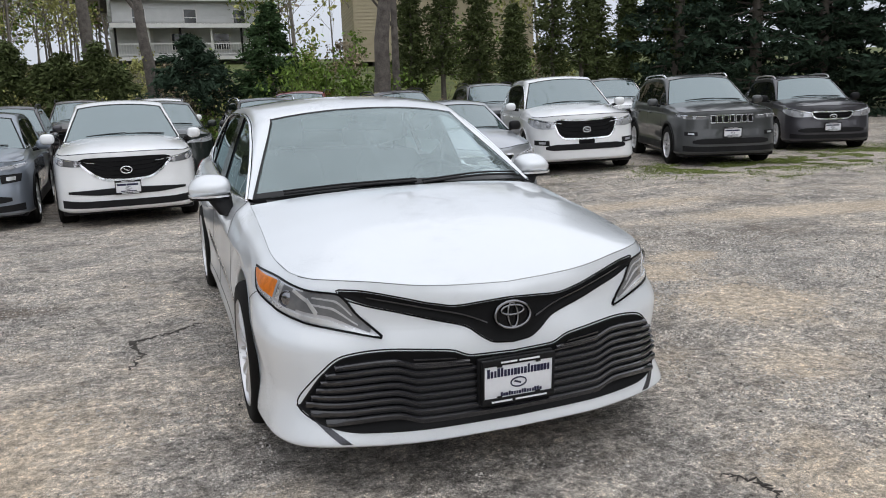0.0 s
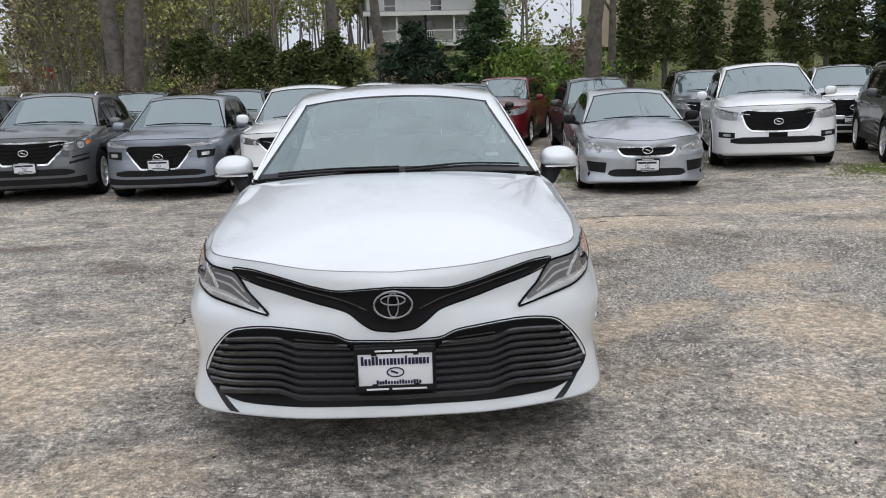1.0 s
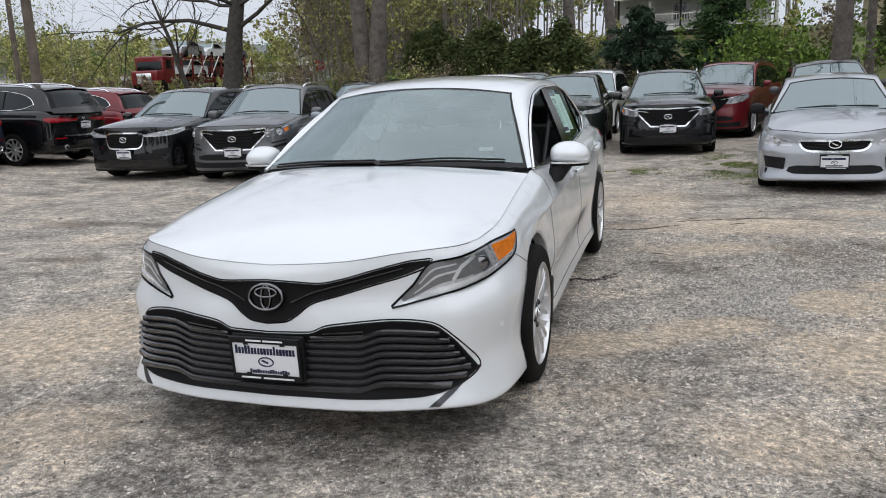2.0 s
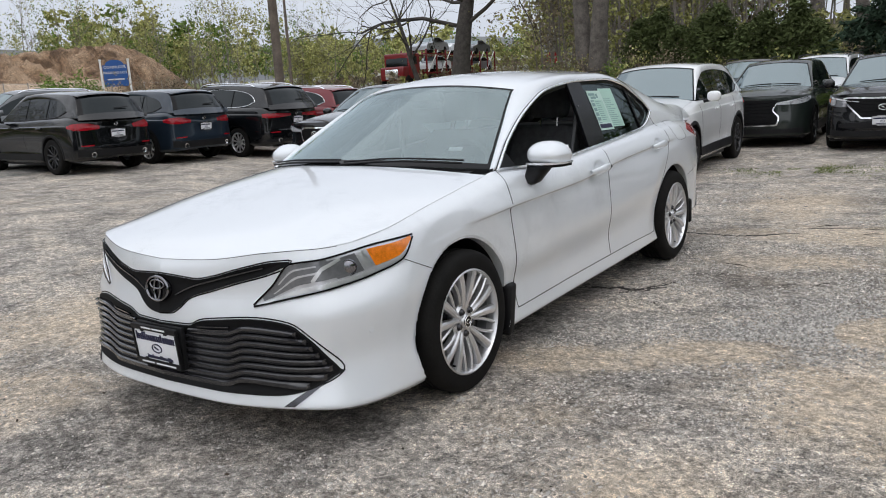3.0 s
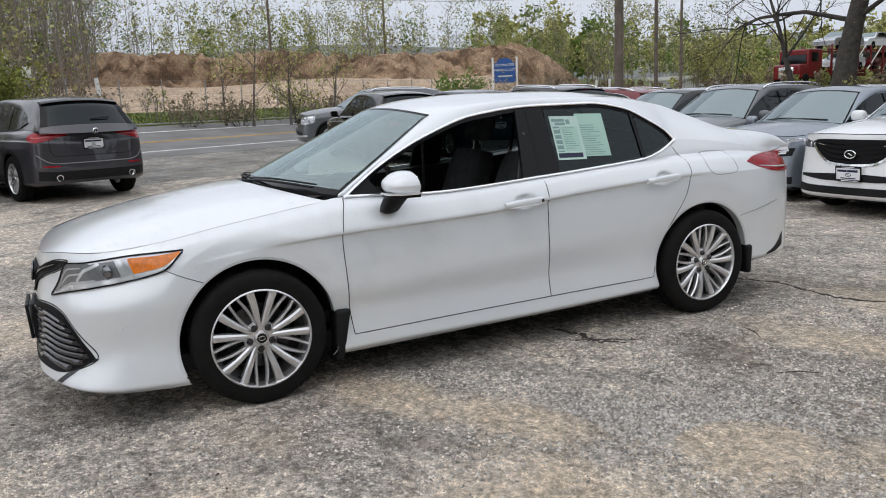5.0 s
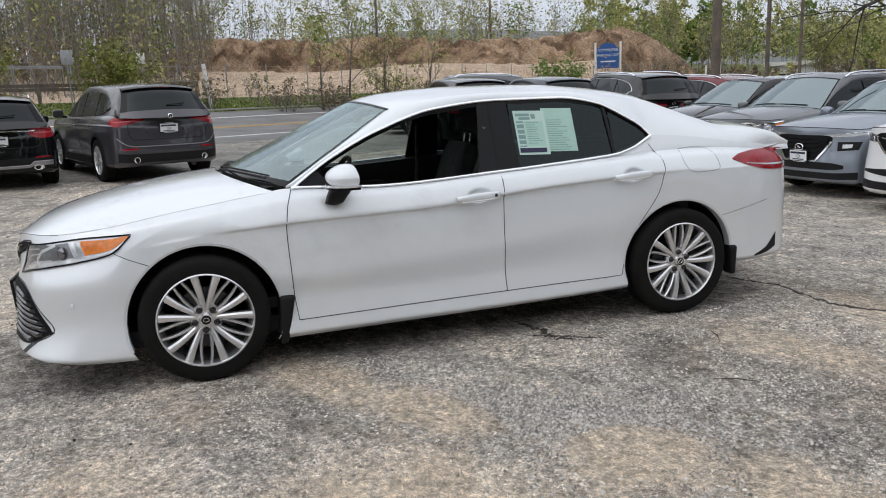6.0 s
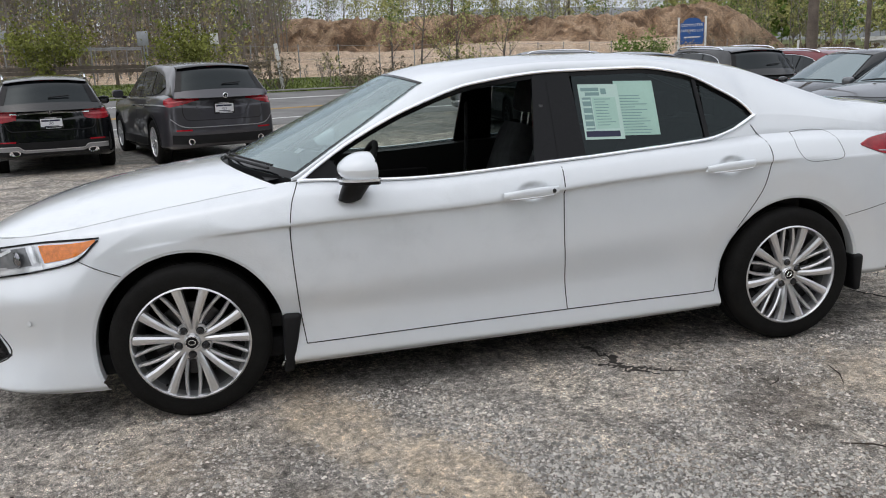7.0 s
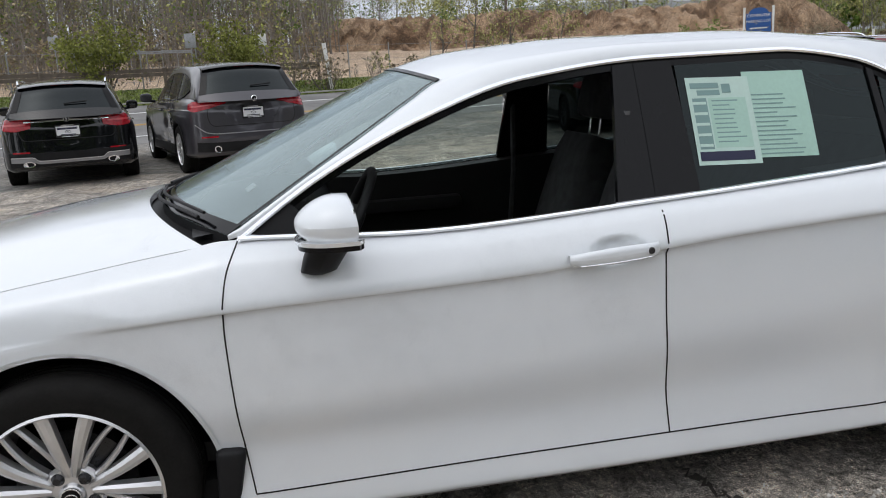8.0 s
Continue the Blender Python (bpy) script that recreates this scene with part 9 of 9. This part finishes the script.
        if prev:
            for h in (0.35, 0.95, 1.65):
                part("wire", tube([(prev[0], prev[1], prev[2] + h), (x, y, z + h)], 0.006, 4), STEEL, ob)
        prev = (x, y, z)


chain_fence()


def roadside_rails():
    """A low dark timber rail beyond the verge and a pale steel rail higher up behind it."""
    for label, d, s0, s1, lo, hi, deep, mat, beam in (("low weathered dark timber rail on posts beyond the verge", 33.0, 2.5, 17.6, 0.58, 0.90, 0.10, WOODPOLE, "beam"),
                                                      ("pale steel guard rail on thin posts behind the verge", 42.0, 8.5, 14.4, 1.62, 1.78, 0.05, STEEL, "rail")):
        ob = thing("guard_rail", label, "guard rail", "guard rails across the road")
        n = int((s1 - s0) / (2.4 if d < 40 else 0.8))
        for i in range(n + 1):
            s_ = s0 + (s1 - s0) * i / n
            x, y = along_road(d, s_)
            z = float(ground_z(x, y))
            part("post", tube([(x, y, z - 0.2), (x, y, z + hi + 0.02)], deep * 0.8 if d < 40 else 0.016, 6), mat, ob)
            if i:
                for a, b in ((lo, lo + (hi - lo) * 0.46), (lo + (hi - lo) * 0.54, hi)):
                    sag = 0.012 * math.sin(i * 2.3)
                    P = [[(q[0], q[1], q[2] + h + sag) for h in (a, b)] for q in (prev, (x, y, z))]
                    part(beam, sheet(np.array(P), deep, (0.891, 0.454, 0)), mat, ob, smooth=0)
            prev = (x, y, z)


roadside_rails()


def guard_rail():
    ob = thing("guard_rail", "low steel guard rail along the far verge", "guard rail")
    pts = []
    for i in range(16):
        x, y = along_road(30.3, -38 + i * 2.2)
        z = float(ground_z(x, y))
        pts.append((x, y, z + 0.55))
        part("post", box(x, y, z + 0.3, 0.12, 0.12, 0.7), WOODPOLE, ob)
    v, f = [], []
    for p in pts:
        for dx, dz in ((0.10, 0.15), (0.04, 0.07), (0.10, 0.0), (0.04, -0.07), (0.10, -0.15)):
            v.append((p[0] + dx, p[1], p[2] + dz))
    f = [(i * 5 + j, i * 5 + j + 1, i * 5 + j + 6, i * 5 + j + 5) for i in range(15) for j in range(4)]
    part("rail", (v, f), STEEL, ob)


guard_rail()


# ---- houses ----
SIDING = material("white clapboard", (0.62, 0.63, 0.62), rough=0.7, vary=0.06, scale=1.5, fine=20)
BEIGE = material("beige siding", (0.42, 0.36, 0.25), rough=0.75, vary=0.08, scale=1.5, fine=20)
SHINGLE = material("grey roof shingle", (0.12, 0.115, 0.115), rough=0.9, vary=0.3, scale=3, fine=25, bump=0.01)
PANE = material("dark house window", (0.03, 0.035, 0.04), rough=0.08, coat=1.0, vary=0.2)
BROWNWALL = material("brown brick wall", (0.20, 0.14, 0.11), rough=0.9, vary=0.2, scale=1, fine=20)


def siding_wall(w, h, board=0.22):
    """A wall of lapped boards on the xz plane."""
    v, f = [], []
    n = int(h / board)
    for i in range(n):
        z = i * board
        k = len(v)
        v += [(-w / 2, -0.03, z), (w / 2, -0.03, z), (w / 2, 0.0, z + board), (-w / 2, 0.0, z + board), (-w / 2, 0.0, z), (w / 2, 0.0, z)]
        f += [(k, k + 1, k + 2, k + 3), (k, k + 4, k + 5, k + 1)]
    v += [(-w / 2, 0.02, 0), (w / 2, 0.02, 0), (w / 2, 0.02, h), (-w / 2, 0.02, h)]
    return weld((v, f + [(len(v) - 4, len(v) - 3, len(v) - 2, len(v) - 1)]))


def window_unit(parent, x, y, z, w, h):
    fr = part("window", join(box(x, y, z + h / 2, w + 0.14, 0.06, 0.07), box(x, y, z - h / 2, w + 0.14, 0.08, 0.07), box(x - w / 2, y, z, 0.07, 0.06, h), box(x + w / 2, y, z, 0.07, 0.06, h), box(x, y, z, w, 0.05, 0.05)), SIGNWHITE, parent, "white framed window")
    part("pane", box(x, y + 0.02, z, w, 0.02, h), PANE, fr)


def house(label, x, y, turn, w, dp, h, wall, porch=True, rise=2.4, sink=0.0):
    z = float(ground_z(x, y)) - sink
    ob = thing("house", label, "house", "houses", pose(x, y, z, 0, 0, turn))
    part("wall", moved(siding_wall(w, h), pose(0, -dp / 2, 0)), wall, ob, smooth=0)
    part("wall", moved(siding_wall(dp, h), pose(w / 2, 0, 0, 0, 0, 90)), wall, ob, smooth=0)
    part("wall", moved(siding_wall(dp, h), pose(-w / 2, 0, 0, 0, 0, -90)), wall, ob, smooth=0)
    part("wall", box(0, dp / 2, h / 2, w, 0.1, h), wall, ob)
    e = 0.5
    v = [(-w / 2 - e, -dp / 2 - e, h - 0.2), (w / 2 + e, -dp / 2 - e, h - 0.2), (w / 2 + e, 0, h + rise), (-w / 2 - e, 0, h + rise), (-w / 2 - e, dp / 2 + e, h - 0.2), (w / 2 + e, dp / 2 + e, h - 0.2)]
    v += [(a, b, c + 0.16) for a, b, c in v]
    part("roof", (v, [(0, 3, 2, 1), (3, 4, 5, 2), (6, 7, 8, 9), (9, 8, 11, 10), (0, 1, 7, 6), (4, 10, 11, 5), (1, 2, 8, 7), (2, 5, 11, 8), (0, 6, 9, 3), (3, 9, 10, 4)]), SHINGLE, ob, smooth=0)
    for sx in (-1, 1):
        part("gable", ([(sx * w / 2, -dp / 2, h - 0.05), (sx * w / 2, dp / 2, h - 0.05), (sx * w / 2, 0, h + rise - 0.1), (sx * (w / 2 - 0.1), -dp / 2, h - 0.05), (sx * (w / 2 - 0.1), dp / 2, h - 0.05), (sx * (w / 2 - 0.1), 0, h + rise - 0.1)], [(0, 1, 2), (5, 4, 3), (0, 3, 4, 1), (1, 4, 5, 2), (2, 5, 3, 0)]), wall, ob, smooth=0)
    part("gutter", box(0, -dp / 2 - e, h - 0.12, w + 2 * e, 0.14, 0.2, 0.02), SIGNWHITE, ob)
    n = max(2, int(w / 3.2))
    for i in range(n):
        window_unit(ob, -w / 2 + w * (i + 0.5) / n, -dp / 2 - 0.04, h - 1.35, 0.9, 1.2)
    if porch:
        part("porch_deck", box(0, -dp / 2 - 1.3, 0.35, w * 1.02, 2.6, 0.25), SIGNWHITE, ob)
        part("porch_roof", moved(box(0, 0, 0, w * 1.06, 3.0, 0.22, 0.03), pose(0, -dp / 2 - 1.3, 2.75, 6)), SHINGLE, ob)
        part("porch_fascia", box(0, -dp / 2 - 2.75, 2.55, w * 1.06, 0.10, 0.3), SIGNWHITE, ob)
        for i in range(6):
            px = -w / 2 + w * i / 5
            part("porch_post", box(px, -dp / 2 - 2.4, 1.5, 0.14, 0.14, 2.2), SIGNWHITE if i % 2 else TRIM, ob)
        part("porch_rail", box(0, -dp / 2 - 2.4, 1.35, w, 0.06, 0.08), SIGNWHITE, ob)
        part("porch_rail", box(0, -dp / 2 - 2.4, 0.62, w, 0.06, 0.06), SIGNWHITE, ob)
        for i in range(60):
            px = -w / 2 + w * (i + 0.5) / 60
            part("baluster", box(px, -dp / 2 - 2.4, 0.98, 0.035, 0.035, 0.7), SIGNWHITE, ob)
        part("door", box(-w * 0.30, -dp / 2 - 0.05, 1.5, 1.0, 0.08, 2.05), SIGNWHITE, ob)
        for px in (-w * 0.08, w * 0.2):
            window_unit(ob, px, -dp / 2 - 0.04, 1.65, 1.2, 1.2)
    return ob


def build_houses():
    house("white clapboard house with a railed porch", 1.9, 62.5, 4, 10.6, 8, 4.7, SIDING, True, 2.6, 0.3)
    house("beige two-storey house behind the trees", 18.0, 50.0, -8, 12.0, 8, 5.8, BEIGE, False, 2.4)


build_houses()


def low_building(label, x, y, turn, w, dp, h, wall):
    z = float(ground_z(x, y))
    ob = thing("low_building", label, "building", "far buildings", pose(x, y, z - 0.5, 0, 0, turn))
    part("wall", box(0, 0, h / 2, w, dp, h), wall, ob)
    part("roof", box(0, 0, h + 0.15, w + 0.8, dp + 0.8, 0.5), SIGNWHITE, ob)
    for i in range(int(w / 5)):
        window_unit(ob, -w / 2 + 5 * (i + 0.5), -dp / 2 - 0.05, h * 0.5, 2.2, 1.4)


low_building("long low pale building across the road", -72, 92, 40, 40, 12, 3.6, SIDING)
low_building("brown flat-roofed building with a white roof edge", -52, 112, 30, 34, 16, 5.5, BROWNWALL)
low_building("pale flat building at the far end of the road", -30, 105, 10, 36, 12, 4.5, SIDING)


def ridge():
    """The far wooded hill line."""
    a = np.linspace(-1.2, 1.9, 120)
    rows = []
    for k, hk in ((420, 6.0), (520, 26), (640, 46), (760, 52), (900, 40)):
        h = np.array([hk * (0.55 + 0.35 * math.sin(t * 2.3 + 0.6) + 0.12 * math.sin(t * 9 + k)) for t in a])
        rows.append(np.stack([-k * np.cos(a), k * np.sin(a), 6 + np.maximum(h, 1)], 1))
    setting("backdrop", sheet(np.stack(rows, 1)), HAZE, "hazy wooded hills on the horizon", "hills")


# haze of the distance is mixed into this grey hill colour
HAZE = material("hazy hill woods", (0.16, 0.17, 0.17), rough=1.0, vary=0.25, scale=0.02, fine=0.3)
ridge()


# ---- the car transporter on the far lane ----
LORRYRED = paint("lorry red paint", (0.17, 0.012, 0.015))


def transporter(x, y, turn):
    """A red lorry with two decks of cars behind its cab, nose to -y."""
    z = float(ground_z(x, y))
    ob = thing("car_transporter", "dark red car transporter lorry loaded with cars", "truck", "", pose(x, y, z, 0, 0, turn))
    red = LORRYRED
    cab = part("cab", join(box(0, 1.0, 1.75, 2.4, 1.9, 2.1, 0.12, 3), box(0, -0.25, 1.15, 2.2, 1.3, 1.1, 0.14, 3)), red, ob, "red lorry cab")
    part("windscreen", moved(box(0, 0, 0, 2.0, 0.03, 0.8, 0.01), pose(0, 0.03, 2.15, -8)), FARGLASS, cab)
    part("grille", box(0, -0.92, 1.1, 1.2, 0.06, 0.8, 0.02), CHROME, cab)
    for sx in (-1, 1):
        part("side_window", box(sx * 1.2, 0.9, 2.2, 0.03, 0.9, 0.7, 0.01), FARGLASS, cab)
    part("chassis", box(0, 9.5, 0.85, 1.0, 18.5, 0.25, 0.02), red, ob)
    for zd in (1.15, 2.75):
        for sx in (-1.05, 1.05):
            part("deck_rail", box(sx, 11.0, zd, 0.30, 16.0, 0.12, 0.02), red, ob, "red deck rail")
    for i in range(9):
        for sx in (-1.2, 1.2):
            part("upright", box(sx, 3.2 + i * 1.95, 2.0, 0.12, 0.14, 2.3, 0.02), red, ob, "red deck upright")
    for i in range(6):
        for sx in (-1.2, 1.2):
            part("brace", tube([(sx, 3.4 + i * 2.6, 1.2), (sx, 5.6 + i * 2.6, 3.1)], 0.05, 6), SIGNWHITE, ob, "pale diagonal brace")
    for yy in (-0.1, 3.0, 4.2, 15.0, 16.2):
        for sx in (-1, 1):
            part("wheel", moved(lathe([(0.1, 0.14), (0.28, 0.15), (0.46, 0.13), (0.5, 0.08), (0.5, -0.08), (0.46, -0.13)], 24), Matrix.Translation((sx * 1.05, yy, 0.5))), RUBBER, ob)
    return z


def loaded_car(x, y, z, turn, mat, label):
    """A plain saloon on the lorry's deck."""
    ob = thing("loaded_car", label, "car", "cars on the transporter", pose(x, y, z, 0, 0, turn))
    prof = [(-0.95, 0.28), (-0.95, 0.62), (-0.75, 0.80), (0.35, 0.95), (0.95, 1.38), (2.1, 1.42), (2.95, 1.02), (3.45, 0.98), (3.55, 0.55), (3.45, 0.28)]
    rows = []
    for f, k in ((-1, 0.0), (-0.93, 1.0), (0.93, 1.0), (1, 0.0)):
        rows.append([(f * (0.88 - 0.22 * max(0.0, (pz - 0.95) / 0.5)), py * (1 if k else 0.985), pz if k else min(pz, 0.9)) for py, pz in prof])
    n = len(prof)
    v = [p for r in rows for p in r]
    fs = [(i * n + j, i * n + (j + 1) % n, (i + 1) * n + (j + 1) % n, (i + 1) * n + j) for i in range(3) for j in range(n)]
    part("body_shell", (v, fs + [tuple(range(n)), tuple(range(4 * n - 1, 3 * n - 1, -1))]), mat, ob, smooth=30)
    for sx in (-1, 1):
        part("side_window", ([(sx * 0.80, 0.75, 0.99), (sx * 0.68, 1.10, 1.33), (sx * 0.67, 2.05, 1.36), (sx * 0.80, 2.65, 1.03)], [(0, 1, 2, 3)]), FARGLASS, ob, smooth=0)
        for yy in (0, 2.7):
            part("wheel", moved(lathe([(0.05, 0.09), (0.2, 0.10), (0.31, 0.08), (0.32, 0.0), (0.31, -0.08)], 20), Matrix.Translation((sx * 0.80, yy, 0.32))), RUBBER, ob)
    part("windscreen", ([(-0.72, 0.42, 1.0), (0.72, 0.42, 1.0), (0.62, 0.93, 1.375), (-0.62, 0.93, 1.375)], [(0, 1, 2, 3)]), SCREENGLASS, ob, smooth=0)


TX, TY, TT = -38.4, 49.9, 9
TZ = transporter(TX, TY, TT)
for i, (yy, zz, m_, lab) in enumerate(((54.0, 2.85, SILVER, "silver saloon on the upper deck"), (59.0, 2.85, WHITE, "white saloon on the upper deck"), (64.0, 2.85, GREYPAINT, "grey saloon on the upper deck"), (54.4, 1.22, WHITE, "white saloon on the lower deck"), (59.4, 1.22, REDPAINT, "red saloon on the lower deck"), (64.4, 1.22, SILVER, "silver saloon on the lower deck"))):
    loaded_car(TX - math.sin(radians(TT)) * (yy - 49.0), TY + math.cos(radians(TT)) * (yy - 49.0), TZ + zz, TT, m_, lab)


# ---- loose stones, cracks, grass and litter in the yard ----
def yard_z(x, y):
    return ground_z(x, y) + 0.006 * np.sin(x * 1.7 + 0.6 * y) * np.cos(y * 1.3 - x * 0.4)


PEBBLE = material("loose grey stone", (0.40, 0.378, 0.348), rough=0.9, vary=0.25, scale=30, fine=200, island=0.62)
PALESTONE = material("pale chipping", (0.50, 0.465, 0.42), rough=0.9, vary=0.2, scale=30, fine=200, island=0.7)
CRACKDARK = material("dark crack in gravel", (0.055, 0.048, 0.042), rough=1.0, vary=0.4, scale=20, fine=120)
DEBRIS = material("dark leaf litter", (0.045, 0.032, 0.022), rough=0.95, vary=0.5, scale=20, fine=100, island=0.6)


def scatter(n, rng, x0, x1, y0, y1, patchy=0.0, scale=0.8, seed=0.0):
    x, y = rng.uniform(x0, x1, n * 3), rng.uniform(y0, y1, n * 3)
    keep = ~((np.abs(x) < 0.85) & (y > -0.8) & (y < 3.8))
    keep &= rng.random(len(x)) > 1.1 * patches(x, y, SANDY)
    if patchy:
        w = np.array([noise.fractal(Vector((a * scale, b * scale, seed)), 0.8, 2.0, 3) for a, b in zip(x, y)])
        keep &= rng.random(len(x)) < np.clip(0.28 + w * patchy, 0.02, 1)
    return x[keep][:n], y[keep][:n]


def stones(name, label, x, y, lo, hi, rng, mat):
    n = len(x)
    w5 = np.arange(5) * 2 * np.pi / 5
    base = np.concatenate([np.stack([np.cos(w5), np.sin(w5), np.zeros(5)], 1), [[0.15, 0.1, 1.0]]])
    fc = np.array([(i, (i + 1) % 5, 5) for i in range(5)])
    r = lo * (hi / lo) ** (rng.random(n) ** 1.7)
    sc = np.stack([r * rng.uniform(0.7, 1.3, n), r * rng.uniform(0.6, 1.0, n), r * rng.uniform(0.55, 1.1, n)], 1)
    v = base[None] * (1 + 0.25 * rng.normal(size=(n, 6, 1))) * sc[:, None]
    a = rng.uniform(0, 2 * np.pi, n)
    c, s_ = np.cos(a)[:, None], np.sin(a)[:, None]
    v = np.stack([v[..., 0] * c - v[..., 1] * s_, v[..., 0] * s_ + v[..., 1] * c, v[..., 2]], -1)
    v += np.stack([x, y, yard_z(x, y) + r * 0.12], 1)[:, None]
    f = (np.arange(n)[:, None, None] * 6 + fc).reshape(-1, 3)
    ob = tagged(new(name), label, "stones", kind="stuff")
    part("stones", (v.reshape(-1, 3), f), mat, ob, smooth=0)


def yard_litter():
    rng = np.random.default_rng(77)
    x, y = scatter(46000, rng, -3.5, 5.2, -3.2, 6.8, 2.4, 1.6, 1.0)
    stones("gravel_stones", "small loose grey stones strewn over the yard", x, y, 0.0035, 0.010, rng, PEBBLE)
    x, y = scatter(20000, rng, 0.9, 4.4, -1.6, 4.4, 3.0, 2.2, 12.0)
    stones("gravel_stones", "pale chippings worn out of the packed ground", x, y, 0.0035, 0.011, rng, PALESTONE)
    x, y = scatter(8000, rng, -3.4, 0.9, -2.6, 4.2, 3.0, 2.2, 15.0)
    stones("gravel_stones", "pale chippings worn out of the packed ground", x, y, 0.0035, 0.009, rng, PALESTONE)
    x, y = scatter(7000, rng, -7.0, 9.0, 4.0, 12.5, 1.6, 0.6, 4.0)
    stones("gravel_stones", "loose grey stones in front of the parked cars", x, y, 0.006, 0.020, rng, PEBBLE)
    # a denser patch of stones beside the saloon
    x = np.r_[rng.normal(2.05, 0.28, 9000), rng.normal(3.6, 0.8, 9000)]
    y = np.r_[rng.normal(1.55, 0.30, 9000), rng.normal(1.45, 0.6, 9000)] + 0.7 * np.r_[x[:9000] - 2.05, 0 * x[9000:]]
    ok = (x > 1.2) & (patches(x, y, SANDY) < 0.55)
    stones("gravel_stones", "patch of coarse pale stones beside the saloon", x[ok], y[ok], 0.0035, 0.012, rng, PEBBLE)
    # cracks in the packed surface
    for k, pts in enumerate((((0.62, 1.84), (0.82, 1.90), (0.98, 1.92), (1.10, 2.02)), ((0.90, 1.80), (0.98, 1.92), (1.12, 2.14)), ((0.25, 3.70), (0.64, 3.84), (1.05, 3.80), (1.52, 4.12)),
                             ((-1.46, 0.98), (-1.40, 1.22), (-1.46, 1.45), (-1.20, 1.62), (-1.00, 1.78)), ((0.72, -1.28), (0.80, -1.42), (0.76, -1.62)), ((1.5, 4.4), (2.3, 4.7), (3.0, 4.65)))):
        p = path3([(a, b, 0) for a, b in pts], 46)
        p[:, :2] += rng.normal(size=(46, 2)) * 0.014
        t = np.gradient(p[:, :2], axis=0)
        t /= np.linalg.norm(t, axis=1)[:, None] + 1e-9
        w = (0.002 + (0.022 if k in (0, 2, 3) else 0.005) * rng.random(46) ** 2) * np.sin(np.linspace(0.05, np.pi - 0.05, 46)) ** 0.5
        nn = np.stack([-t[:, 1], t[:, 0]], 1)
        l, r = p[:, :2] - nn * w[:, None], p[:, :2] + nn * w[:, None]
        P = np.stack([np.stack([q[:, 0], q[:, 1], yard_z(q[:, 0], q[:, 1]) + 0.0045], 1) for q in (l, r)], 1)
        ob = thing("ground_crack", "dark ragged crack in the packed gravel", "crack", "cracks in the yard")
        part("crack", sheet(P, 0.004, (0, 0, 1)), CRACKDARK, ob, smooth=0)
    # dead leaves and twigs
    x, y = scatter(900, rng, -6, 8, -3, 9, 1.5, 0.7, 8.0)
    v, f = leaves_geo(np.stack([x, y, yard_z(x, y) + 0.005], 1), 0.011, rng, facing=np.stack([np.cos(x * 9), np.sin(x * 9), np.zeros_like(x)], 1) * 1.5)
    ob = tagged(new("leaf_litter"), "dead leaves and bark crumbs on the gravel", "litter", kind="stuff")
    part("litter", (v, f), DEBRIS, ob, smooth=0)
    for k in range(9):
        x, y = rng.uniform(1.3, 3.4), rng.uniform(2.0, 6.5)
        a = rng.uniform(0, 6.3)
        z = float(yard_z(x, y)) + 0.006
        L = rng.uniform(0.05, 0.13)
        ob = thing("twig", "short broken dark twig on gravel", "twig", "twigs in the yard", pose(x, y, z, 0, 0, math.degrees(a)))
        part("stick", tube([(-L, 0, 0), (0, 0.012, 0.003), (L, -0.006, 0)], [0.002, 0.0032, 0.0016], 5), DEBRIS, ob)


yard_litter()


def grass_patches():
    rng = np.random.default_rng(91)
    spots = []
    for cx, cy, sx, sy, n in ((9.6, 7.6, 1.5, 0.55, 26000), (12.9, 8.3, 1.6, 0.9, 24000), (7.7, 7.9, 0.5, 0.6, 7000), (2.45, 10.2, 0.35, 1.2, 9000), (4.9, 10.8, 0.6, 1.2, 6000), (-4.8, 12.8, 0.8, 1.0, 1500), (8.3, 5.9, 0.6, 0.12, 1500), (0.6, 9.4, 0.5, 0.3, 2500)):
        spots.append(np.stack([rng.normal(cx, sx, n), rng.normal(cy, sy, n)], 1))
    p = np.concatenate(spots)
    w = np.array([noise.fractal(Vector((a * 1.3, b * 1.3, 2.0)), 0.8, 2.0, 3) for a, b in p])
    p = p[w > -0.05]
    n = len(p)
    h = rng.uniform(0.008, 0.028, n)
    c = np.stack([p[:, 0], p[:, 1], yard_z(p[:, 0], p[:, 1]) + h * 0.4], 1)
    v, f = leaves_geo(c, 0.0095, rng, long=2.8, facing=np.repeat(np.array([[0, 0, 1.0]]), n, 0))
    ob = tagged(new("grass"), "short green grass and weeds between the parked cars", "grass", kind="stuff")
    part("blades", (v, f), GRASSBLADE, ob, smooth=0)
    # verge beyond the kerb
    s = rng.uniform(-40, 75, 42000)
    d = 28.7 + 4.2 * rng.random(42000) ** 1.3
    x, y = along_road(d, s)
    c = np.stack([x, y, ground_z(x, y) + 0.04], 1)
    v, f = leaves_geo(c, 0.055, rng, long=2.6, facing=np.repeat(np.array([[0, 0, 1.0]]), 42000, 0))
    ob = tagged(new("grass"), "rough green grass on the far verge", "grass", kind="stuff")
    part("blades", (v, f), GRASSBLADE, ob, smooth=0)


grass_patches()
